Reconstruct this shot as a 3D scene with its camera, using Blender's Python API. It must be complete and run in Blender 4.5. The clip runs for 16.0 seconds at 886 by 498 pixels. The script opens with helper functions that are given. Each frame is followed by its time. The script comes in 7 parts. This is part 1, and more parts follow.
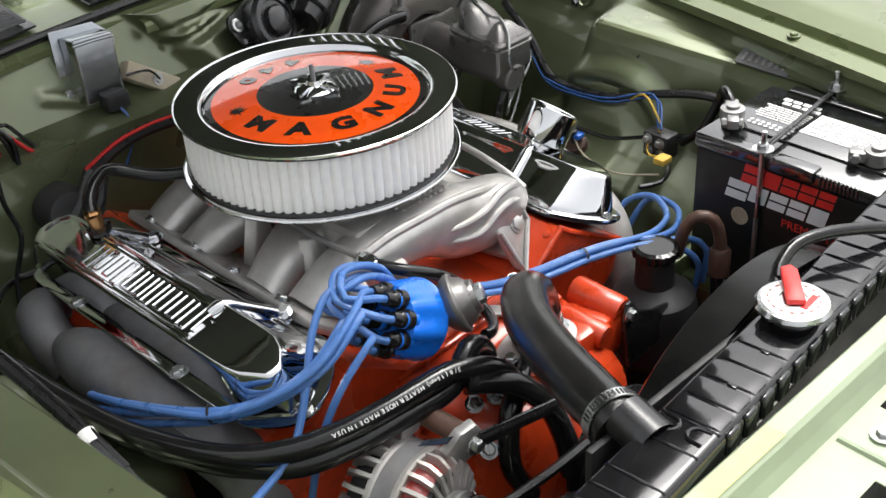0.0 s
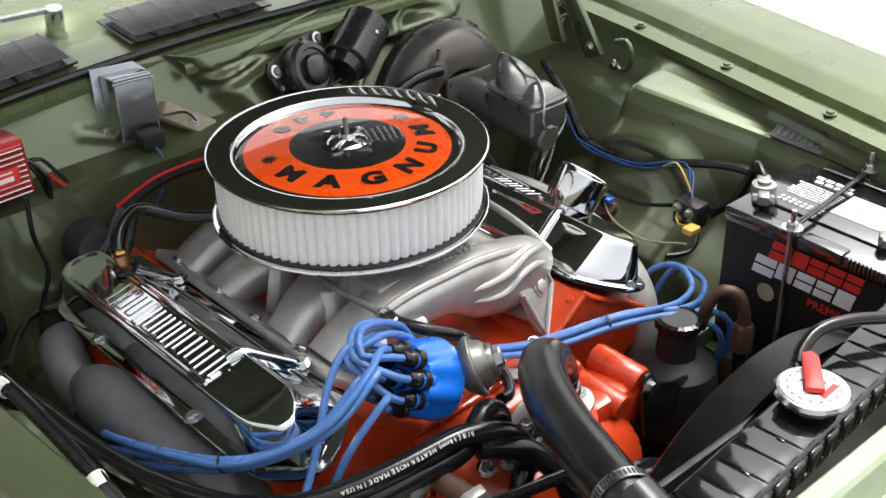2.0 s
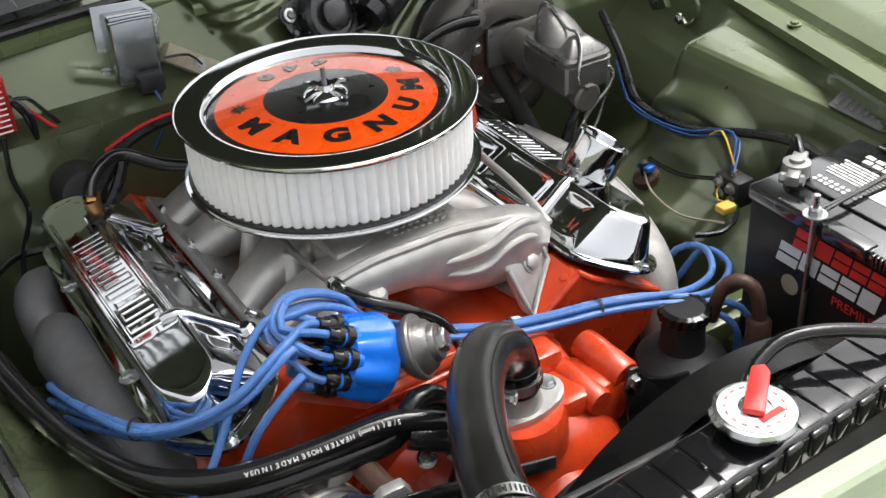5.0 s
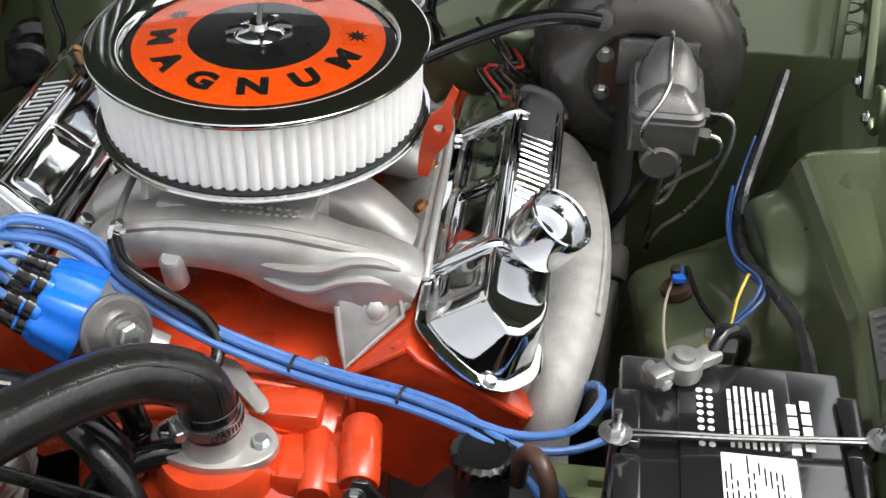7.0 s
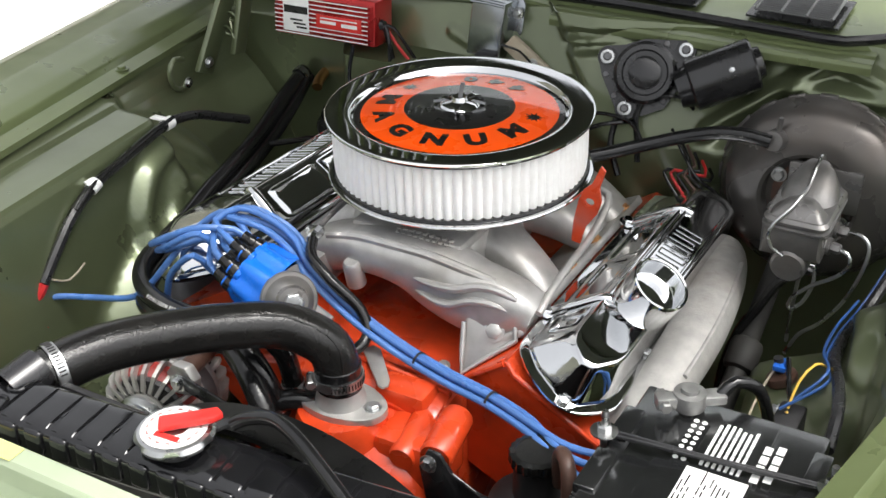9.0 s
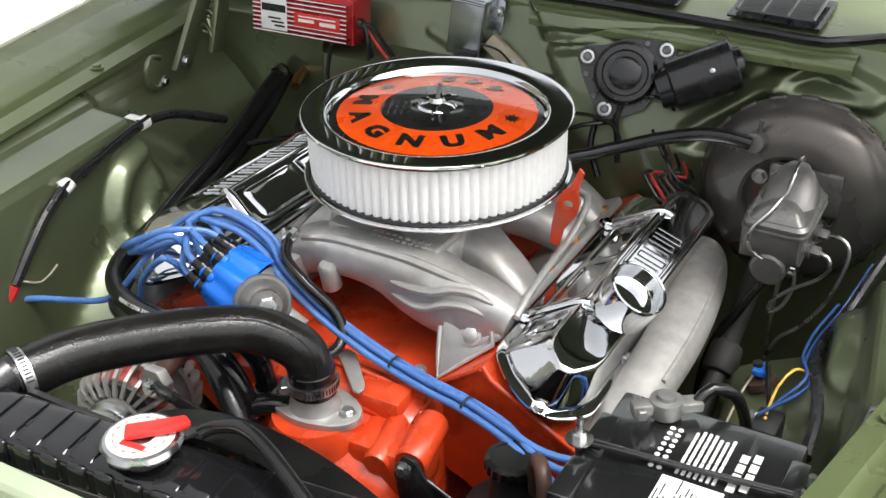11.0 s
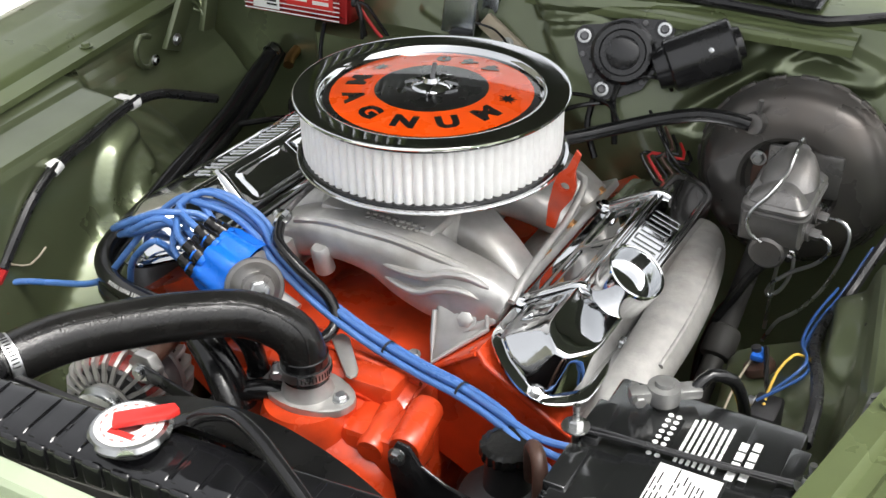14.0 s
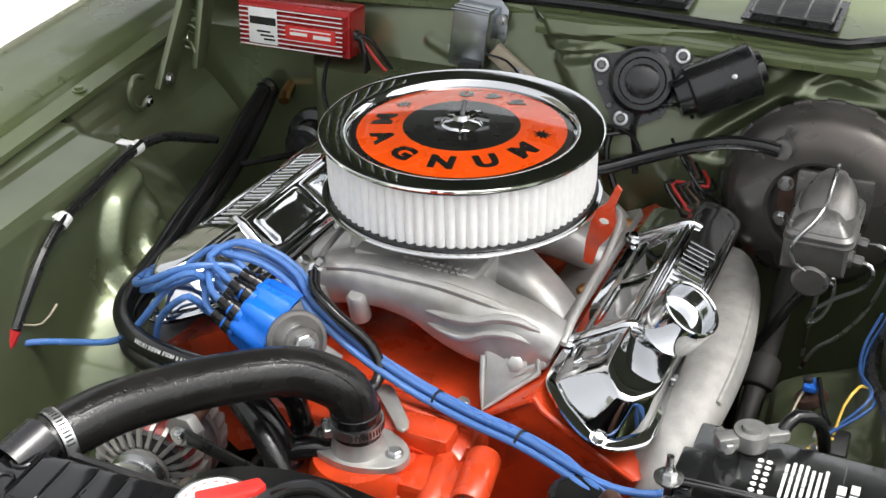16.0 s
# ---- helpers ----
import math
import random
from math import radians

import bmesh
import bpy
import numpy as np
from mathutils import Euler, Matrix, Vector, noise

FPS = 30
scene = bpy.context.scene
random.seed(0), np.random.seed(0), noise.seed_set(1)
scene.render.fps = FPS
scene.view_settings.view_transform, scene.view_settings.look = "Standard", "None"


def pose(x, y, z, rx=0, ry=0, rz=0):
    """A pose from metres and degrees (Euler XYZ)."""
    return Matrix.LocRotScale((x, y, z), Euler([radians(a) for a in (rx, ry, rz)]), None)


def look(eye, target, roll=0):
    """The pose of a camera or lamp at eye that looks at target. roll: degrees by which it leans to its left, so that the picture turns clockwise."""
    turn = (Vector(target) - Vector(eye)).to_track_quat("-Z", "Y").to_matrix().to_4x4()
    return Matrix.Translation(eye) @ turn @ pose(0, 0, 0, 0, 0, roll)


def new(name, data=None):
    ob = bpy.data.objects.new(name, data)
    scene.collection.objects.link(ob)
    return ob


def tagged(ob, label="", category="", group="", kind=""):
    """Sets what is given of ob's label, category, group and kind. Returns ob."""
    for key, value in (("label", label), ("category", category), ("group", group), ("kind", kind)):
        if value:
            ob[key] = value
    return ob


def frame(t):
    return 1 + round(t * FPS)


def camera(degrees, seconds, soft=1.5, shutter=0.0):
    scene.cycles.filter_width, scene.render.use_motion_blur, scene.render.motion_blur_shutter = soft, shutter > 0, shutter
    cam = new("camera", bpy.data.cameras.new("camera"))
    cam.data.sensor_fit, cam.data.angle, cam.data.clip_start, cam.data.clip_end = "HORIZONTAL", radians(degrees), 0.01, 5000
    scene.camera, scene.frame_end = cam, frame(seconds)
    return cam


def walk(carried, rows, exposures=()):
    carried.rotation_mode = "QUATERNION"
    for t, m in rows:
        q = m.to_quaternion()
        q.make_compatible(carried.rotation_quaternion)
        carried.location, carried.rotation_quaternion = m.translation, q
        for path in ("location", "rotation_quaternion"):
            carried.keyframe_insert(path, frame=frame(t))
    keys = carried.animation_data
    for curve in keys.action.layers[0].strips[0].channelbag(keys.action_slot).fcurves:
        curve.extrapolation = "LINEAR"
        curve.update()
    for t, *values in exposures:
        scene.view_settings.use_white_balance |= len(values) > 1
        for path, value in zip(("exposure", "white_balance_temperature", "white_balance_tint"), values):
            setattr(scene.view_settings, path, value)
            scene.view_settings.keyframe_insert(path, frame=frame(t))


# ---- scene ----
cam = camera(41.0, 16.0)
PATH = [
    (0.0, (-0.7987, -1.0877, 1.618), (-0.0056, -0.2191, 0.8587), -4.05),
    (0.5, (-0.7659, -1.191, 1.6244), (-0.0426, -0.2267, 0.9125), -4.61),
    (1.0, (-0.7656, -1.227, 1.6251), (-0.0755, -0.2321, 0.9224), -4.56),
    (1.5, (-0.7756, -1.2049, 1.6307), (-0.0585, -0.2159, 0.9468), -2.16),
    (2.0, (-0.783, -1.0847, 1.6387), (0.0014, -0.1749, 0.9197), -1.43),
    (2.5, (-0.7858, -1.0336, 1.6375), (0.0662, -0.2014, 0.9017), 0.24),
    (3.0, (-0.7891, -1.058, 1.6246), (0.0704, -0.2445, 0.8766), 2.17),
    (3.5, (-0.7799, -1.1252, 1.6183), (0.0172, -0.2474, 0.8738), 0.15),
    (4.0, (-0.7466, -1.1886, 1.6041), (0.0096, -0.2673, 0.8697), -1.52),
    (4.2, (-0.7272, -1.1693, 1.5988), (0.0259, -0.245, 0.865), -2.41),
    (6.3, (0.0056, -1.1259, 1.5875), (0.1357, -0.041, 0.7123), -0.86),
    (6.5, (0.0697, -1.1009, 1.601), (0.1645, -0.0254, 0.7098), 0.51),
    (7.0, (0.3142, -1.0574, 1.5822), (0.1902, 0.0336, 0.7137), 1.19),
    (7.5, (0.4108, -1.1214, 1.5868), (0.078, -0.0325, 0.7722), -1.09),
    (8.0, (0.5041, -1.2743, 1.6067), (0.0769, -0.1815, 0.843), -1.51),
    (8.5, (0.6017, -1.2901, 1.6224), (0.1, -0.2001, 0.9012), -1.78),
    (9.0, (0.7019, -1.2385, 1.6114), (0.0849, -0.1968, 0.9085), -1.74),
    (9.2, (0.7062, -1.2349, 1.6234), (0.0906, -0.1955, 0.9158), -1.86),
    (11.3, (0.7035, -1.211, 1.6073), (0.1023, -0.1637, 0.899), -1.21),
    (11.5, (0.7008, -1.2092, 1.6061), (0.1001, -0.1639, 0.8944), -1.12),
    (12.0, (0.7006, -1.2049, 1.6042), (0.1025, -0.1635, 0.8847), -1.16),
    (12.5, (0.6995, -1.2046, 1.6041), (0.1045, -0.1645, 0.8801), -0.98),
    (13.0, (0.6972, -1.2036, 1.6033), (0.1042, -0.1634, 0.8777), -1.01),
    (13.5, (0.6954, -1.1997, 1.6038), (0.1042, -0.1594, 0.8769), -1.14),
    (14.0, (0.6938, -1.1957, 1.6031), (0.1018, -0.1578, 0.8735), -1.15),
    (14.5, (0.6949, -1.1971, 1.6029), (0.1022, -0.1595, 0.8735), -1.07),
    (15.0, (0.6929, -1.2001, 1.603), (0.1035, -0.1602, 0.8742), -0.88),
    (15.5, (0.6862, -1.2018, 1.6047), (0.0986, -0.1605, 0.8764), -0.23),
    (16.0, (0.5421, -1.2103, 1.613), (0.0293, -0.1232, 0.8953), -1.19),
]
walk(cam, [(t, look(eye, target, roll)) for t, eye, target, roll in PATH])


# ---- world and light ----
SUN_ELEV, SUN_ROT = 66, 82
world = bpy.data.worlds.new("world")
scene.world = world
world.use_nodes = True
wn = world.node_tree
sky = wn.nodes.new("ShaderNodeTexSky")
sky.sky_type = "NISHITA"
sky.sun_disc = False
sky.sun_elevation = radians(SUN_ELEV)
sky.sun_rotation = radians(SUN_ROT)
sky.dust_density = 6.0
haze = wn.nodes.new("ShaderNodeHueSaturation")
haze.inputs["Saturation"].default_value = 0.12
wn.links.new(sky.outputs[0], haze.inputs["Color"])
wn.links.new(haze.outputs[0], wn.nodes["Background"].inputs[0])
wn.nodes["Background"].inputs[1].default_value = 0.15
sun_data = bpy.data.lights.new("sun", "SUN")
sun_data.energy, sun_data.angle, sun_data.color = 0.6, radians(24.0), (1.0, 0.96, 0.88)
sun = new("sun", sun_data)
sun.matrix_world = look((4.03, 0.57, 9.14), (0.0, 0.0, 0.0))
scene.view_settings.exposure = 1.2


# ---- mesh helpers ----
def origin(ob):
    v = Vector((0, 0, 0))
    while ob is not None:
        v = v + ob.location
        ob = ob.parent
    return v


def thing(name, loc, label, category, group="", kind=""):
    """An empty at the base of a thing that carries its parts."""
    ob = new(name)
    ob.location = loc
    return tagged(ob, label, category, group, kind)


def part(name, bm, material, parent=None, label="", smooth=35):
    """Link a bmesh, given in world metres, as one mesh under its parent."""
    me = bpy.data.meshes.new(name)
    bmesh.ops.recalc_face_normals(bm, faces=bm.faces)
    if parent is not None:
        bmesh.ops.translate(bm, vec=-origin(parent), verts=bm.verts)
    if smooth:
        for f in bm.faces:
            f.smooth = True
        for e in bm.edges:
            if len(e.link_faces) == 2 and e.calc_face_angle(0) > radians(smooth):
                e.smooth = False
    bm.to_mesh(me)
    bm.free()
    mats = material if isinstance(material, (list, tuple)) else [material]
    for m in mats:
        me.materials.append(m)
    ob = new(name, me)
    ob.parent = parent
    return tagged(ob, label)


def lone(name, bm, material, label, category, group="", kind="", smooth=35):
    return tagged(part(name, bm, material, None, label, smooth), "", category, group, kind)


def box(lo, hi, bevel=0.0, seg=2, m=None):
    bm = bmesh.new()
    lo, hi = Vector(lo), Vector(hi)
    bmesh.ops.create_cube(bm, size=1.0)
    c, s = (lo + hi) / 2, hi - lo
    for v in bm.verts:
        v.co = Vector((c.x + v.co.x * s.x, c.y + v.co.y * s.y, c.z + v.co.z * s.z))
    if bevel:
        bmesh.ops.bevel(bm, geom=bm.edges[:], offset=bevel, segments=seg, affect="EDGES", profile=0.5)
    if m is not None:
        bmesh.ops.transform(bm, matrix=m, verts=bm.verts)
    return bm


def frame_of(axis):
    """A turn that carries z onto axis."""
    return Vector(axis).normalized().to_track_quat("Z", "Y").to_matrix().to_4x4()


def lathe(profile, at=(0, 0, 0), axis=(0, 0, 1), seg=48, wave=None):
    """Spin (radius, height) pairs round an axis; closes where the radius is 0. wave(angle, i) adds to the radius."""
    bm = bmesh.new()
    m = Matrix.Translation(at) @ frame_of(axis)
    rings = []
    for i, (r, h) in enumerate(profile):
        if r < 1e-6:
            rings.append([bm.verts.new(m @ Vector((0, 0, h)))])
            continue
        ring = []
        for k in range(seg):
            a = 2 * math.pi * k / seg
            q = r + (wave(a, i) if wave else 0.0)
            ring.append(bm.verts.new(m @ Vector((q * math.cos(a), q * math.sin(a), h))))
        rings.append(ring)
    for a, b in zip(rings, rings[1:]):
        for k in range(seg):
            n = (k + 1) % seg
            if len(a) == 1 and len(b) == 1:
                continue
            if len(a) == 1:
                bm.faces.new((a[0], b[k], b[n]))
            elif len(b) == 1:
                bm.faces.new((a[k], a[n], b[0]))
            else:
                bm.faces.new((a[k], a[n], b[n], b[k]))
    return bm


def spline(points, step=0.01):
    """A smooth line through points (Catmull-Rom)."""
    p = [Vector(q) for q in points]
    if len(p) == 2:
        return p
    p = [2 * p[0] - p[1]] + p + [2 * p[-1] - p[-2]]
    out = []
    for i in range(1, len(p) - 2):
        n = max(2, int((p[i + 1] - p[i]).length / step))
        for k in range(n):
            t = k / n
            a, b, c, d = p[i - 1], p[i], p[i + 1], p[i + 2]
            out.append(0.5 * (2 * b + (c - a) * t + (2 * a - 5 * b + 4 * c - d) * t * t + (3 * b - a - 3 * c + d) * t * t * t))
    out.append(p[-2])
    return out


def tube(points, r, seg=10, step=0.01, radii=None, caps=True, smooth_line=True, bm=None):
    """A round pipe swept along a line. radii(u) gives a changing radius for u from 0 to 1."""
    line = spline(points, step) if smooth_line else [Vector(q) for q in points]
    bm = bm or bmesh.new()
    tangent = [(line[min(i + 1, len(line) - 1)] - line[max(i - 1, 0)]).normalized() for i in range(len(line))]
    up = Vector((0, 0, 1)) if abs(tangent[0].z) < 0.9 else Vector((1, 0, 0))
    n = (up - tangent[0] * up.dot(tangent[0])).normalized()
    rings = []
    for i, (c, t) in enumerate(zip(line, tangent)):
        n = (n - t * n.dot(t)).normalized()
        b = t.cross(n)
        q = radii(i / (len(line) - 1)) if radii else r
        rings.append([bm.verts.new(c + q * (math.cos(2 * math.pi * k / seg) * n + math.sin(2 * math.pi * k / seg) * b)) for k in range(seg)])
    for a, b in zip(rings, rings[1:]):
        for k in range(seg):
            bm.faces.new((a[k], a[(k + 1) % seg], b[(k + 1) % seg], b[k]))
    if caps:
        bm.faces.new(rings[0][::-1])
        bm.faces.new(rings[-1])
    return bm


def loft(sections, close=True, caps=True, bm=None):
    """Skin a row of equal-length outlines."""
    bm = bm or bmesh.new()
    rings = [[bm.verts.new(Vector(q)) for q in s] for s in sections]
    n = len(rings[0])
    for a, b in zip(rings, rings[1:]):
        for k in range(n if close else n - 1):
            bm.faces.new((a[k], a[(k + 1) % n], b[(k + 1) % n], b[k]))
    if caps and close:
        bm.faces.new(rings[0][::-1])
        bm.faces.new(rings[-1])
    return bm


def prism(outline, direction, bevel=0.0, seg=2):
    """A flat outline pushed along a direction."""
    d = Vector(direction)
    bm = loft([[Vector(q) for q in outline], [Vector(q) + d for q in outline]])
    if bevel:
        bmesh.ops.bevel(bm, geom=bm.edges[:], offset=bevel, segments=seg, affect="EDGES", profile=0.5)
    return bm


def sheet(fn, nu, nv, thick=0.0015):
    """A thin pressed panel: fn(u, v) gives its points for u, v from 0 to 1."""
    bm = bmesh.new()
    g = [[bm.verts.new(Vector(fn(i / nu, j / nv))) for j in range(nv + 1)] for i in range(nu + 1)]
    for i in range(nu):
        for j in range(nv):
            bm.faces.new((g[i][j], g[i + 1][j], g[i + 1][j + 1], g[i][j + 1]))
    bmesh.ops.recalc_face_normals(bm, faces=bm.faces)
    bmesh.ops.solidify(bm, geom=bm.faces[:], thickness=thick)
    return bm


def join(*bms):
    """One bmesh out of several."""
    out = bmesh.new()
    for b in bms:
        me = bpy.data.meshes.new("tmp")
        b.to_mesh(me)
        b.free()
        out.from_mesh(me)
        bpy.data.meshes.remove(me)
    return out


def hexbolt(at, axis, r=0.007, h=0.005, washer=0.0):
    m = Matrix.Translation(at) @ frame_of(axis)
    bms = []
    if washer:
        bms.append(lathe([(0, 0), (washer, 0), (washer, 0.0016), (0, 0.0016)], at, axis, 20))
    ring = [(r * math.cos(math.pi * k / 3), r * math.sin(math.pi * k / 3)) for k in range(6)]
    b = loft([[m @ Vector((x, y, 0)) for x, y in ring], [m @ Vector((x, y, h * 0.8)) for x, y in ring], [m @ Vector((x * 0.8, y * 0.8, h)) for x, y in ring]])
    bms.append(b)
    return join(*bms)


def text_mesh(body, size, m, depth=0.0006, spacing=1.0, shear=0.0, bold=0.0):
    """Words in the built-in font as a thin mesh; m carries the words' xy plane into the world."""
    cu = bpy.data.curves.new("words", "FONT")
    cu.body, cu.size, cu.extrude, cu.align_x, cu.align_y = body, size, depth, "CENTER", "CENTER"
    cu.space_character, cu.shear, cu.resolution_u, cu.offset = spacing, shear, 3, bold
    ob = bpy.data.objects.new("words", cu)
    me = ob.to_mesh()
    bm = bmesh.new()
    bm.from_mesh(me)
    ob.to_mesh_clear()
    bpy.data.objects.remove(ob)
    bpy.data.curves.remove(cu)
    bmesh.ops.transform(bm, matrix=m, verts=bm.verts)
    return bm


def axes(at, x, y):
    """A turn and place whose x and y run along the given directions."""
    x = Vector(x).normalized()
    z = x.cross(Vector(y)).normalized()
    y = z.cross(x)
    m = Matrix((x, y, z)).transposed().to_4x4()
    m.translation = Vector(at)
    return m


# ---- materials ----
def material(name, color, rough=0.5, metal=0.0, spread=0.12, scale=30.0, dirt=None, dirt_amount=0.25, dirt_scale=6.0, bump=0.15, bump_scale=180.0, coat=0.0, wear_rough=0.12, spec=0.5, coat_rough=0.08):
    """Colour with fine grain and larger stains, gloss that wanders, and fine relief."""
    m = bpy.data.materials.new(name)
    m.use_nodes = True
    t = m.node_tree
    b = t.nodes["Principled BSDF"]
    co = t.nodes.new("ShaderNodeTexCoord")
    geo = t.nodes.new("ShaderNodeNewGeometry")

    def tex(s, detail=4.0):
        n = t.nodes.new("ShaderNodeTexNoise")
        n.inputs["Scale"].default_value, n.inputs["Detail"].default_value = s, detail
        t.links.new(geo.outputs["Position"], n.inputs["Vector"])
        return n.outputs["Fac"]

    def ramp(src, lo, hi, a=0.0, c=1.0):
        n = t.nodes.new("ShaderNodeMapRange")
        n.inputs[1].default_value, n.inputs[2].default_value, n.inputs[3].default_value, n.inputs[4].default_value = lo, hi, a, c
        t.links.new(src, n.inputs[0])
        return n.outputs[0]

    def mix(fac, a, c, blend="MIX"):
        n = t.nodes.new("ShaderNodeMix")
        n.data_type, n.blend_type = "RGBA", blend
        t.links.new(fac, n.inputs[0])
        for v, k in ((a, 6), (c, 7)):
            if isinstance(v, tuple):
                n.inputs[k].default_value = (*v[:3], 1)
            else:
                t.links.new(v, n.inputs[k])
        return n.outputs[2]

    dark = tuple(c * (1 - spread) for c in color)
    light = tuple(min(1, c * (1 + spread)) for c in color)
    col = mix(ramp(tex(scale), 0.3, 0.7), dark, light)
    if dirt:
        col = mix(ramp(tex(dirt_scale, 6.0), 0.5, 0.75, 0.0, dirt_amount), col, dirt)
    t.links.new(col, b.inputs["Base Color"])
    t.links.new(ramp(tex(scale * 0.6, 5.0), 0.3, 0.7, max(0.02, rough - wear_rough), min(1, rough + wear_rough)), b.inputs["Roughness"])
    b.inputs["Metallic"].default_value = metal
    b.inputs["Specular IOR Level"].default_value = spec
    b.inputs["Coat Weight"].default_value = coat
    b.inputs["Coat Roughness"].default_value = coat_rough
    if bump:
        n = t.nodes.new("ShaderNodeBump")
        n.inputs["Strength"].default_value, n.inputs["Distance"].default_value = bump, 0.0012
        t.links.new(tex(bump_scale, 3.0), n.inputs["Height"])
        t.links.new(n.outputs[0], b.inputs["Normal"])
    return m


GREEN = material("green_paint", (0.130, 0.160, 0.070), 0.32, 0.3, 0.06, 14, (0.10, 0.105, 0.06), 0.3, 5, 0.03, 90, coat=0.35)
GREEN_DULL = material("green_paint_dull", (0.138, 0.164, 0.088), 0.36, 0.58, 0.07, 12, (0.075, 0.078, 0.05), 0.35, 5, 0.03, 90, coat=0.8)
CHROME = material("chrome", (0.72, 0.73, 0.74), 0.05, 1.0, 0.02, 20, None, bump=0.0, wear_rough=0.03)
CHROME_PRESSED = material("pressed_chrome", (0.70, 0.71, 0.72), 0.05, 1.0, 0.02, 20, (0.5, 0.5, 0.5), 0.15, 15, bump=0.28, bump_scale=22, wear_rough=0.05)
STEEL = material("zinc_steel", (0.52, 0.53, 0.53), 0.3, 1.0, 0.1, 60, (0.3, 0.27, 0.22), 0.25, 20, 0.1, 300)
ORANGE = material("engine_orange", (0.62, 0.057, 0.013), 0.27, 0.0, 0.1, 25, (0.16, 0.026, 0.013), 0.75, 13, 0.16, 60, coat=0.3)
DECAL_ORANGE = material("decal_orange", (0.88, 0.085, 0.004), 0.3, 0.0, 0.03, 40, None, bump=0.0, spec=0.3, coat=0.9, coat_rough=0.02)
ALU = material("cast_aluminium", (0.48, 0.472, 0.455), 0.42, 0.62, 0.1, 60, (0.27, 0.23, 0.17), 0.5, 9, 0.16, 600)
IRON = material("cast_iron_grey", (0.40, 0.39, 0.37), 0.6, 0.3, 0.12, 60, (0.2, 0.15, 0.11), 0.4, 12, 0.5, 320)
IRON_DARK = material("iron_paint_dark", (0.16, 0.16, 0.165), 0.52, 0.3, 0.12, 50, (0.12, 0.09, 0.07), 0.4, 12, 0.3, 260)
CASTING = material("grey_casting", (0.19, 0.184, 0.178), 0.36, 0.65, 0.12, 50, (0.17, 0.13, 0.1), 0.4, 14, 0.3, 300)
BOOSTER = material("booster_grey", (0.118, 0.112, 0.106), 0.30, 0.6, 0.12, 20, (0.17, 0.13, 0.1), 0.4, 8, 0.05, 200)
BLACK = material("black_enamel", (0.012, 0.012, 0.013), 0.24, 0.0, 0.3, 40, (0.03, 0.03, 0.03), 0.4, 12, 0.12, 160, coat=0.2)
DECAL_BLACK = material("decal_black", (0.010, 0.010, 0.010), 0.3, 0.0, 0.1, 40, None, bump=0.0, spec=0.3, coat=0.9, coat_rough=0.02)
TANK = material("radiator_enamel", (0.007, 0.007, 0.008), 0.10, 0.0, 0.3, 40, (0.016, 0.016, 0.016), 0.3, 14, 0.06, 60, coat=0.3, wear_rough=0.04)
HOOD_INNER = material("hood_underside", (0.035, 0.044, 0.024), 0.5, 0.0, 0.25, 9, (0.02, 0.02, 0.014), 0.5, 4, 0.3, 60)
CAP_BLACK = material("cap_black", (0.008, 0.008, 0.008), 0.16, 0.0, 0.3, 40, (0.02, 0.02, 0.018), 0.4, 12, 0.1, 200, spec=0.5, wear_rough=0.05)
BLACK_MATT = material("black_matt", (0.016, 0.016, 0.017), 0.55, 0.0, 0.3, 40, (0.035, 0.033, 0.03), 0.4, 10, 0.2, 200)
RUBBER = material("rubber_hose", (0.009, 0.009, 0.0095), 0.15, 0.0, 0.25, 60, (0.03, 0.028, 0.025), 0.3, 20, 0.2, 300, spec=0.45, wear_rough=0.07)
TAPE = material("loom_tape", (0.014, 0.014, 0.015), 0.32, 0.0, 0.3, 90, None, 0, 6, 0.5, 150)
PLASTIC = material("battery_plastic", (0.010, 0.0105, 0.011), 0.17, 0.0, 0.2, 50, (0.03, 0.03, 0.029), 0.25, 12, 0.06, 500, spec=1.0, wear_rough=0.04, coat=0.8)
PLASTIC_SIDE = material("battery_case_plastic", (0.009, 0.009, 0.0095), 0.42, 0.0, 0.2, 50, (0.025, 0.025, 0.024), 0.3, 12, 0.12, 400, spec=0.3)
BLUE_WIRE = material("blue_silicone", (0.075, 0.185, 0.47), 0.34, 0.0, 0.08, 60, (0.05, 0.09, 0.2), 0.3, 25, 0.05, 300)
BLUE_CAP = material("blue_cap_plastic", (0.01, 0.16, 0.72), 0.25, 0.0, 0.08, 40, None, bump=0.03)
LEAD = material("grey_lead", (0.32, 0.32, 0.31), 0.38, 0.7, 0.15, 60, (0.2, 0.18, 0.15), 0.4, 25, 0.2, 250)
PAPER = material("filter_paper", (0.975, 0.97, 0.95), 0.85, 0.0, 0.03, 90, (0.8, 0.78, 0.72), 0.12, 20, 0.3, 700)
WHITE = material("white_print", (0.78, 0.78, 0.76), 0.45, 0.0, 0.04, 60, None, bump=0.05)
RED = material("red_print", (0.62, 0.03, 0.025), 0.4, 0.0, 0.08, 60, None, bump=0.05)
RED_ANOD = material("red_anodised", (0.42, 0.02, 0.02), 0.3, 0.5, 0.1, 30, None, bump=0.05, coat=0.2)
RUST = material("rusty_brown", (0.075, 0.040, 0.029), 0.42, 0.1, 0.25, 50, (0.2, 0.09, 0.05), 0.5, 20, 0.4, 250)
BRASS = material("brass", (0.55, 0.3, 0.13), 0.35, 1.0, 0.1, 40, (0.25, 0.13, 0.07), 0.4, 20, 0.1, 200)
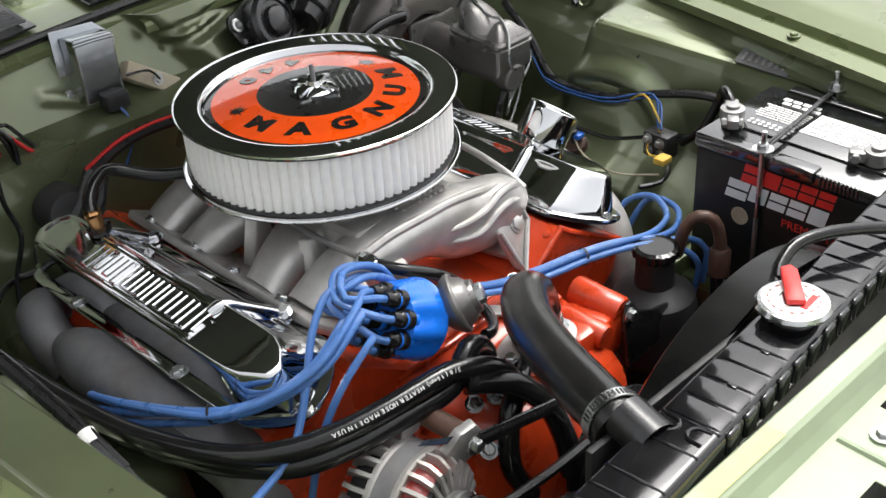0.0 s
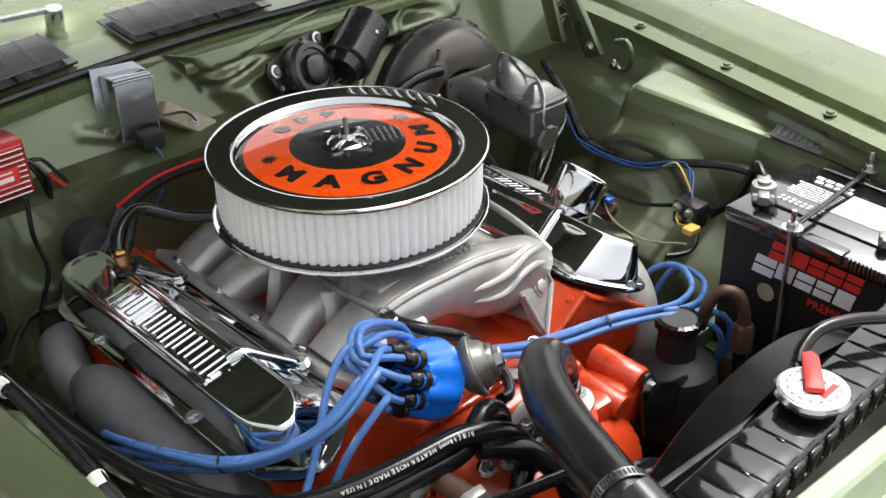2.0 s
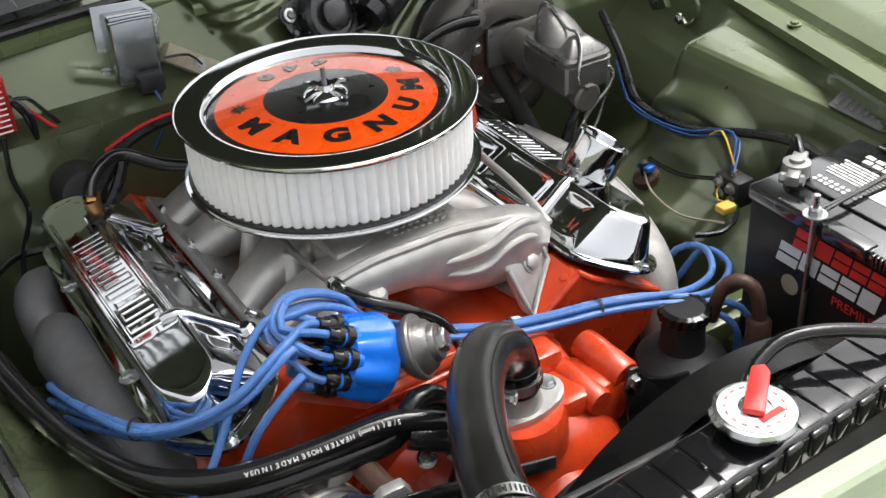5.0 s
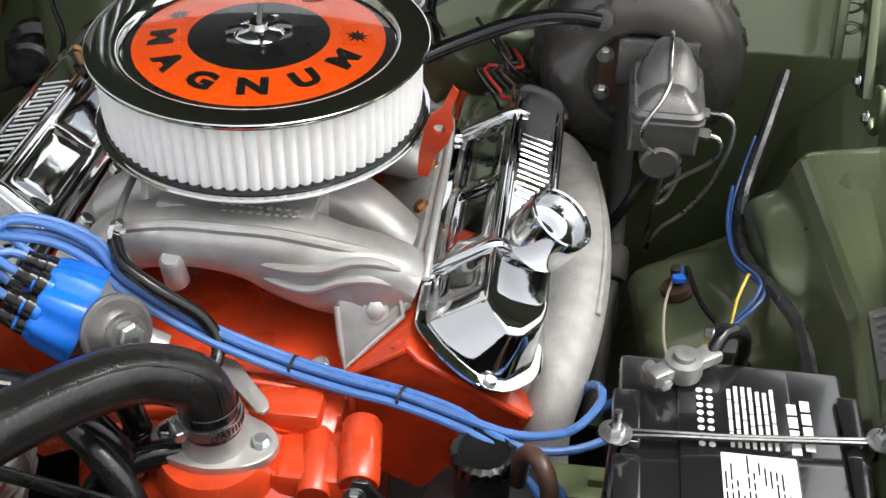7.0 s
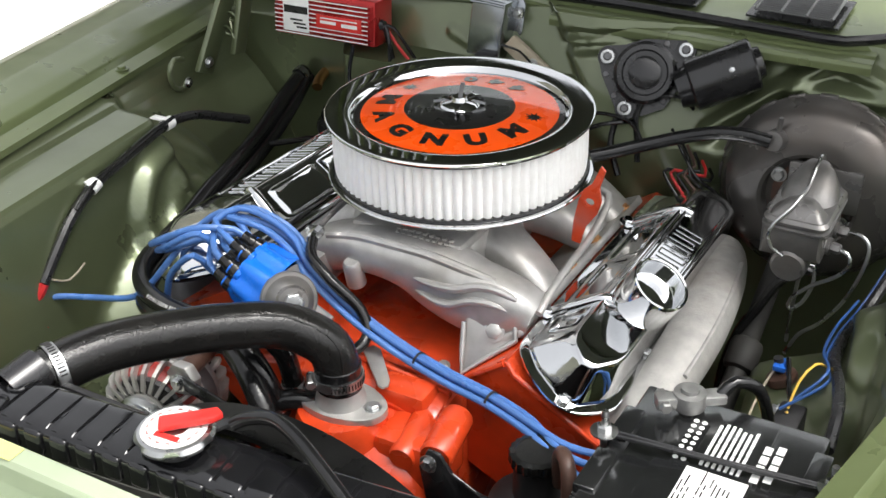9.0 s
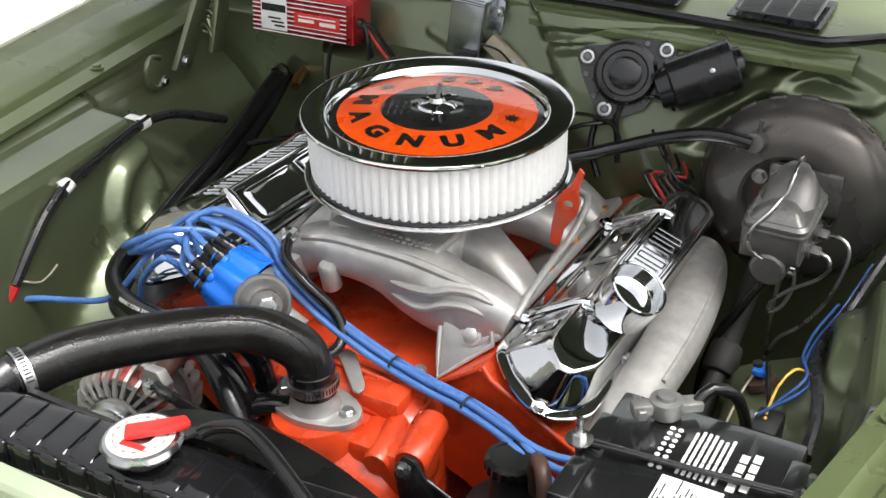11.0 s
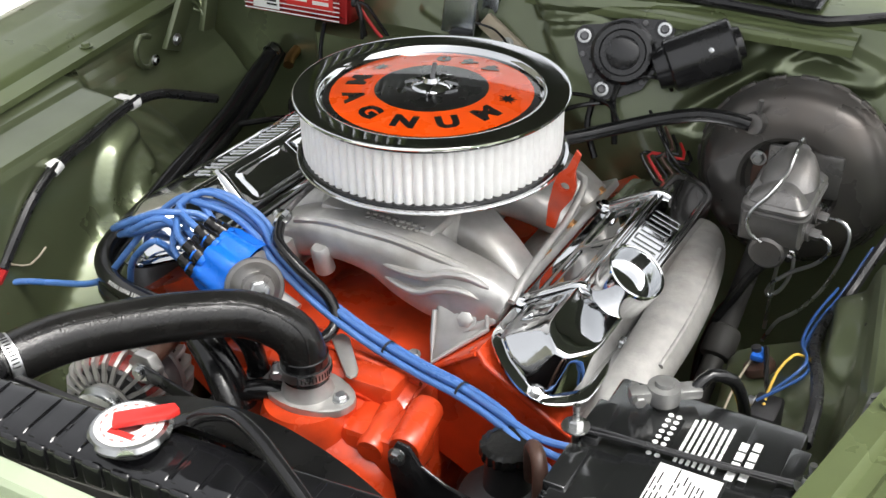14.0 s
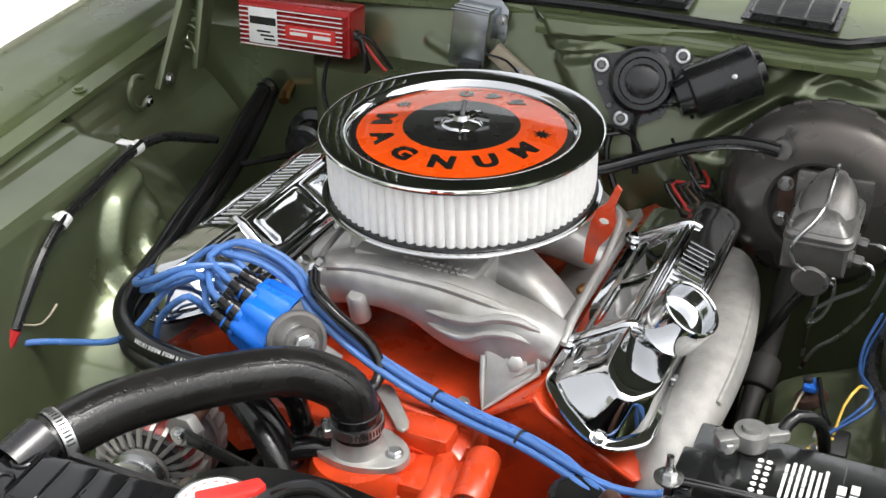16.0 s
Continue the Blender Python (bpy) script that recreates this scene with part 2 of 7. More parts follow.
CERAMIC = material("ceramic_tan", (0.42, 0.37, 0.28), 0.7, 0.0, 0.1, 50, (0.22, 0.17, 0.11), 0.5, 15, 0.3, 300)
YELLOW = material("yellow_plastic", (0.65, 0.42, 0.06), 0.45, 0.0, 0.1, 50, None, bump=0.05)
CONCRETE = material("pale_concrete", (0.62, 0.61, 0.55), 0.8, 0.0, 0.06, 3, (0.45, 0.44, 0.36), 0.3, 0.7, 0.2, 60)
DARK = material("underbody_black", (0.02, 0.019, 0.017), 0.7, 0.0, 0.3, 20, (0.05, 0.04, 0.03), 0.4, 6, 0.3, 100)
WIRE_RED = material("red_wire", (0.45, 0.02, 0.02), 0.4, 0.0, 0.1, 60, None, bump=0.0)
WIRE_BLUE = material("dark_blue_wire", (0.02, 0.07, 0.22), 0.4, 0.0, 0.1, 60, None, bump=0.0)
CLADDING = material("dark_cladding", (0.13, 0.13, 0.10), 0.7, 0.0, 0.15, 12, (0.06, 0.06, 0.05), 0.4, 2, 0.2, 60)
ZINC = material("smooth_zinc", (0.33, 0.35, 0.37), 0.2, 1.0, 0.06, 25, (0.32, 0.31, 0.29), 0.2, 18, 0.05, 200, wear_rough=0.06)
GRILLE = material("grille_plastic", (0.11, 0.112, 0.112), 0.45, 0.0, 0.15, 40, None, bump=0.1)
SHROUD = material("shroud_plastic", (0.006, 0.006, 0.006), 0.32, 0.0, 0.3, 30, (0.012, 0.012, 0.011), 0.4, 9, 0.10, 120, spec=0.2)
HOSE = material("moulded_hose", (0.011, 0.0107, 0.0102), 0.16, 0.0, 0.25, 60, (0.03, 0.028, 0.025), 0.3, 20, 0.35, 420, spec=0.42, wear_rough=0.06)
# paler, less saturated green than the body, for the radiator support
GREEN_PALE = material("pale_green_paint", (0.36, 0.42, 0.29), 0.42, 0.0, 0.08, 12, (0.28, 0.31, 0.22), 0.35, 5, 0.05, 90)


# ---- the ground and the car's body round the engine bay ----
def ground_bm():
    bm = bmesh.new()
    n = 40
    g = [[bm.verts.new((-60 + 120 * i / n, -60 + 120 * j / n, 0.0)) for j in range(n + 1)] for i in range(n + 1)]
    for i in range(n):
        for j in range(n):
            bm.faces.new((g[i][j], g[i + 1][j], g[i + 1][j + 1], g[i][j + 1]))
    return bm


lone("ground", ground_bm(), CONCRETE, "pale sunlit concrete ground under the car", "ground", kind="structure")

# an unseen dark wall, added to darken reflections towards the passenger side
shade_wall = lone("shade_wall", box((-5.25, -14.0, 0.0), (-5.02, 14.0, 2.70)), CLADDING, "unseen dark plank wall added to darken the passenger side", "wall", kind="structure")
for k in range(15):
    part("plank", box((-5.02, -14.0, 0.18 * k + 0.004), (-5.0, 14.0, 0.18 * k + 0.176), 0.004), CLADDING, shade_wall)

BAY = 0.052
car = thing("car", (BAY, 0.0, 0.0), "green car body with its engine bay open and hood raised", "car")


def lerp_profile(prof, v):
    k = v * (len(prof) - 1)
    i = min(int(k), len(prof) - 2)
    f = k - i
    f = f * f * (3 - 2 * f) * 0.35 + f * 0.65
    return prof[i][0] * (1 - f) + prof[i + 1][0] * f, prof[i][1] * (1 - f) + prof[i + 1][1] * f


def smooth(a, b, x):
    t = min(1.0, max(0.0, (x - a) / (b - a)))
    return t * t * (3 - 2 * t)


def bump(d, r):
    return max(0.0, 1 - (d / r) ** 2) ** 2 if d < r else 0.0


def apron(u, v, low, end):
    """One side of the bay, as distances out from the shelf's edge: a flat shelf in front, the shock tower's dome behind."""
    y = -0.80 + 1.12 * u
    front = 1 - smooth(end, end + 0.05, y)
    shelf = [(0.112, 0.026), (0.116, 0.020), (0.112, 0.014), (0.074, 0.010), (0.070, 0.006), (0.066, 0.003), (0.030, 0.001), (0.004, -0.001), (0.0, -0.006), (-0.004, -0.016), (-0.012, -0.06), (-0.028, -0.16), (-0.045, -0.30), (-0.05, -0.55)]
    rear = [(0.112, 0.026), (0.114, 0.016), (0.112, 0.006), (0.108, -0.004), (0.102, -0.014), (0.096, -0.026), (0.088, -0.036), (0.078, -0.046), (0.064, -0.058), (0.048, -0.075), (0.020, -0.11), (-0.010, -0.19), (-0.040, -0.32), (-0.05, -0.55)]
    (da, za), (db, zb) = lerp_profile(shelf, v), lerp_profile(rear, v)
    d, z = da * front + db * (1 - front), za * front + zb * (1 - front)
    r = math.hypot(y + 0.03, max(0.0, z + 0.155))
    swell = 0.024 * smooth(0.136, 0.112, r) - 0.004 * bump(abs(r - 0.096), 0.012) + 0.012 * smooth(0.082, 0.064, r) - 0.003 * bump(abs(r - 0.050), 0.010)
    d -= swell * smooth(-0.008, -0.03, z)
    # the wheelhouse swells in below the tower
    d -= 0.085 * smooth(0.340, 0.275, math.hypot(y + 0.03, z + low - 0.45))
    return d + 0.087 * (y + 0.2), y, z + low


def apron_right(u, v):
    d, y, z = apron(u, v, 0.899, -0.05)
    return (-0.491 - d, y, z)


def rail_left(y):
    """Inner edge of the driver's fender rail; the bay narrows towards the front."""
    return 0.651 + 0.20 * min(y + 0.1, 0.25) + 0.14 * max(0.0, y - 0.15)


def apron_left(u, v):
    """The driver's side: a wall hangs from the rail, a narrow sloped shelf ends in a rounded ridge."""
    y = -0.80 + 1.12 * u
    rail = rail_left(y)
    back = max(0.0, min(0.23, y + 0.2))
    edge = 0.604 - 0.145 * back + 0.060 * min(0.0, y + 0.2)
    top = 0.875 + 0.080 * back
    out = min(edge + 0.027 + 0.13 * back, rail - 0.003)
    edge = min(edge, rail - 0.006)
    shelf = [(rail + 0.010, 0.918), (rail + 0.010, 0.912), (out + 0.7 * (rail + 0.008 - out), top + 0.75 * (0.912 - top)), (out + 0.35 * (rail + 0.004 - out), top + 0.45 * (0.912 - top)), (out, top + 0.008), (out + 0.35 * (edge - out), top + 0.0065), (edge + 0.010, top + 0.003), (edge + 0.002, top + 0.0005), (edge - 0.003, top - 0.005), (edge - 0.009, top - 0.018), (edge - 0.020, top - 0.06), (edge - 0.032, top - 0.16), (edge - 0.045, top - 0.30), (edge - 0.05, top - 0.55)]
    rear = [(rail + 0.010, 0.918), (rail + 0.010, 0.908), (rail + 0.006, 0.898), (rail + 0.002, 0.888), (rail - 0.004, 0.878), (rail - 0.012, 0.866), (rail - 0.022, 0.852), (rail - 0.036, 0.838), (rail - 0.056, 0.822), (rail - 0.075, 0.800), (rail - 0.100, 0.765), (rail - 0.125, 0.690), (rail - 0.150, 0.560), (rail - 0.16, 0.33)]
    (xa, za), (xb, zb) = lerp_profile(shelf, v), lerp_profile(rear, v)
    front = 1 - smooth(0.018, 0.085, y)
    x, z = xa * front + xb * (1 - front), za * front + zb * (1 - front)
    r = math.hypot(y + 0.03, max(0.0, z - 0.722))
    swell = 0.026 * smooth(0.138, 0.112, r) - 0.004 * bump(abs(r - 0.096), 0.012) + 0.014 * smooth(0.080, 0.062, r)
    x -= swell * smooth(0.868, 0.845, z)
    x -= 0.085 * smooth(0.340, 0.275, math.hypot(y + 0.03, z - 0.43))
    return (x, y, z)


part("inner_fender", sheet(apron_right, 220, 150), GREEN_DULL, car, "pressed inner fender with shelf and shock tower")
part("inner_fender", sheet(apron_left, 220, 150), GREEN_DULL, car, "pressed inner fender with shelf and shock tower")
# a small drain hole in the wall below the ridge
hole = min((Vector(apron_left(0.66, 0.45 + 0.001 * k)) for k in range(400)), key=lambda p: abs(p.z - 0.860))
part("drain_hole", lathe([(0.0, 0.0), (0.0042, 0.0), (0.0046, -0.003)], hole + Vector((-0.0012, 0.0, 0.0008)), (-0.9, 0.0, 0.4), 16), DARK, car)


def fender_right(u, v):
    y = -0.95 + 1.75 * u
    prof = [(-0.596, 0.916), (-0.596, 0.926), (-0.622, 0.932), (-0.627, 0.925), (-0.634, 0.925), (-0.640, 0.934), (-0.665, 0.944), (-0.72, 0.950), (-0.78, 0.948), (-0.84, 0.925), (-0.89, 0.86), (-0.92, 0.6), (-0.92, 0.35)]
    x, z = lerp_profile(prof, v)
    return (x - 0.14 * (y + 0.1), y, z)


def fender_left(u, v):
    y = -0.95 + 1.75 * u
    prof = [(0.668, 0.912), (0.668, 0.926), (0.695, 0.932), (0.702, 0.924), (0.715, 0.924), (0.722, 0.936), (0.76, 0.950), (0.82, 0.955), (0.88, 0.950), (0.94, 0.925), (0.99, 0.86), (1.02, 0.6), (1.02, 0.35)]
    x, z = lerp_profile(prof, v)
    return (x - 0.668 + rail_left(y), y, z)


part("fender", sheet(fender_right, 40, 60), GREEN, car, "glossy green front fender")
part("fender", sheet(fender_left, 40, 60), GREEN, car, "glossy green front fender")


def firewall_fn(u, v):
    """Passenger side steps forward under a ledge; driver side leans back."""
    x = -0.66 + 1.40 * u
    z = 0.35 + 0.672 * v
    left = 0.245 + 0.075 * smooth(-0.36, -0.42, x) + 0.02 * smooth(0.5, 0.9, z) + 0.055 * smooth(0.918, 0.930, z) * smooth(-0.45, -0.36, x) + 0.55 * max(0.0, z - 0.93)
    right = 0.247 + 0.50 * max(0.0, z - 0.86) + 0.24 * min(0.22, max(0.0, x - 0.05))
    edge = -0.03 + (1.02 - z) * 0.75
    k = smooth(edge - 0.020, edge + 0.020, x)
    y = left * (1 - k) + right * k
    # raised and sunk pressings beside the wiper motor
    for x0, z0, x1, z1, h, w in ((0.0, 0.972, 0.16, 0.998, 0.011, 0.009), (0.0, 0.994, 0.20, 1.006, 0.011, 0.008), (0.235, 0.885, 0.392, 1.002, -0.016, 0.013), (0.255, 0.880, 0.33, 0.935, 0.014, 0.018), (0.352, 0.958, 0.478, 0.960, -0.014, 0.012), (0.392, 1.002, 0.490, 0.972, -0.012, 0.013), (-0.20, 0.962, -0.09, 0.925, -0.006, 0.010)):
        t = max(0.0, min(1.0, ((x - x0) * (x1 - x0) + (z - z0) * (z1 - z0)) / ((x1 - x0) ** 2 + (z1 - z0) ** 2)))
        d = math.hypot(x - x0 - t * (x1 - x0), z - z0 - t * (z1 - z0))
        y += h * smooth(w * 1.5, 0.0, d)
    return (x, y, z)


part("firewall", sheet(firewall_fn, 330, 220), GREEN_DULL, car, "pressed firewall with wiper motor panel")


def cowl_front(x):
    """The cowl's front edge: bowed at the passenger side, nearly straight in the middle, swept back at the driver's corner."""
    if x < 0.10:
        return 0.378 - 0.24 * (x - 0.05) ** 2
    return 0.3774 - 0.055 * min(0.32, x - 0.10) + 0.085 * smooth(0.385, 0.52, x)


def cowl_fn(u, v):
    x = -0.80 + 1.70 * u
    prof = [(-0.010, 1.006), (-0.010, 1.015), (0.0, 1.022), (0.02, 1.024), (0.06, 1.026), (0.12, 1.032), (0.2, 1.042), (0.28, 1.052), (0.34, 1.055)]
    dy, z = lerp_profile(prof, v)
    y = cowl_front(x) + dy
    z -= 0.016 * bump(math.hypot(x + 0.11, (y - 0.53) * 1.2), 0.075)
    return (x, y, z - 0.03 * max(0, abs(x - 0.05) - 0.55))


part("cowl_panel", sheet(cowl_fn, 90, 48), GREEN, car, "glossy green cowl panel under the windshield")
part("weatherstrip", tube([(x, cowl_front(x) + 0.004, 1.0285) for x in [-0.56 + 0.06 * i for i in range(21)]], 0.0075, 10, 0.03), RUBBER, car, "black rubber hood seal")


def flange_fn(u, v):
    """A pale lip along the top of the firewall on the driver's side."""
    x = -0.03 + 0.475 * u
    prof = [(-0.030, 0.998), (-0.029, 1.008), (-0.026, 1.0125), (-0.018, 1.0140), (-0.012, 1.0150), (-0.008, 1.0185), (0.006, 1.0195)]
    dy, z = lerp_profile(prof, v)
    return (x, min(cowl_front(x), 0.362) + dy, z)


part("firewall_lip", sheet(flange_fn, 60, 28), GREEN, car, "pale green spot welded lip over the firewall")


def cowl_grille(x0, x1, ya, yb, za, zb):
    """A black vent grille: frame, bars across and fine slats."""
    bms = []
    n = max(3, int(abs(x1 - x0) / 0.034))
    fine = 13

    def at(u, v):
        x = x0 + (x1 - x0) * u
        return Vector((x, cowl_front(x) + ya + (yb - ya) * v, za + (zb - za) * v))
    for i in range(fine + 1):
        v = i / fine
        bms.append(tube([at(0, v), at(0.5, v), at(1, v)], 0.0017, 4, 0.2))
    for i in range(n + 1):
        bms.append(tube([at(i / n, 0), at(i / n, 1)], 0.0030, 4, 0.5))
    bms.append(box(at(0, 0.5) - Vector((0.001, abs(yb - ya) / 2, 0.012)), at(0, 0.5) + Vector((0.001, 0, -0.010))))
    return join(*bms)


def grille_tray(x0, x1, ya, yb, za, zb):
    pts = [(x0, cowl_front(x0) + ya, za), (x1, cowl_front(x1) + ya, za), (x1, cowl_front(x1) + yb, zb), (x0, cowl_front(x0) + yb, zb)]
    return prism(pts, (0, 0, 0.003))


for gx in ((-0.47, -0.165), (-0.055, 0.16), (0.26, 0.37)):
    g = thing("cowl_grille", (sum(gx) / 2, 0.47, 1.035), "black cowl vent grille with fine slats", "grille", "cowl vent grilles")
    part("slats", cowl_grille(gx[0], gx[1], 0.045, 0.135, 1.041, 1.049), GRILLE, g)
    part("tray", grille_tray(gx[0] - 0.012, gx[1] + 0.012, 0.038, 0.142, 1.030, 1.038), BLACK, g)

# windshield and its wiper arm
def shield_fn(u, v):
    x = -0.75 + 1.60 * u
    return (x, cowl_front(x) + 0.33 + 0.55 * v, 1.054 + 0.33 * v)


GLASS = bpy.data.materials.new("tinted_glass")
GLASS.use_nodes = True
gb = GLASS.node_tree.nodes["Principled BSDF"]
gb.inputs["Base Color"].default_value = (0.75, 0.82, 0.78, 1)
gb.inputs["Roughness"].default_value = 0.02
gb.inputs["Transmission Weight"].default_value = 0.9
part("windshield", sheet(shield_fn, 24, 8, 0.005), GLASS, car, "clear windshield glass")
wiper = thing("windshield_wiper", (-0.12, 0.53, 1.05), "pale metal windshield wiper arm on its pivot", "wiper")
part("pivot", lathe([(0.0, 0.03), (0.012, 0.03), (0.014, 0.022), (0.014, 0.0), (0.017, -0.02)], (-0.12, 0.54, 1.04), (0, -0.2, 1), 20), STEEL, wiper)
part("arm", loft([[(-0.12 - 0.36 * t, 0.535 + 0.02 * t, 1.062 + 0.012 * t + dz) if k < 2 else (-0.12 - 0.36 * t, 0.55 + 0.012 * t, 1.062 + 0.012 * t + dz) for k, dz in enumerate((0.0, 0.006, 0.006, 0.0))] for t in (0, 0.2, 0.5, 1.0)]), STEEL, wiper)
part("blade", box((-0.50, 0.545, 1.060), (-0.20, 0.553, 1.074), 0.002), BLACK_MATT, wiper)

# radiator support in front
def support_fn(u, v):
    x = -0.66 + 1.46 * u
    prof = [(-0.692, 0.86), (-0.692, 0.905), (-0.696, 0.910), (-0.715, 0.910), (-0.719, 0.905), (-0.721, 0.885), (-0.726, 0.868), (-0.80, 0.866), (-0.95, 0.862), (-1.02, 0.85), (-1.03, 0.6)]
    y, z = lerp_profile(prof, v)
    return (x, y, z)


def punch(bm, holes):
    """Cut rectangular openings (x0, x1, y0, y1) out of a flat panel by dropping the faces inside."""
    gone = [f for f in bm.faces if any(a < f.calc_center_median().x < b and c < f.calc_center_median().y < d for a, b, c, d in holes)]
    bmesh.ops.delete(bm, geom=gone, context="FACES")
    return bm


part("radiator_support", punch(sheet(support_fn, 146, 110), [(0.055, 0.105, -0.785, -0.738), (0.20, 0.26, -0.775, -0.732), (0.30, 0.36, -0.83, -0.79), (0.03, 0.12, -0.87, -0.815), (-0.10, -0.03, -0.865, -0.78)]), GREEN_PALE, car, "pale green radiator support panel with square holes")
for bx, by in ((0.124, -0.742), (0.024, -0.760), (0.165, -0.79), (-0.13, -0.80), (0.28, -0.79)):
    part("bolt", hexbolt((bx, by, 0.869), (0, 0, 1), 0.007, 0.006, 0.012), STEEL, car)
for bx, by, bz in ((-0.629, 0.03, 0.930), (-0.588, -0.27, 0.930)):
    part("bolt", hexbolt((bx, by, bz), (0, 0, 1), 0.007, 0.006, 0.011), GREEN, car)
for bx, by, bz in ((0.715, 0.13, 0.931), (0.673, -0.079, 0.931), (0.632, -0.288, 0.931)):
    part("bolt", hexbolt((bx, by, bz), (0, 0, 1), 0.006, 0.005, 0.010), GREEN, car)

LABEL = material("faded_yellow_label", (0.72, 0.66, 0.22), 0.5, 0.0, 0.08, 40, (0.7, 0.7, 0.55), 0.5, 14, 0.05, 200)
part("support_label", box((-0.29, -0.7165, 0.9105), (-0.075, -0.6975, 0.9112)), LABEL, car, "faded yellow and white paper label")

# hood latch behind the grille
latch = thing("hood_latch", (0.07, -0.80, 0.85), "dark greasy steel hood latch with a hook and spring", "latch")
part("base", box((0.035, -0.822, 0.850), (0.115, -0.786, 0.8665), 0.003), IRON_DARK, latch)
for k, lx in enumerate((0.050, 0.068, 0.086)):
    part("hook", prism([(lx, -0.825, 0.866), (lx, -0.790, 0.866), (lx, -0.784, 0.880 + 0.005 * k), (lx, -0.792, 0.894), (lx, -0.800, 0.890), (lx, -0.797, 0.880), (lx, -0.812, 0.876), (lx, -0.826, 0.884)], (0.005, 0.002, 0), 0.0012), STEEL if k == 1 else IRON_DARK, latch)
part("spring", tube([(0.045 + 0.0016 * k, -0.812 + 0.006 * math.cos(k * 1.1), 0.873 + 0.006 * math.sin(k * 1.1)) for k in range(40)], 0.0014, 6, 0.004), STEEL, latch)
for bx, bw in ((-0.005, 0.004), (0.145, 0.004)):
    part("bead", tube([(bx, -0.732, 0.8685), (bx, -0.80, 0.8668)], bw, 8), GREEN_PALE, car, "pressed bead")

# hood hinges
def hinge(side):
    x = -0.60 if side < 0 else 0.665
    h = new("hood_hinge")
    h.parent = car
    h.location = Vector((x, 0.22, 0.87)) - origin(car)
    tagged(h, "green painted steel hood hinge with slotted bracket")
    s = 1 if side < 0 else -1
    part("link", prism([(x, 0.16, 0.885), (x, 0.195, 0.87), (x, 0.34, 1.07), (x, 0.31, 1.09)], (s * 0.012, 0, 0), 0.003), GREEN_DULL, h)
    part("link", prism([(x + s * 0.03, 0.22, 0.90), (x + s * 0.03, 0.25, 0.895), (x + s * 0.03, 0.32, 1.07), (x + s * 0.03, 0.29, 1.08)], (s * 0.012, 0, 0), 0.003), GREEN_DULL, h)
    part("bracket", tube([(x + s * 0.004, 0.135, 0.915), (x + s * 0.004, 0.115, 0.922), (x + s * 0.004, 0.100, 0.905), (x + s * 0.004, 0.104, 0.880), (x + s * 0.004, 0.122, 0.868), (x + s * 0.004, 0.135, 0.876)], 0.0045, 10), GREEN_DULL, h, "slotted guide bent from flat bar")
    part("spring", tube([(x + s * 0.022 + 0.013 * math.cos(k * 0.9), 0.23 + 0.0021 * k, 0.925 + 0.0028 * k + 0.013 * math.sin(k * 0.9)) for k in range(50)], 0.0022, 6, 0.006), GREEN_DULL, h)
    part("pin", hexbolt((x + s * 0.014, 0.185, 0.895), (s, 0, 0), 0.007, 0.006, 0.01), STEEL, h)
    part("pin", hexbolt((x + s * 0.008, 0.135, 0.876), (s, 0, 0), 0.006, 0.006, 0.009), STEEL, h)


hinge(-1)
hinge(1)

# the raised hood, leaning forward over the bay: outer skin, dark inner panel with bracing, and a row of slots near the rear edge on each side
HOOD = radians(62)


def hood_at(x, t, lift=0.0):
    crown = 0.03 * (1 - ((x - 0.05) / 0.85) ** 2)
    return Vector((x, 0.46 - t * math.cos(HOOD) + lift * math.sin(HOOD), 1.14 + t * math.sin(HOOD) + lift * math.cos(HOOD) + crown))


def hood_bm(lift, thick):
    bm = bmesh.new()
    nu, nv = 170, 66
    g = [[bm.verts.new(hood_at(-0.80 + 1.70 * i / nu, 1.32 * j / nv, lift)) for j in range(nv + 1)] for i in range(nu + 1)]
    for i in range(nu):
        for j in range(nv):
            x = -0.80 + 1.70 * (i + 0.5) / nu
            slot = (-0.46 < x < -0.28 or 0.32 < x < 0.50) and 2 <= j < 6 and i % 2 == 0
            if not slot:
                bm.faces.new((g[i][j], g[i + 1][j], g[i + 1][j + 1], g[i][j + 1]))
    bmesh.ops.solidify(bm, geom=bm.faces[:], thickness=thick)
    return bm


part("hood", hood_bm(0.02, 0.004), GREEN, car, "raised green hood")
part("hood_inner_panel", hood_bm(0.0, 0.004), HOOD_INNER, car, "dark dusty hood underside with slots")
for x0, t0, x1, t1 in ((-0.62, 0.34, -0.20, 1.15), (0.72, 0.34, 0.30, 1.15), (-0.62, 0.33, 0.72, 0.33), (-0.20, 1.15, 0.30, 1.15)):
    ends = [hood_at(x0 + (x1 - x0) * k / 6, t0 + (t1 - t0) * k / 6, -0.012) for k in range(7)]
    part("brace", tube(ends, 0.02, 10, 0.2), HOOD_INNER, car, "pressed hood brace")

# dark underside of the bay
part("floor_pan", box((-0.44, -0.70, 0.30), (0.54, 0.30, 0.36), 0.01), DARK, car, "grimy black crossmember and floor")
part("frame_rail", box((-0.46, -0.70, 0.36), (-0.36, 0.25, 0.52), 0.015), DARK, car, "grimy frame rail")
part("frame_rail", box((0.42, -0.70, 0.36), (0.52, 0.25, 0.52), 0.015), DARK, car, "grimy frame rail")
for wx in (-0.62, 0.74):
    w = part("wheel", lathe([(0, -0.09), (0.17, -0.09), (0.18, -0.1), (0.31, -0.1), (0.33, -0.07), (0.33, 0.07), (0.31, 0.1), (0.18, 0.1), (0, 0.09)], (wx, -0.05, 0.33), (1, 0, 0), 32), RUBBER, car, "black front tyre")


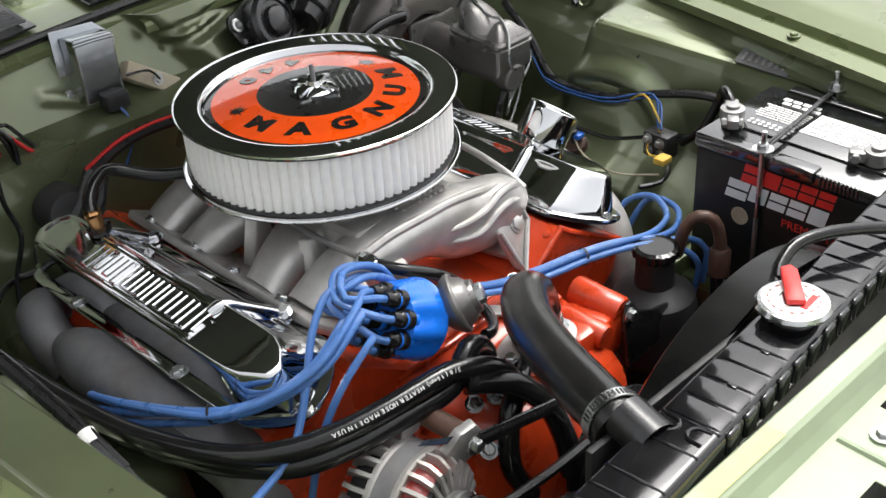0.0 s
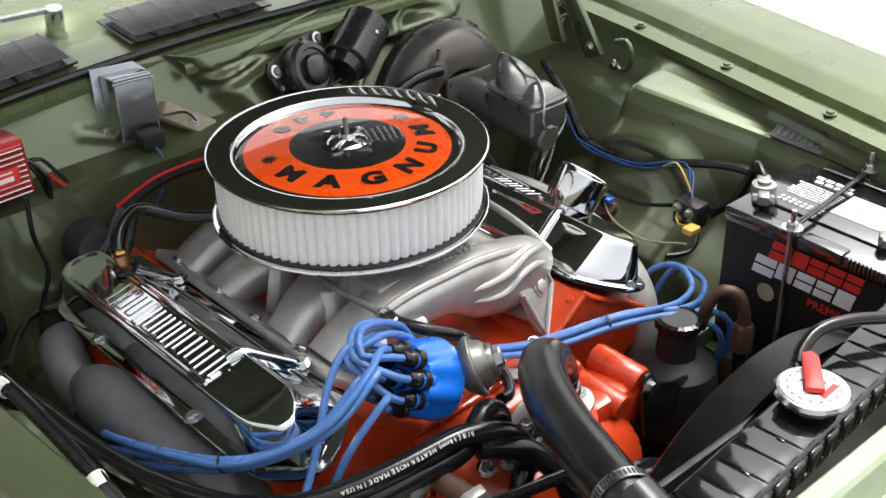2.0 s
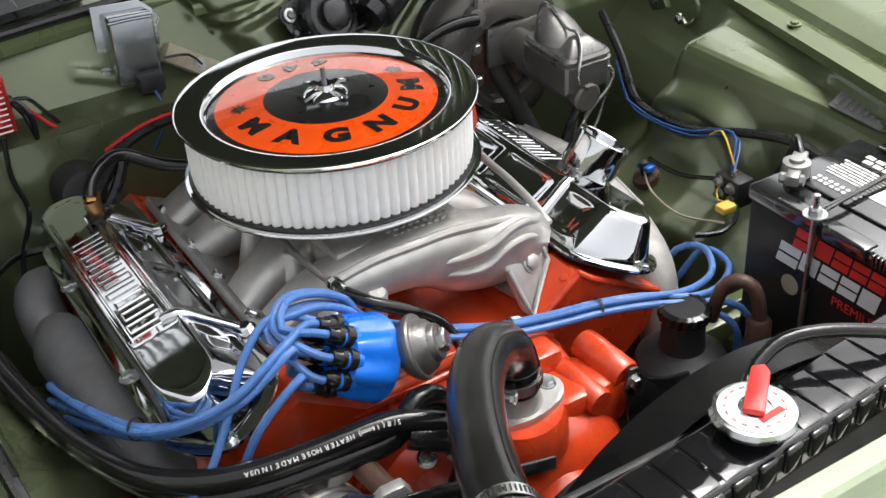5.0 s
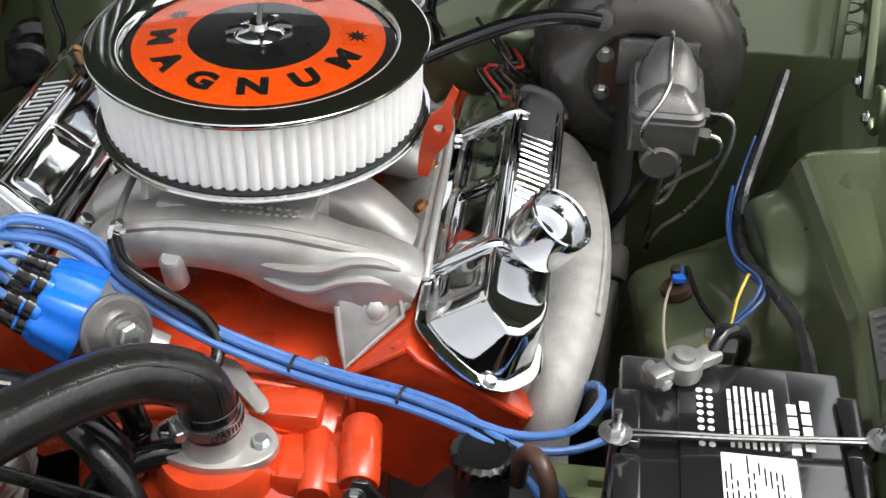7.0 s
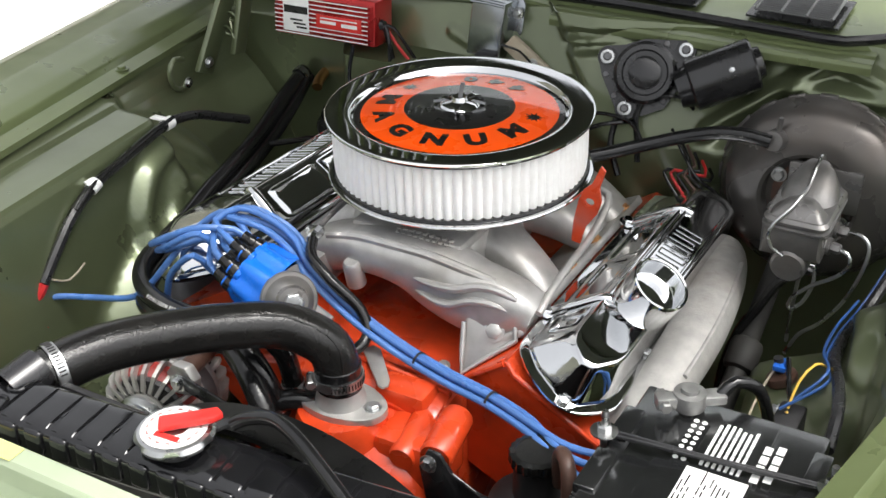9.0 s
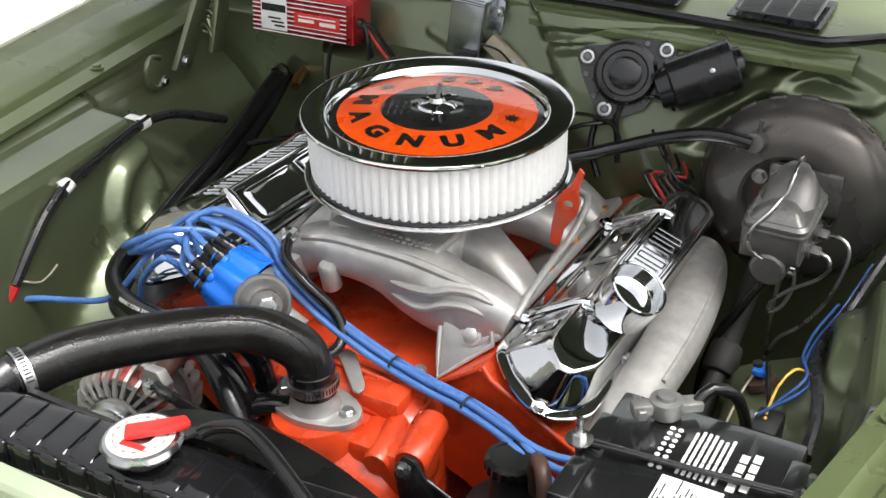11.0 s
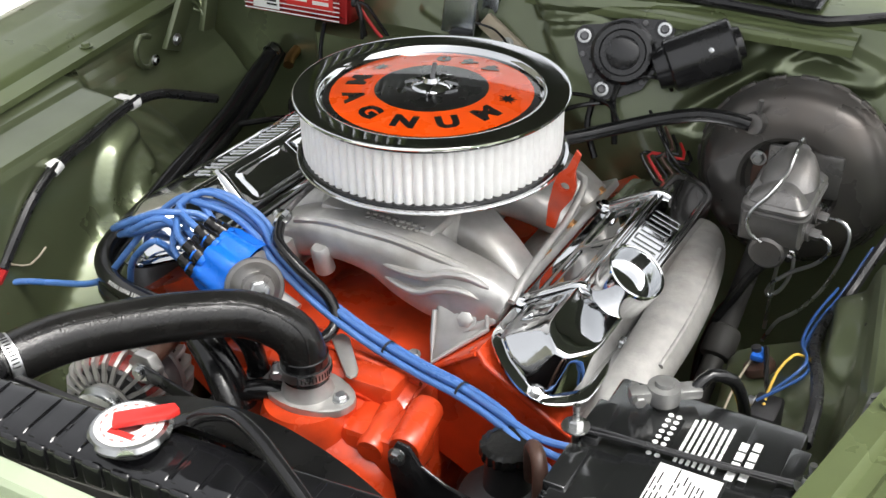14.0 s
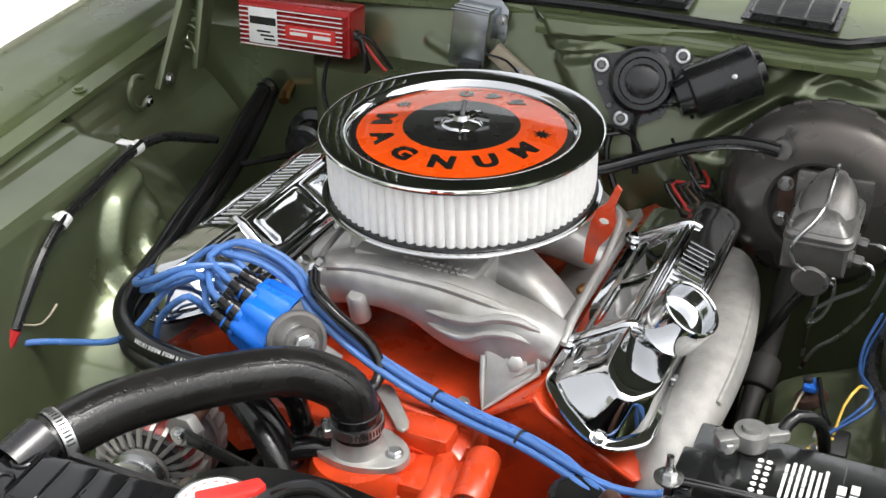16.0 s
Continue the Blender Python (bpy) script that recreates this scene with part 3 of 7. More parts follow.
# ---- engine ----
engine = thing("engine", (0.0, -0.02, 0.36), "orange painted big V8 engine with cast intake and chrome covers", "engine")


def roll(p, s, dz=0.0):
    return Vector((s * p[0], p[1], p[2] + dz))


def block_bm():
    bm = box((-0.135, -0.285, 0.36), (0.135, 0.27, 0.752), 0.012)
    return bm


part("block", block_bm(), ORANGE, engine, "orange cast iron block")


def head_bm(s, dz):
    prof = [(0.085, 0.735), (0.120, 0.757), (0.186, 0.800), (0.200, 0.793), (0.315, 0.727), (0.30, 0.68), (0.20, 0.60), (0.12, 0.64)]
    ys = (-0.236, -0.228, 0.252, 0.258) if s > 0 else (-0.262, -0.254, 0.252, 0.258)
    sec = []
    for i, y in enumerate(ys):
        k = 0.97 if i in (0, 3) else 1.0
        sec.append([roll((0.2 + (x - 0.2) * k, y, 0.72 + (z - 0.72) * k), s, dz) for x, z in prof])
    return loft(sec)


RISE = {1: 0.0, -1: 0.014}

for s in (1, -1):
    part("cylinder_head", head_bm(s, RISE[s]), ORANGE, engine, "orange cast iron cylinder head")
part("head_bolt", hexbolt((0.176, -0.222, 0.792), (-0.5, 0, 0.85), 0.006, 0.003), ORANGE, engine)
part("valley_bolt", hexbolt((0.101, -0.232, 0.766), (0, -0.3, 1), 0.007, 0.006, 0.009), STEEL, engine)


# front cover and water pump housing
def blob(pts, seg=16):
    """A casting lofted through ellipses: (centre, half width along x, half height along z), stations along y."""
    sec = []
    for (x, y, z), a, b, p in pts:
        ring = []
        for k in range(seg):
            t = 2 * math.pi * k / seg
            c, s = math.cos(t), math.sin(t)
            ring.append((x + a * math.copysign(abs(c) ** p, c), y, z + b * math.copysign(abs(s) ** p, s)))
        sec.append(ring)
    return loft(sec)


part("front_cover", blob([((0.0, -0.275, 0.62), 0.145, 0.135, 0.55), ((0.01, -0.30, 0.61), 0.15, 0.135, 0.6), ((0.02, -0.335, 0.60), 0.15, 0.135, 0.6), ((0.02, -0.375, 0.595), 0.135, 0.125, 0.65), ((0.03, -0.395, 0.59), 0.10, 0.10, 0.7)], 28), ORANGE, engine, "orange water pump housing")
part("thermostat_boss", lathe([(0.0, 0.0), (0.058, 0.0), (0.056, 0.03), (0.050, 0.044), (0.0, 0.044)], (0.024, -0.340, 0.712), (0, -0.05, 1), 32), ORANGE, engine)
part("pump_nose", lathe([(0.0, 0.0), (0.055, 0.0), (0.05, 0.03), (0.035, 0.06), (0.0, 0.06)], (0.05, -0.39, 0.63), (0, -1, 0), 28), ORANGE, engine)
for bx, by, bz, r in ((0.116, -0.330, 0.732, 0.0165), (0.157, -0.322, 0.744, 0.020)):
    part("bolt_boss", lathe([(0.0, -0.035), (r * 0.9, -0.035), (r, -0.03), (r, 0.032), (r * 0.9, 0.036), (0.0, 0.036)], (bx, by, bz), (0.12, -1, -0.12), 22), ORANGE, engine)
part("boss_web", box((0.075, -0.36, 0.68), (0.165, -0.29, 0.744), 0.012), ORANGE, engine)
part("valley_front", prism([(-0.13, -0.255, 0.70), (0.13, -0.255, 0.70), (0.13, -0.255, 0.757), (0.03, -0.255, 0.772), (-0.13, -0.255, 0.760)], (0, -0.05, -0.012), 0.008), ORANGE, engine)
part("dowel_lug", box((0.045, -0.305, 0.735), (0.115, -0.262, 0.768), 0.008), ORANGE, engine)
for bx, by, bz in ((-0.055, -0.345, 0.735), (-0.10, -0.375, 0.70), (-0.09, -0.345, 0.745)):
    part("bolt", hexbolt((bx, by, bz), (-0.3, -0.5, 0.8), 0.008, 0.007, 0.011), STEEL, engine)
part("lift_bracket", prism([(0.000, -0.256, 0.772), (0.010, -0.244, 0.772), (0.022, -0.248, 0.772), (0.064, -0.294, 0.771), (0.068, -0.304, 0.770), (0.064, -0.311, 0.770), (0.056, -0.309, 0.770)], (0.0, 0.0005, 0.004), 0.0015), ALU, engine, "bare aluminium bracket")

for bx, by, bz in ((0.02, -0.383, 0.690), (-0.045, -0.386, 0.655), (0.105, -0.378, 0.665), (0.125, -0.372, 0.61), (-0.095, -0.372, 0.60), (-0.105, -0.352, 0.665)):
    part("cover_bolt", hexbolt((bx, by, bz), (0, -1, 0.3), 0.0075, 0.008, 0.011), ORANGE, engine)
part("cover_lip", tube([(-0.140, -0.292, 0.690), (-0.120, -0.294, 0.728), (-0.06, -0.297, 0.744), (0.02, -0.300, 0.748), (0.09, -0.300, 0.742), (0.140, -0.295, 0.712)], 0.006, 10), ORANGE, engine, "cast flange of the front cover")
part("valley_lip", tube([(-0.128, -0.262, 0.758), (-0.07, -0.266, 0.765), (0.03, -0.268, 0.770), (0.128, -0.264, 0.756)], 0.0035, 8), ORANGE, engine, "folded edge of the valley pan")
for vy in (-0.242, -0.222):
    part("valley_bead", tube([(-0.10, vy, 0.7515), (0.0, vy, 0.7520), (0.105, vy, 0.7515)], 0.003, 8), ORANGE, engine, "pressed bead of the valley pan")
part("head_rib", tube([(0.188, -0.232, 0.801), (0.200, -0.238, 0.792), (0.255, -0.240, 0.760), (0.308, -0.238, 0.728)], 0.004, 8, smooth_line=False), ORANGE, engine)
part("head_rib", tube([(0.125, -0.238, 0.757), (0.150, -0.239, 0.776), (0.186, -0.236, 0.800)], 0.0035, 8, smooth_line=False), ORANGE, engine)

# thermostat outlet
outlet = part("water_outlet", join(
    prism([(0.024 + 0.060 * math.cos(a) * (1 if abs(math.cos(a)) > 0.5 else 0.92), -0.338 + 0.037 * math.sin(a), 0.752) for a in [2 * math.pi * k / 28 for k in range(28)]], (0, -0.0006, 0.011), 0.002),
    lathe([(0.031, 0.0), (0.028, 0.012), (0.0245, 0.02), (0.0245, 0.05), (0.0, 0.05)], (0.024, -0.340, 0.762), (-0.02, -0.05, 1), 28)), ALU, engine, "bare cast water outlet")
for bx in (-0.0205, 0.0675):
    part("bolt", hexbolt((bx, -0.338, 0.763), (0, 0, 1), 0.008, 0.007, 0.010), STEEL, outlet)


# ---- intake manifold ----
manifold = thing("intake_manifold", (0.0, 0.0, 0.75), "bare cast aluminium dual plane intake manifold", "manifold")


def ell(c, ax, ay, n, p=0.75):
    """A rounded section round c with half axes ax and ay (vectors)."""
    out = []
    for k in range(n):
        t = 2 * math.pi * k / n
        u, v = math.cos(t), math.sin(t)
        out.append(Vector(c) + Vector(ax) * math.copysign(abs(u) ** p, u) + Vector(ay) * math.copysign(abs(v) ** p, v))
    return out


def runner(stations, n=18, p=0.75):
    """A casting swept through stations (centre, half depth along y, half height), standing in planes that follow the path."""
    line = [Vector(s[0]) for s in stations]
    sec = []
    for i, (c, hy, hz) in enumerate(stations):
        t = (line[min(i + 1, len(line) - 1)] - line[max(i - 1, 0)])
        t.y *= 0.25
        t.normalize()
        up = Vector((-t.z, 0, t.x)) if t.x > 0 else Vector((t.z, 0, -t.x))
        sec.append(ell(c, Vector((0, hy, 0)), up.normalized() * hz, n, p))
    return loft(sec)


def densify(st, n=5):
    out = []
    pts = [(*s[0], s[1], s[2]) for s in st]
    pts = [pts[0]] + pts + [pts[-1]]
    for i in range(1, len(pts) - 2):
        for k in range(n):
            t = k / n
            a, b, c, d = (np.array(pts[i + j]) for j in (-1, 0, 1, 2))
            q = 0.5 * (2 * b + (c - a) * t + (2 * a - 5 * b + 4 * c - d) * t * t + (3 * b - a - 3 * c + d) * t ** 3)
            out.append((tuple(float(v) for v in q[:3]), float(q[3]), float(q[4])))
    out.append(st[-1])
    return out


front = [((-0.150, -0.135, 0.812), 0.030, 0.020), ((-0.118, -0.145, 0.832), 0.034, 0.029), ((-0.080, -0.150, 0.848), 0.036, 0.030), ((-0.03, -0.152, 0.856), 0.038, 0.030), ((0.02, -0.152, 0.852), 0.038, 0.036),
         ((0.062, -0.152, 0.838), 0.038, 0.046), ((0.100, -0.155, 0.828), 0.038, 0.046), ((0.135, -0.158, 0.826), 0.036, 0.043), ((0.163, -0.156, 0.822), 0.033, 0.037), ((0.186, -0.150, 0.815), 0.028, 0.026)]
part("front_runner", runner(densify(front), 24), ALU, manifold)
second = [((-0.165, -0.07, 0.815), 0.030, 0.020), ((-0.12, -0.06, 0.835), 0.034, 0.028), ((-0.06, -0.05, 0.85), 0.04, 0.03), ((0.06, -0.05, 0.85), 0.04, 0.03), ((0.12, -0.065, 0.832), 0.034, 0.028), ((0.165, -0.075, 0.806), 0.03, 0.02)]
part("runner", runner(densify(second), 18), ALU, manifold)
third = [(Vector((c[0], -c[1] + 0.0, c[2])), a, b) for c, a, b in second]
part("runner", runner(densify(third), 18), ALU, manifold)
rear = [((-0.165, 0.155, 0.812), 0.032, 0.020), ((-0.11, 0.15, 0.835), 0.036, 0.03), ((-0.04, 0.14, 0.85), 0.04, 0.03), ((0.04, 0.14, 0.85), 0.04, 0.03), ((0.11, 0.15, 0.832), 0.036, 0.03), ((0.165, 0.155, 0.80), 0.032, 0.02)]
part("rear_runner", runner(densify(rear), 18), ALU, manifold)
taper = lambda u: 0.0030 + 0.0028 * math.sin(math.pi * u) ** 0.5
part("upper_rib", tube([(0.034, -0.186, 0.850), (0.065, -0.191, 0.850), (0.098, -0.191, 0.853), (0.124, -0.188, 0.862), (0.150, -0.184, 0.862), (0.172, -0.176, 0.850)], 0.005, 10, 0.008, radii=taper), ALU, manifold)
part("lower_rib", tube([(0.038, -0.186, 0.833), (0.068, -0.193, 0.829), (0.092, -0.194, 0.831), (0.115, -0.193, 0.842), (0.144, -0.190, 0.845), (0.170, -0.182, 0.834)], 0.005, 10, 0.008, radii=taper), ALU, manifold)
part("top_ridge", tube([(-0.10, -0.172, 0.868), (-0.05, -0.176, 0.880), (0.0, -0.178, 0.882), (0.05, -0.176, 0.880), (0.10, -0.174, 0.872), (0.14, -0.170, 0.862)], 0.006, 10, 0.01), ALU, manifold)
part("plenum", box((-0.080, -0.125, 0.80), (0.085, 0.12, 0.880), 0.016, 3), ALU, manifold)
part("carburettor_pad", box((-0.078, -0.150, 0.870), (0.082, 0.118, 0.886), 0.005), ALU, manifold)
for s in (1, -1):
    d = RISE[s]
    part("port_flange", prism([roll((0.128, -0.215, 0.768), s, d), roll((0.185, -0.180, 0.806), s, d), roll((0.185, 0.205, 0.806), s, d), roll((0.118, 0.225, 0.765), s, d), roll((0.118, -0.16, 0.765), s, d)], (-0.006 * s, 0, 0.011), 0.003), ALU, manifold)
part("corner_web", prism([(0.120, -0.227, 0.762), (0.130, -0.226, 0.762), (0.178, -0.186, 0.798), (0.160, -0.172, 0.836), (0.128, -0.180, 0.842), (0.112, -0.196, 0.815)], (-0.004, 0.014, 0.006), 0.004), ALU, manifold)
part("corner_rim", tube([(0.113, -0.200, 0.816), (0.119, -0.217, 0.787), (0.125, -0.2305, 0.763), (0.146, -0.213, 0.779), (0.177, -0.188, 0.801), (0.172, -0.181, 0.818), (0.163, -0.175, 0.834)], 0.0034, 10, 0.006, smooth_line=False), ALU, manifold)
part("bolt", hexbolt((0.150, -0.192, 0.809), (0.2, -0.85, 0.5), 0.010, 0.006, 0.013), ALU, manifold)
part("stud_boss", lathe([(0.0, 0.0), (0.013, 0.0), (0.012, 0.034), (0.009, 0.038), (0.0, 0.038)], (-0.053, -0.183, 0.815), (0, -0.25, 1), 20), ALU, manifold)
part("stud_boss", lathe([(0.0, 0.0), (0.012, 0.0), (0.011, 0.03), (0.0, 0.032)], (-0.105, -0.178, 0.815), (-0.2, -0.25, 1), 20), ALU, manifold)
for i, (w, dx) in enumerate(((0.075, 0.0), (0.070, 0.004))):
    bms = [box((-0.012 + dx + k * w / 8, -0.146 - 0.010 * i, 0.8855), (-0.012 + dx + k * w / 8 + w / 8 - 0.0035, -0.140 - 0.010 * i, 0.8885), 0.0012) for k in range(9)]
    part("cast_lettering", join(*bms), ALU, manifold, "unreadable raised lettering")
# vertical ribs and stepped passages on the passenger side
part("side_web", prism([(-0.112, -0.115, 0.80), (-0.105, -0.095, 0.868), (-0.085, -0.085, 0.872), (-0.082, -0.125, 0.80)], (-0.012, 0.012, 0), 0.003), ALU, manifold)
part("side_web", prism([(-0.130, 0.00, 0.79), (-0.105, 0.01, 0.868), (-0.085, 0.02, 0.872), (-0.10, -0.02, 0.79)], (-0.012, 0.012, 0), 0.003), ALU, manifold)
for y in (-0.115, -0.02, 0.06, 0.16):
    for s in (1, -1):
        part("bolt", hexbolt(roll((0.172, y, 0.812), s, RISE[s]), (-0.55 * s, 0, 0.83), 0.008, 0.007, 0.010), BRASS if s > 0 else STEEL, manifold)

# ---- carburettor ----
carb = thing("carburettor", (0.0, 0.0, 0.884), "grey cast four barrel carburettor under the air cleaner", "carburettor")
part("throttle_body", box((-0.070, -0.118, 0.886), (0.072, 0.10, 0.896), 0.003), ALU, carb)
part("main_body", box((-0.062, -0.108, 0.8962), (0.064, 0.09, 0.912), 0.006), CASTING, carb)
part("fuel_bowl", box((0.066, -0.055, 0.870), (0.105, 0.03, 0.908), 0.008), ALU, carb)
part("choke_housing", lathe([(0, 0), (0.026, 0), (0.026, 0.02), (0.02, 0.026), (0, 0.026)], (0.085, 0.05, 0.885), (1, 0, 0.1), 24), CASTING, carb)
part("solenoid", lathe([(0, 0), (0.013, 0), (0.013, 0.045), (0, 0.05)], (-0.085, -0.02, 0.878), (-0.2, -1, 0.1), 18), STEEL, carb)
LEVER = [(0.164, 0.842), (0.176, 0.840), (0.183, 0.866), (0.198, 0.888), (0.203, 0.906), (0.200, 0.926), (0.207, 0.950), (0.201, 0.956), (0.190, 0.930), (0.179, 0.920), (0.172, 0.902), (0.166, 0.872)]
EYE_HOLE = [(0.1875 + 0.0065 * math.cos(2 * math.pi * k / 12), 0.9035 + 0.0055 * math.sin(2 * math.pi * k / 12)) for k in range(12)]


def plate_with_eye(outline, hole, y, thick):
    """A flat strap with a round eye, ringed in twelve steps."""
    bm = bmesh.new()
    order = sorted(range(12), key=lambda k: math.atan2(hole[k][1] - 0.9035, hole[k][0] - 0.1875))
    ring = sorted(outline, key=lambda p: math.atan2(p[1] - 0.9035, p[0] - 0.1875))
    for dy in (0.0, thick):
        a = [bm.verts.new((p[0], y + dy, p[1])) for p in ring]
        b = [bm.verts.new((hole[k][0], y + dy, hole[k][1])) for k in order]
        for k in range(12):
            bm.faces.new((a[k], a[(k + 1) % 12], b[(k + 1) % 12], b[k]))
    bm.verts.ensure_lookup_table()
    for base in (0, 12):
        for k in range(12):
            n = (k + 1) % 12
            bm.faces.new((bm.verts[base + k], bm.verts[base + n], bm.verts[base + n + 24], bm.verts[base + k + 24]))
    return bm


part("lever", plate_with_eye(LEVER, EYE_HOLE, -0.002, 0.004), ORANGE, carb, "orange painted bracket")

linkage = thing("fuel_line", (0.17, -0.05, 0.82), "bare steel fuel line running beside the intake", "pipe")
part("pipe", tube([(0.196, -0.165, 0.832), (0.196, -0.136, 0.843), (0.196, -0.082, 0.854), (0.196, -0.016, 0.861), (0.196, 0.030, 0.878), (0.190, 0.055, 0.888), (0.165, 0.065, 0.888)], 0.0050, 12), ALU, linkage)

# ---- air cleaner ----
cleaner = thing("air_cleaner", (0.0, 0.0, 0.912), "round chrome open element air cleaner with white pleated filter", "air cleaner")
part("base_pan", lathe([(0.05, 0.906), (0.10, 0.912), (0.15, 0.908), (0.166, 0.908), (0.1725, 0.9105), (0.1760, 0.9125), (0.1768, 0.9145), (0.1758, 0.9162), (0.1735, 0.9170), (0.05, 0.917)], seg=96), CHROME, cleaner, "chrome base pan")
PLEATS = 84


def pleat(a, i):
    t = (a * PLEATS / (2 * math.pi)) % 1.0
    w = abs(2 * t - 1)
    amp = (0.0050, 0.0054, 0.0054, 0.0054, 0.0054, 0.0050)[i]
    return -amp * (w ** 2.4)


part("filter_element", lathe([(0.1665, 0.9195), (0.1672, 0.925), (0.1680, 0.936), (0.1680, 0.96), (0.1680, 0.98), (0.1675, 0.9945)], seg=PLEATS * 8, wave=pleat), PAPER, cleaner, "white pleated paper filter", smooth=0)
part("filter_core", lathe([(0.154, 0.9195), (0.154, 0.99)], seg=64), BLACK_MATT, cleaner, "dark wire core")
for z in (0.9185, 0.9925):
    part("gasket", lathe([(0.148, z - 0.002), (0.170, z - 0.002), (0.1712, z), (0.170, z + 0.002), (0.148, z + 0.002)], seg=96), RUBBER, cleaner, "black rubber gasket")


def dome(r):
    return 0.9905 + 0.0100 * (1 - (r / 0.137) ** 2)


lid = part("lid", lathe([(0, dome(0)), (0.03, dome(0.03)), (0.0725, dome(0.0725)), (0.10, dome(0.1)), (0.13, dome(0.13)), (0.1370, dome(0.137)), (0.1395, 0.9900), (0.1412, 0.9925), (0.1424, 0.9965), (0.1440, 0.9982), (0.1462, 0.9990), (0.1495, 0.9992), (0.155, 0.9995), (0.162, 0.9998), (0.168, 1.0001), (0.1730, 1.0003), (0.1748, 1.0001), (0.1761, 0.9990), (0.1765, 0.9970), (0.1758, 0.9955), (0.1735, 0.9948), (0.15, 0.9945)], seg=128), CHROME, cleaner, "chrome lid with rolled rim")


def decal(r0, r1, n=10, seg=96):
    return lathe([(r0 + (r1 - r0) * k / n, dome(r0 + (r1 - r0) * k / n) + 0.0005) for k in range(n + 1)], seg=seg)


part("decal_ring", decal(0.0725, 0.1295), DECAL_ORANGE, lid, "orange decal ring with black lettering")
part("decal_border", decal(0.1295, 0.1375, 3), DECAL_BLACK, lid)
part("decal_centre", decal(0.012, 0.0725), DECAL_BLACK, lid, "glossy black decal centre")


def ring_text(ch, angle, size, r=0.1005):
    a = radians(angle)
    at = Vector((r * math.cos(a), r * math.sin(a), dome(r) + 0.0010))
    tangent = Vector((-math.sin(a), math.cos(a), 0))
    inward = Vector((-math.cos(a), -math.sin(a), 0.107))
    bm = text_mesh(ch, size, axes(at, tangent, inward), 0.0003, bold=0.0020)
    # broad block letters
    m = axes(at, tangent, inward)
    bmesh.ops.transform(bm, matrix=m @ Matrix.Diagonal((1.12, 0.95, 1, 1)) @ m.inverted(), verts=bm.verts)
    return bm


def star(angle, r=0.1005, n=10):
    a = radians(angle)
    at = Vector((r * math.cos(a), r * math.sin(a), dome(r) + 0.0008))
    m = axes(at, (-math.sin(a), math.cos(a), 0), (-math.cos(a), -math.sin(a), 0.107))
    ring = []
    for k in range(2 * n):
        q = (0.0145 if k % 4 == 0 else 0.012) if k % 2 == 0 else 0.006
        ring.append(m @ Vector((q * math.cos(math.pi * k / n), q * math.sin(math.pi * k / n), 0)))
    bm = bmesh.new()
    vs = [bm.verts.new(v) for v in ring]
    c = bm.verts.new(at)
    for k in range(2 * n):
        bm.faces.new((vs[k], vs[(k + 1) % (2 * n)], c))
    return bm


for k, ch in enumerate("MAGNUM"):
    part("letter", ring_text(ch, 189.5 + 30.3 * k, 0.036), DECAL_BLACK, lid, smooth=0)
for k, ch in enumerate("440"):
    part("numeral", ring_text(ch, 68 + 21 * k, 0.030), DECAL_BLACK, lid, smooth=0)
for a in (160.5, 9.5):
    part("starburst", star(a), DECAL_BLACK, lid, smooth=0)

nut = part("wing_nut", join(
    lathe([(0, 0.012), (0.009, 0.012), (0.011, 0.006), (0.022, 0.004), (0.026, 0.0), (0.0, 0.0)], (0, 0, dome(0) + 0.0005), seg=32),
    *[loft([[Vector((math.cos(a) * q - math.sin(a) * w * sgn, math.sin(a) * q + math.cos(a) * w * sgn, dome(0) + z + h)) for sgn, h in ((-1, 0), (1, 0), (1, 0.004), (-1, 0.004))] for q, w, z in ((0.006, 0.005, 0.003), (0.020, 0.0035, 0.006), (0.034, 0.0012, 0.002))]) for a in (radians(20), radians(110), radians(200), radians(290), radians(65))]), CHROME, lid, "chrome spider wing nut")
part("stud", lathe([(0, 0.024), (0.003, 0.024), (0.003, 0.0), (0, 0.0)], (0, 0, dome(0) + 0.006), (0.1, 0.25, 1), 12), IRON_DARK, nut)


# ---- chrome rocker covers ----
SLOPE = {1: radians(20), -1: radians(13)}


def tilt(q, n, y, s):
    """A point on a bank: q along the slope outwards from the inner rail, n square to it."""
    a = SLOPE[s]
    if s < 0 and y < -0.05:
        y = -0.05 + (y + 0.05) * 1.15
    x = 0.189 + q * math.cos(a) + n * math.sin(a)
    z = 0.806 - q * math.sin(a) + n * math.cos(a)
    return roll((x, y, z), s, (0.016 if s < 0 else 0.002) - (0.040 if s < 0 else 0.012) * y)


def up_of(s):
    return Vector((s * math.sin(SLOPE[s]), 0, math.cos(SLOPE[s])))


def chaikin(pts, rounds=1, k=0.22):
    for _ in range(rounds):
        out = []
        for i in range(len(pts)):
            a, b = pts[i], pts[(i + 1) % len(pts)]
            out.append((a[0] * (1 - k) + b[0] * k, a[1] * (1 - k) + b[1] * k))
            out.append((a[0] * k + b[0] * (1 - k), a[1] * k + b[1] * (1 - k)))
        pts = out
    return pts


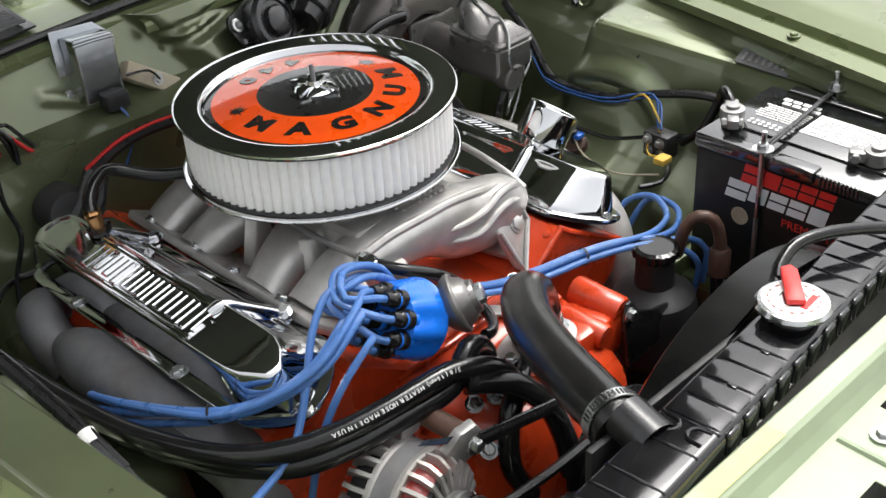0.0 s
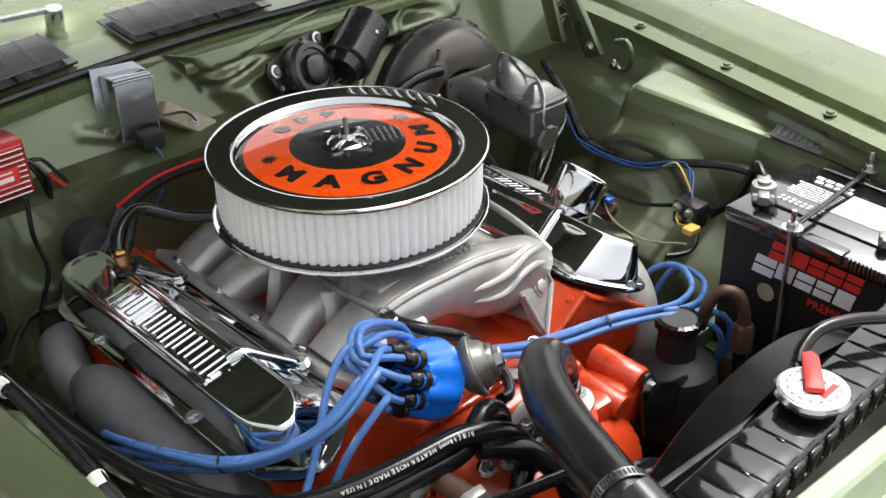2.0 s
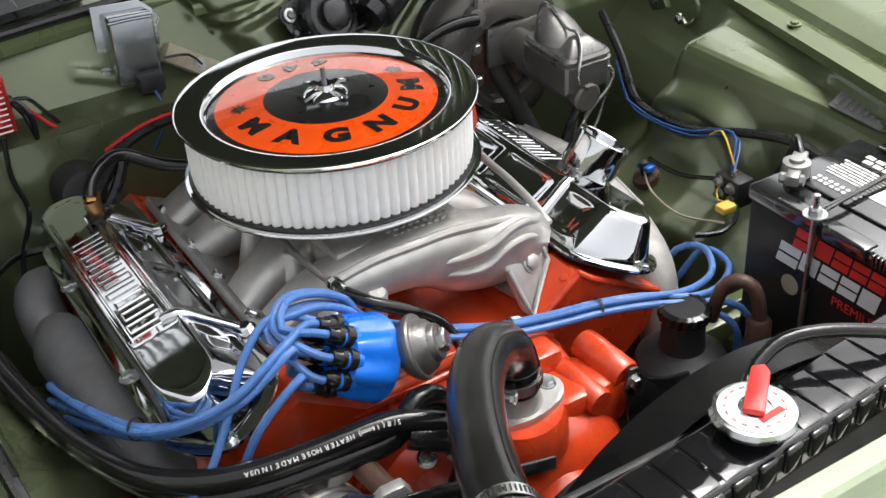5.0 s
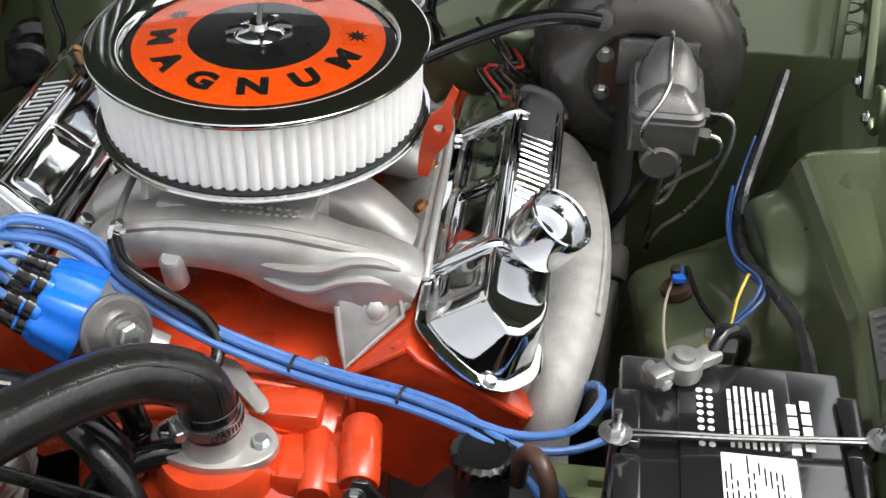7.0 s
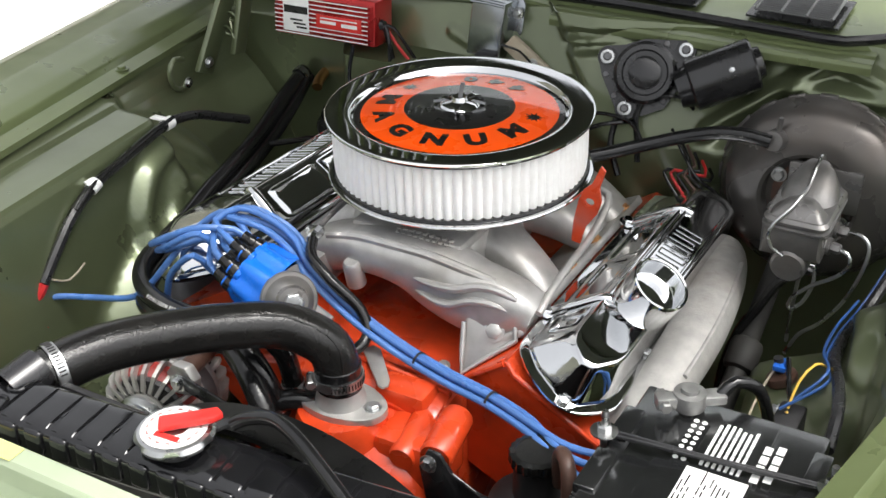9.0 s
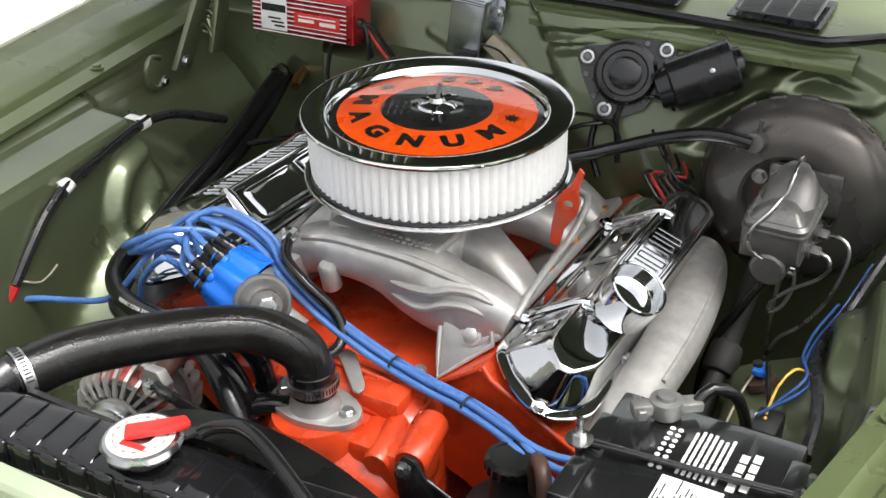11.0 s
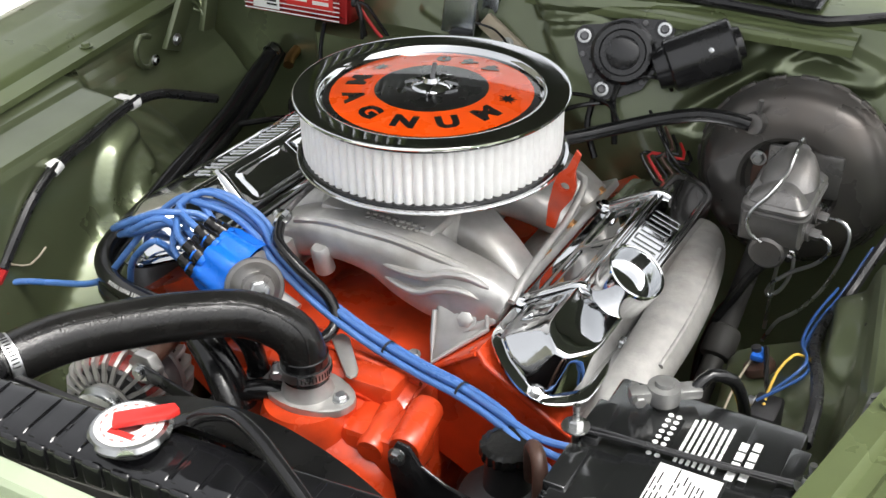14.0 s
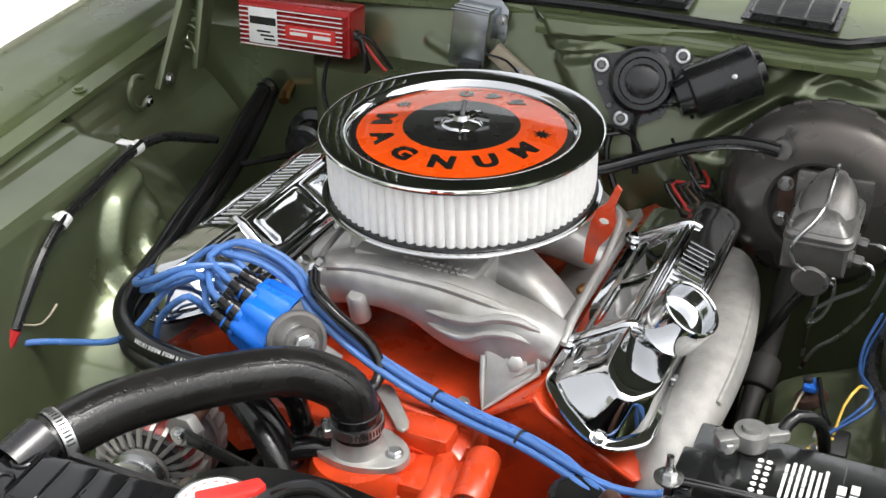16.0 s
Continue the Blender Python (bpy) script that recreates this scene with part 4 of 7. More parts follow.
FLANGE = [(0.000, -0.188), (0.003, -0.212), (0.030, -0.240), (0.070, -0.262), (0.104, -0.258), (0.134, -0.222), (0.138, -0.195), (0.138, 0.215), (0.130, 0.238), (0.105, 0.255), (0.040, 0.255), (0.010, 0.240), (0.0, 0.222)]
FOOT = [(0.009, -0.186), (0.012, -0.206), (0.036, -0.230), (0.072, -0.249), (0.100, -0.246), (0.124, -0.214), (0.128, -0.190), (0.128, 0.210), (0.121, 0.228), (0.100, 0.245), (0.045, 0.245), (0.020, 0.232), (0.009, 0.216)]
CROWN = [(0.052, -0.184), (0.054, -0.200), (0.064, -0.218), (0.080, -0.233), (0.097, -0.231), (0.114, -0.205), (0.118, -0.184), (0.118, 0.196), (0.113, 0.212), (0.098, 0.226), (0.070, 0.226), (0.056, 0.214), (0.052, 0.200)]
# how far up the wall, and how far in over the top
WALL = [(0.0, 0.002), (0.02, 0.006), (0.10, 0.011), (0.16, 0.0142), (0.20, 0.0163), (0.24, 0.0184), (0.32, 0.0225), (0.50, 0.0315), (0.68, 0.0408), (0.84, 0.0490), (0.88, 0.0511), (0.92, 0.0530), (0.96, 0.0547), (1.0, 0.0566)]
TOP = [(0.03, 0.0586), (0.08, 0.0597), (0.15, 0.0600), (0.22, 0.0600), (0.36, 0.0600), (0.55, 0.0600), (0.75, 0.0600), (0.96, 0.0600)]


def shell_levels():
    foot, crown = chaikin(chaikin(FOOT, 1, 0.13), 1, 0.25), chaikin(chaikin(CROWN, 1, 0.13), 1, 0.25)
    # finer steps along the two long sides
    fine_foot, fine_crown = [], []
    for i in range(len(foot)):
        j = (i + 1) % len(foot)
        m = max(1, int(math.hypot(foot[j][0] - foot[i][0], foot[j][1] - foot[i][1]) / 0.007))
        for k in range(m):
            for src, dst in ((foot, fine_foot), (crown, fine_crown)):
                dst.append(tuple(src[i][n] + (src[j][n] - src[i][n]) * k / m for n in (0, 1)))
    foot, crown = fine_foot, fine_crown
    out = []
    for f, n in WALL:
        ring = []
        for (a, b), (c, d) in zip(foot, crown):
            q, y = a + (c - a) * f, b + (d - b) * f
            # panels pressed into the inner wall between the bolt tunnels
            inner = smooth(0.062, 0.050, q) * smooth(0.16, 0.24, f) * smooth(0.92, 0.84, f)
            panel = max(smooth(y0, y0 + 0.006, y) * smooth(y1, y1 - 0.006, y) for y0, y1 in ((-0.178, -0.134), (-0.100, 0.004), (0.012, 0.126), (0.158, 0.196)))
            sink = 0.0030 * inner * panel
            ring.append((q + sink * 0.7, y, n - sink * 0.7))
        out.append(ring)
    for g, n in TOP:
        ring = []
        for c, d in crown:
            m = max(-0.150, min(0.165, d))
            q, y = c + (0.080 - c) * g, d + (m - d) * g
            # the back is sunk a little, the pad in front lies flat with a shallow crease
            sink = 0.0024 * smooth(-0.130, -0.116, y) * smooth(0.14, 0.24, g)
            ring.append((q, y, n - sink))
        out.append(ring)
    # the front pad falls away towards the nose
    fall = lambda y: 1.1 * max(0.0, -0.165 - y) ** 2
    return [[(q, y, n - fall(y) * n / 0.06) for q, y, n in ring] for ring in out]


def rocker_cover(s):
    c = thing("rocker_cover", tilt(0.08, 0.0, 0.0, s), "polished chrome rocker cover with raised ribs and lettering", "rocker cover", "rocker covers")
    flange = chaikin(FLANGE, 2)
    inset = [(a + (0.07 - a) * 0.03, b * 0.985) for a, b in flange]
    part("flange", loft([[tilt(a, 0.0, b, s) for a, b in flange], [tilt(a, 0.0028, b, s) for a, b in flange], [tilt(a, 0.0042, b, s) for a, b in inset]]), CHROME, c)
    part("gasket", loft([[tilt(a, -0.004, b, s) for a, b in inset], [tilt(a, 0.0, b, s) for a, b in inset]]), BLACK_MATT, c)
    part("shell", loft([[tilt(*p[:1], p[2], p[1], s) for p in ring] for ring in shell_levels()]), CHROME_PRESSED, c, smooth=60)
    part("rib", tube([tilt(0.062, 0.0590, y, s) for y in (-0.110, -0.06, 0.0, 0.06, 0.12, 0.175)], 0.0026, 10, 0.02), CHROME, c)
    part("rib", tube([tilt(0.109, 0.0592, y, s) for y in (-0.125, -0.06, 0.0, 0.06, 0.12, 0.175)], 0.0026, 10, 0.02), CHROME, c)
    # raised lettering as plain hollow bars
    for k in range(11 if s < 0 else 7):
        y = 0.100 - 0.0222 * k
        a, b, w = 0.068, 0.101 + (0.003 if k % 3 == 0 else 0.0), 0.0062
        n = 0.0574
        ring = [tilt(q, n, y + d, s) for q, d in ((a, -w), (b, -w), (b, w), (a, w), (a, -w))]
        part("raised_letter", join(tube(ring[:2], 0.0017, 6, smooth_line=False), tube(ring[1:3], 0.0016, 6, smooth_line=False), tube(ring[2:4], 0.0017, 6, smooth_line=False), *([tube(ring[3:5], 0.0012, 6, smooth_line=False)] if k % 2 else [])), CHROME, c)
    for y in (-0.130, 0.130):
        strap = tube([tilt(0.006, 0.007, y, s), tilt(0.014, 0.016, y + 0.003, s), tilt(0.032, 0.035, y + 0.008, s), tilt(0.050, 0.054, y + 0.013, s), tilt(0.060, 0.058, y + 0.016, s), tilt(0.070, 0.056, y + 0.018, s)], 0.0072, 14, 0.006)
        part("strap", strap, CHROME, c, "chrome bolt tunnel")
        part("bolt", hexbolt(tilt(0.0, 0.006, y - 0.004, s), up_of(s), 0.008, 0.008, 0.011), CHROME, c)
    for q, y in ((0.088, -0.258), (0.134, -0.10), (0.134, 0.12), (0.04, 0.25)):
        part("bolt", hexbolt(tilt(q - 0.004, 0.004, y * 0.985, s), up_of(s), 0.007, 0.006, 0.010), STEEL, c)
    return c


rocker_cover(1)
rocker_cover(-1)

breather = thing("breather_cap", tilt(0.066, 0.06, -0.085, 1), "chrome push-in oil breather cap on the rocker cover", "breather cap")
axis = Vector((0.55, -0.11, 0.83)).normalized()
at = tilt(0.090, 0.054, -0.100, 1)
part("neck", lathe([(0.030, -0.004), (0.025, 0.0), (0.025, 0.014)], at, axis, 36), CHROME, breather)
part("cup", lathe([(0.0, 0.010), (0.031, 0.010), (0.0358, 0.013), (0.0366, 0.018), (0.0366, 0.056), (0.0360, 0.0600), (0.0345, 0.0612), (0.0328, 0.0600), (0.0318, 0.0560), (0.0308, 0.0420), (0.0290, 0.0385), (0.0240, 0.0375), (0.0120, 0.0390), (0.0, 0.0395)], at, axis, 64), CHROME, breather)

valve = thing("crankcase_valve", tilt(0.05, 0.06, 0.135, -1), "brass elbow valve with black hose on the rocker cover", "valve")
vb = tilt(0.055, 0.06, 0.135, -1)
part("grommet", lathe([(0, 0), (0.016, 0), (0.016, 0.006), (0.009, 0.008), (0, 0.008)], vb, up_of(-1), 24), RUBBER, valve)
part("elbow", join(lathe([(0, 0), (0.009, 0.0), (0.010, 0.02), (0.0, 0.02)], vb + 0.006 * up_of(-1), up_of(-1), 18), lathe([(0.0105, 0.0), (0.0105, 0.012), (0.008, 0.014), (0, 0.014)], vb + 0.020 * up_of(-1), (0.2, 0.6, 0.6), 6)), BRASS, valve)
hv = vb + 0.028 * up_of(-1)
part("hose", tube([hv, hv + Vector((0.008, 0.014, 0.012)), hv + Vector((0.030, 0.032, 0.022)), hv + Vector((0.060, 0.045, 0.020)), (-0.15, 0.15, 0.89), (-0.06, 0.09, 0.89)], 0.0085, 12), RUBBER, valve)

# ---- exhaust manifolds ----
def exhaust(s, mat, label, path, radii):
    e = thing("exhaust_manifold", roll((0.34, 0.0, 0.66), s), label, "manifold", "exhaust manifolds")
    d = RISE[s] - 0.002
    part("log", tube(path, 0.034, 24, 0.010, radii=radii), mat, e)
    for y in (0.19, 0.06, -0.07, -0.19):
        part("port", tube([roll((0.27, y, 0.700), s, d), roll((0.30, y, 0.715), s, d), roll((0.33, y, 0.735), s, d)], 0.025, 16), mat, e)
        part("bolt", hexbolt(roll((0.305, y + 0.035, 0.720), s, d), (0.6 * s, 0, 0.8), 0.008, 0.008, 0.011), RUST, e)
    part("seam", tube([Vector(p) + Vector((s * 0.026, 0, 0.024)) for p in path[2:6]], 0.0035, 8), mat, e)
    return e


exhaust(1, IRON, "bare grey cast iron exhaust manifold", [(0.290, 0.225, 0.735), (0.312, 0.19, 0.758), (0.332, 0.12, 0.770), (0.344, 0.03, 0.772), (0.348, -0.05, 0.766), (0.344, -0.13, 0.752), (0.334, -0.19, 0.732), (0.326, -0.22, 0.69), (0.33, -0.23, 0.60)], lambda u: 0.027 + 0.009 * math.sin(math.pi * min(1, u * 1.2)))
ex = exhaust(-1, IRON_DARK, "dark grey cast iron exhaust manifold", [(-0.345, 0.112, 0.735), (-0.347, 0.085, 0.752), (-0.346, 0.03, 0.756), (-0.340, -0.04, 0.752), (-0.334, -0.10, 0.748), (-0.325, -0.17, 0.742), (-0.318, -0.22, 0.725), (-0.318, -0.24, 0.68), (-0.32, -0.25, 0.60)], lambda u: 0.020 + 0.021 * min(1, u * 7) - 0.006 * u)
part("rear_lobe", tube([(-0.30, 0.20, 0.725), (-0.325, 0.195, 0.750), (-0.345, 0.175, 0.760), (-0.352, 0.14, 0.745), (-0.345, 0.11, 0.715)], 0.030, 20), IRON_DARK, ex)


# ---- distributor ----
dist = thing("distributor", (-0.05, -0.262, 0.755), "electronic distributor with bright blue cap", "distributor")
D_AX = Vector((-0.87, -0.04, 0.47)).normalized()
D0 = Vector((-0.066, -0.274, 0.818))
part("body", lathe([(0, -0.03), (0.016, -0.03), (0.016, 0.0), (0.022, 0.012), (0.026, 0.022), (0.034, 0.038), (0.040, 0.046), (0.0, 0.046)], D0, D_AX, 32), ALU, dist)
cap_lobes = lambda a, i: 0.0026 * math.cos(8 * a) if i in (1, 2, 3) else 0.0
part("cap", lathe([(0.047, 0.0462), (0.045, 0.054), (0.041, 0.085), (0.037, 0.093), (0.026, 0.096), (0.0, 0.097)], D0, D_AX, 64, wave=cap_lobes), BLUE_CAP, dist, "bright blue ribbed plastic cap")
DM = Matrix.Translation(D0) @ frame_of(D_AX)
TOWERS = []
for k in range(8):
    a = 2 * math.pi * (k + 0.5) / 8
    foot = DM @ Vector((0.030 * math.cos(a), 0.030 * math.sin(a), 0.086))
    tip = DM @ Vector((0.032 * math.cos(a), 0.032 * math.sin(a), 0.106))
    TOWERS.append((foot, tip))
    part("tower", lathe([(0, 0), (0.0105, 0), (0.0095, 0.018), (0, 0.018)], foot, D_AX, 16), BLUE_CAP, dist)
part("tower", lathe([(0, 0), (0.011, 0), (0.010, 0.022), (0, 0.022)], D0 + D_AX * 0.088, D_AX, 16), BLUE_CAP, dist)
TOWERS.append((D0 + D_AX * 0.088, D0 + D_AX * 0.110))
V_AX = Vector((0.72, -0.56, 0.36)).normalized()
V0 = Vector((-0.070, -0.302, 0.852))
part("vacuum_can", lathe([(0, -0.018), (0.016, -0.018), (0.027, -0.010), (0.0335, -0.001), (0.0352, 0.002), (0.0352, 0.0055), (0.0335, 0.0075), (0.0300, 0.0078), (0.0285, 0.0100), (0.0260, 0.0170), (0.0205, 0.0215), (0.0190, 0.0270), (0.0180, 0.0280), (0.0, 0.0280)], V0, V_AX, 48), CASTING, dist, "round zinc vacuum advance can")
part("vacuum_nut", hexbolt(V0 + 0.0275 * V_AX, V_AX, 0.0125, 0.009), STEEL, dist)
part("vacuum_arm", tube([V0, V0 - 0.018 * V_AX, D0 + 0.03 * D_AX], 0.008, 10), STEEL, dist)

# ---- spark plug wires ----
def boot(p, q, r=0.0104):
    d = (Vector(q) - Vector(p)).normalized()
    L = (Vector(q) - Vector(p)).length
    return lathe([(0, 0), (r * 1.12, 0), (r * 1.12, L * 0.30), (r * 0.92, L * 0.36), (r * 0.92, L * 0.62), (r * 0.8, L * 0.68), (r * 0.75, L), (0, L)], p, d, 14)


def plug_wire(k, path, r=0.0043):
    w = thing("spark_plug_wire", TOWERS[k][1], "blue silicone spark plug wire with black boot", "ignition wire", "spark plug wires")
    foot, tip = TOWERS[k]
    a = foot + D_AX * 0.006
    turn = Vector(path[0]) - tip
    b = tip + D_AX * 0.008 + turn.normalized() * 0.006
    part("boot", boot(a, b), RUBBER, w, "black rubber boot")
    part("lead", tube([b - (b - a).normalized() * 0.006, b + (b - a).normalized() * 0.014, *path], r, 10, 0.012), BLUE_WIRE, w)
    return w


def off(p, d):
    return tuple(a + b for a, b in zip(p, d))


# four leads down the passenger side, tied together over the rocker cover
side_a = [(-0.205, -0.285, 0.905), (-0.26, -0.292, 0.877), (-0.305, -0.264, 0.847), (-0.341, -0.214, 0.822), (-0.362, -0.145, 0.80), (-0.380, -0.075, 0.782), (-0.386, -0.02, 0.765), (-0.366, 0.0, 0.74)]
fan = [(0, 0, 0), (0.004, 0.008, -0.008), (-0.004, -0.010, 0.002), (0.006, -0.006, -0.012)]
spread = [(0, 0, 0), (-0.012, -0.025, -0.006), (0.008, 0.014, -0.004), (-0.006, -0.045, -0.012)]
for j, k in enumerate((3, 4, 2, 5)):
    pts = []
    for i, p in enumerate(side_a):
        g = i / (len(side_a) - 1)
        f, sp = fan[j], spread[j]
        pts.append(tuple(p[n] + f[n] + (sp[n] * max(0, g - 0.45) * 1.8) + (0.010 * (j - 1.5) * (1 - g) * (1 if n == 2 else -0.6 if n == 1 else 0) if g < 0.35 else 0) for n in range(3)))
    plug_wire(k, pts)
# one drops down in front of the head
plug_wire(6, [(-0.20, -0.315, 0.885), (-0.245, -0.312, 0.845), (-0.270, -0.302, 0.79), (-0.285, -0.292, 0.72), (-0.30, -0.28, 0.62)])
# leads that cross over the top to the driver side
cross = [(-0.178, -0.246, 0.916), (-0.142, -0.234, 0.904), (-0.109, -0.230, 0.881), (-0.088, -0.233, 0.851), (-0.023, -0.243, 0.815), (0.030, -0.249, 0.795), (0.079, -0.252, 0.7795), (0.135, -0.264, 0.776), (0.188, -0.273, 0.7735), (0.245, -0.290, 0.770)]
ends = [[(0.300, -0.300, 0.768), (0.350, -0.285, 0.765), (0.378, -0.24, 0.765), (0.370, -0.20, 0.745), (0.345, -0.19, 0.70)], [(0.295, -0.310, 0.766), (0.345, -0.305, 0.758), (0.392, -0.27, 0.752), (0.395, -0.22, 0.745), (0.365, -0.20, 0.69)],
        [(0.29, -0.318, 0.764), (0.33, -0.335, 0.758), (0.352, -0.35, 0.735), (0.355, -0.345, 0.68)], [(0.28, -0.312, 0.758), (0.315, -0.335, 0.748), (0.335, -0.35, 0.72), (0.34, -0.34, 0.66)]]
lie = [(0, 0, 0.0048), (0, 0.0085, 0.0015), (0, -0.0088, -0.001), (0, 0.002, -0.0045)]
for j, k in enumerate((1, 0, 7, 8)):
    start = [(-0.196 - 0.005 * j, -0.272 + 0.008 * j, 0.914 - 0.004 * j)]
    pts = start + [off(p, (0, lie[j][1] * (1.4 if i < 3 else 1), lie[j][2] * (1.5 if i < 3 else 1))) for i, p in enumerate(cross)] + ends[j]
    plug_wire(k, pts)
coil_lead = thing("coil_wire", (-0.25, -0.28, 0.80), "blue silicone coil wire draped to the inner fender", "ignition wire", "spark plug wires")
part("lead", tube([TOWERS[2][1], (-0.195, -0.25, 0.915), (-0.235, -0.262, 0.890), (-0.270, -0.285, 0.845), (-0.305, -0.30, 0.80), (-0.345, -0.30, 0.772), (-0.41, -0.305, 0.757), (-0.450, -0.325, 0.758), (-0.472, -0.350, 0.757)], 0.0043, 10), BLUE_WIRE, coil_lead)
for at, ax in (((0.079, -0.252, 0.7795), (0.95, -0.2, -0.1)), ((0.188, -0.273, 0.7735), (0.95, -0.25, -0.1)), ((-0.341, -0.214, 0.819), (-0.5, 0.7, -0.3))):
    lone("cable_tie", lathe([(0.0112, -0.0015), (0.0119, -0.0015), (0.0119, 0.0015), (0.0112, 0.0015)], at, ax, 18), BLACK_MATT, "black nylon cable tie round blue wires", "cable tie", "cable ties")


# ---- radiator ----
rad = thing("radiator", (0.093, -0.632, 0.45), "glossy black radiator with ribbed brass top tank", "radiator")
part("core", box((-0.255, -0.655, 0.40), (0.39, -0.605, 0.878), 0.004), BLACK_MATT, rad, "black finned core")
part("tank", box((-0.262, -0.664, 0.872), (0.395, -0.598, 0.912), 0.009, 4), TANK, rad, "glossy black top tank")
ribs = [-0.112 + 0.0305 * k for k in range(17)]
for x in ribs:
    if abs(x - 0.062) > 0.035:
        part("rib", loft([[(x + dx, y, z + dz) for dx, z in ((-0.0136, 0.9110), (-0.0130, 0.9126), (-0.0118, 0.9134), (-0.004, 0.9137), (0.004, 0.9137), (0.0118, 0.9134), (0.0130, 0.9126), (0.0136, 0.9110))] for y, dz in ((-0.661, -0.006), (-0.658, -0.0015), (-0.654, 0.0), (-0.645, 0.0005), (-0.617, 0.0005), (-0.608, 0.0), (-0.604, -0.0015), (-0.601, -0.006))]), TANK, rad, smooth=22)
    part("tab", box((x - 0.0105, -0.6675, 0.884), (x + 0.0105, -0.6600, 0.9105), 0.0035, 3), TANK, rad)
for x in (-0.150,):
    part("pressed_mark", tube([(x, -0.610, 0.9125), (x + 0.002, -0.622, 0.9125), (x + 0.010, -0.626, 0.9125), (x + 0.018, -0.622, 0.9125), (x + 0.020, -0.608, 0.9125)], 0.0020, 6, 0.004), TANK, rad)
    part("pressed_mark", tube([(x, -0.654, 0.9125), (x + 0.002, -0.640, 0.9125), (x + 0.010, -0.636, 0.9125), (x + 0.018, -0.640, 0.9125), (x + 0.020, -0.654, 0.9125)], 0.0020, 6, 0.004), TANK, rad)
for x in (-0.164, -0.128, -0.215, -0.240):
    part("pressed_bead", tube([(x, -0.602, 0.9115), (x, -0.630, 0.9125), (x, -0.660, 0.9110)], 0.0016, 6, 0.01), TANK, rad)
for k in range(5):
    part("embossed_mark", box((-0.088 + 0.007 * k, -0.645 + 0.0015 * k, 0.9122), (-0.084 + 0.007 * k, -0.636 + 0.0015 * k, 0.9137), 0.0005), TANK, rad)
    part("embossed_mark", box((-0.018 + 0.006 * k, -0.640, 0.9122), (-0.0145 + 0.006 * k, -0.632, 0.9137), 0.0005), TANK, rad)
part("filler_neck", lathe([(0.0, 0.0), (0.026, 0.0), (0.022, 0.008), (0.022, 0.030), (0.028, 0.032), (0.0, 0.033)], (0.060, -0.636, 0.912), (0, 0, 1), 36), BLACK, rad)
part("neck_pipe", tube([(0.078, -0.612, 0.930), (0.09, -0.600, 0.933), (0.102, -0.595, 0.936)], 0.005, 10), BLACK, rad)
part("outlet_pipe", lathe([(0.0225, 0.0), (0.0225, 0.04), (0.0, 0.04)], (-0.158, -0.616, 0.899), (0.22, 0.9, 0.15), 28), BLACK, rad)

rad.rotation_euler.z = 0.08
rad.location += Vector((0.0, -0.005, 0.011))
RED_FAINT = material("faded_red_print", (0.55, 0.28, 0.26), 0.4, 0.0, 0.2, 60, None, bump=0.0)
scallop = lambda a, i: (-0.0022 if math.cos(6 * a) > 0.4 else 0.0) if i in (1, 2, 3) else 0.0
cap = part("radiator_cap", lathe([(0.0, -0.001), (0.0330, -0.001), (0.0355, 0.001), (0.0370, 0.0055), (0.034, 0.0095), (0.028, 0.0105), (0.0, 0.0115)], (0.060, -0.640, 0.945), (0, 0, 1), 64, wave=scallop), STEEL, rad, "round zinc cap with red release lever")
part("print_ring", lathe([(0.014, 0.0118), (0.0305, 0.0106)], (0.060, -0.640, 0.9453), (0, 0, 1), 48), WHITE, cap, "white printed face with red writing")
marks = []
for k in range(16):
    a = 2 * math.pi * k / 16
    p = Vector((0.060 + 0.0245 * math.cos(a), -0.640 + 0.0245 * math.sin(a), 0.9572))
    marks.append(box((-0.0008, -0.0020, -0.0004), (0.0008, 0.0020, 0.0004), m=Matrix.Translation(p) @ Matrix.Rotation(a, 4, "Z")))
for b in marks:
    part("printed_mark", b, RED_FAINT, cap)
part("brand_bar", box((0.050, -0.658, 0.9565), (0.075, -0.652, 0.9576)), RED, cap)
part("lever", prism([(0.044, -0.640, 0.9575), (0.054, -0.655, 0.9575), (0.094, -0.626, 0.960), (0.098, -0.616, 0.960), (0.088, -0.610, 0.960)], (0, 0, 0.007), 0.002), RED, cap, "red release lever")

for ob in [c for c in rad.children if c.name.split(".")[0] in ("radiator_cap", "filler_neck", "neck_pipe")]:
    ob.location += Vector((0.0, 0.005, -0.011))

shroud = thing("fan_shroud", (0.115, -0.56, 0.66), "black moulded fan shroud behind the radiator", "fan shroud")
part("ring", lathe([(0.275, 0.028), (0.262, 0.022), (0.257, 0.015), (0.252, -0.026), (0.248, -0.03), (0.252, -0.033), (0.260, -0.028), (0.266, 0.02)], (0.115, -0.575, 0.655), (0, -1, 0), 96), SHROUD, shroud)
part("plate", box((-0.20, -0.604, 0.46), (0.39, -0.596, 0.905), 0.002), BLACK_MATT, shroud)
fan_ob = thing("cooling_fan", (0.10, -0.50, 0.65), "black steel cooling fan with clutch hub", "fan")
part("hub", lathe([(0, 0), (0.075, 0), (0.075, 0.03), (0.05, 0.045), (0, 0.05)], (0.08, -0.47, 0.64), (0, -1, 0), 32), IRON_DARK, fan_ob)
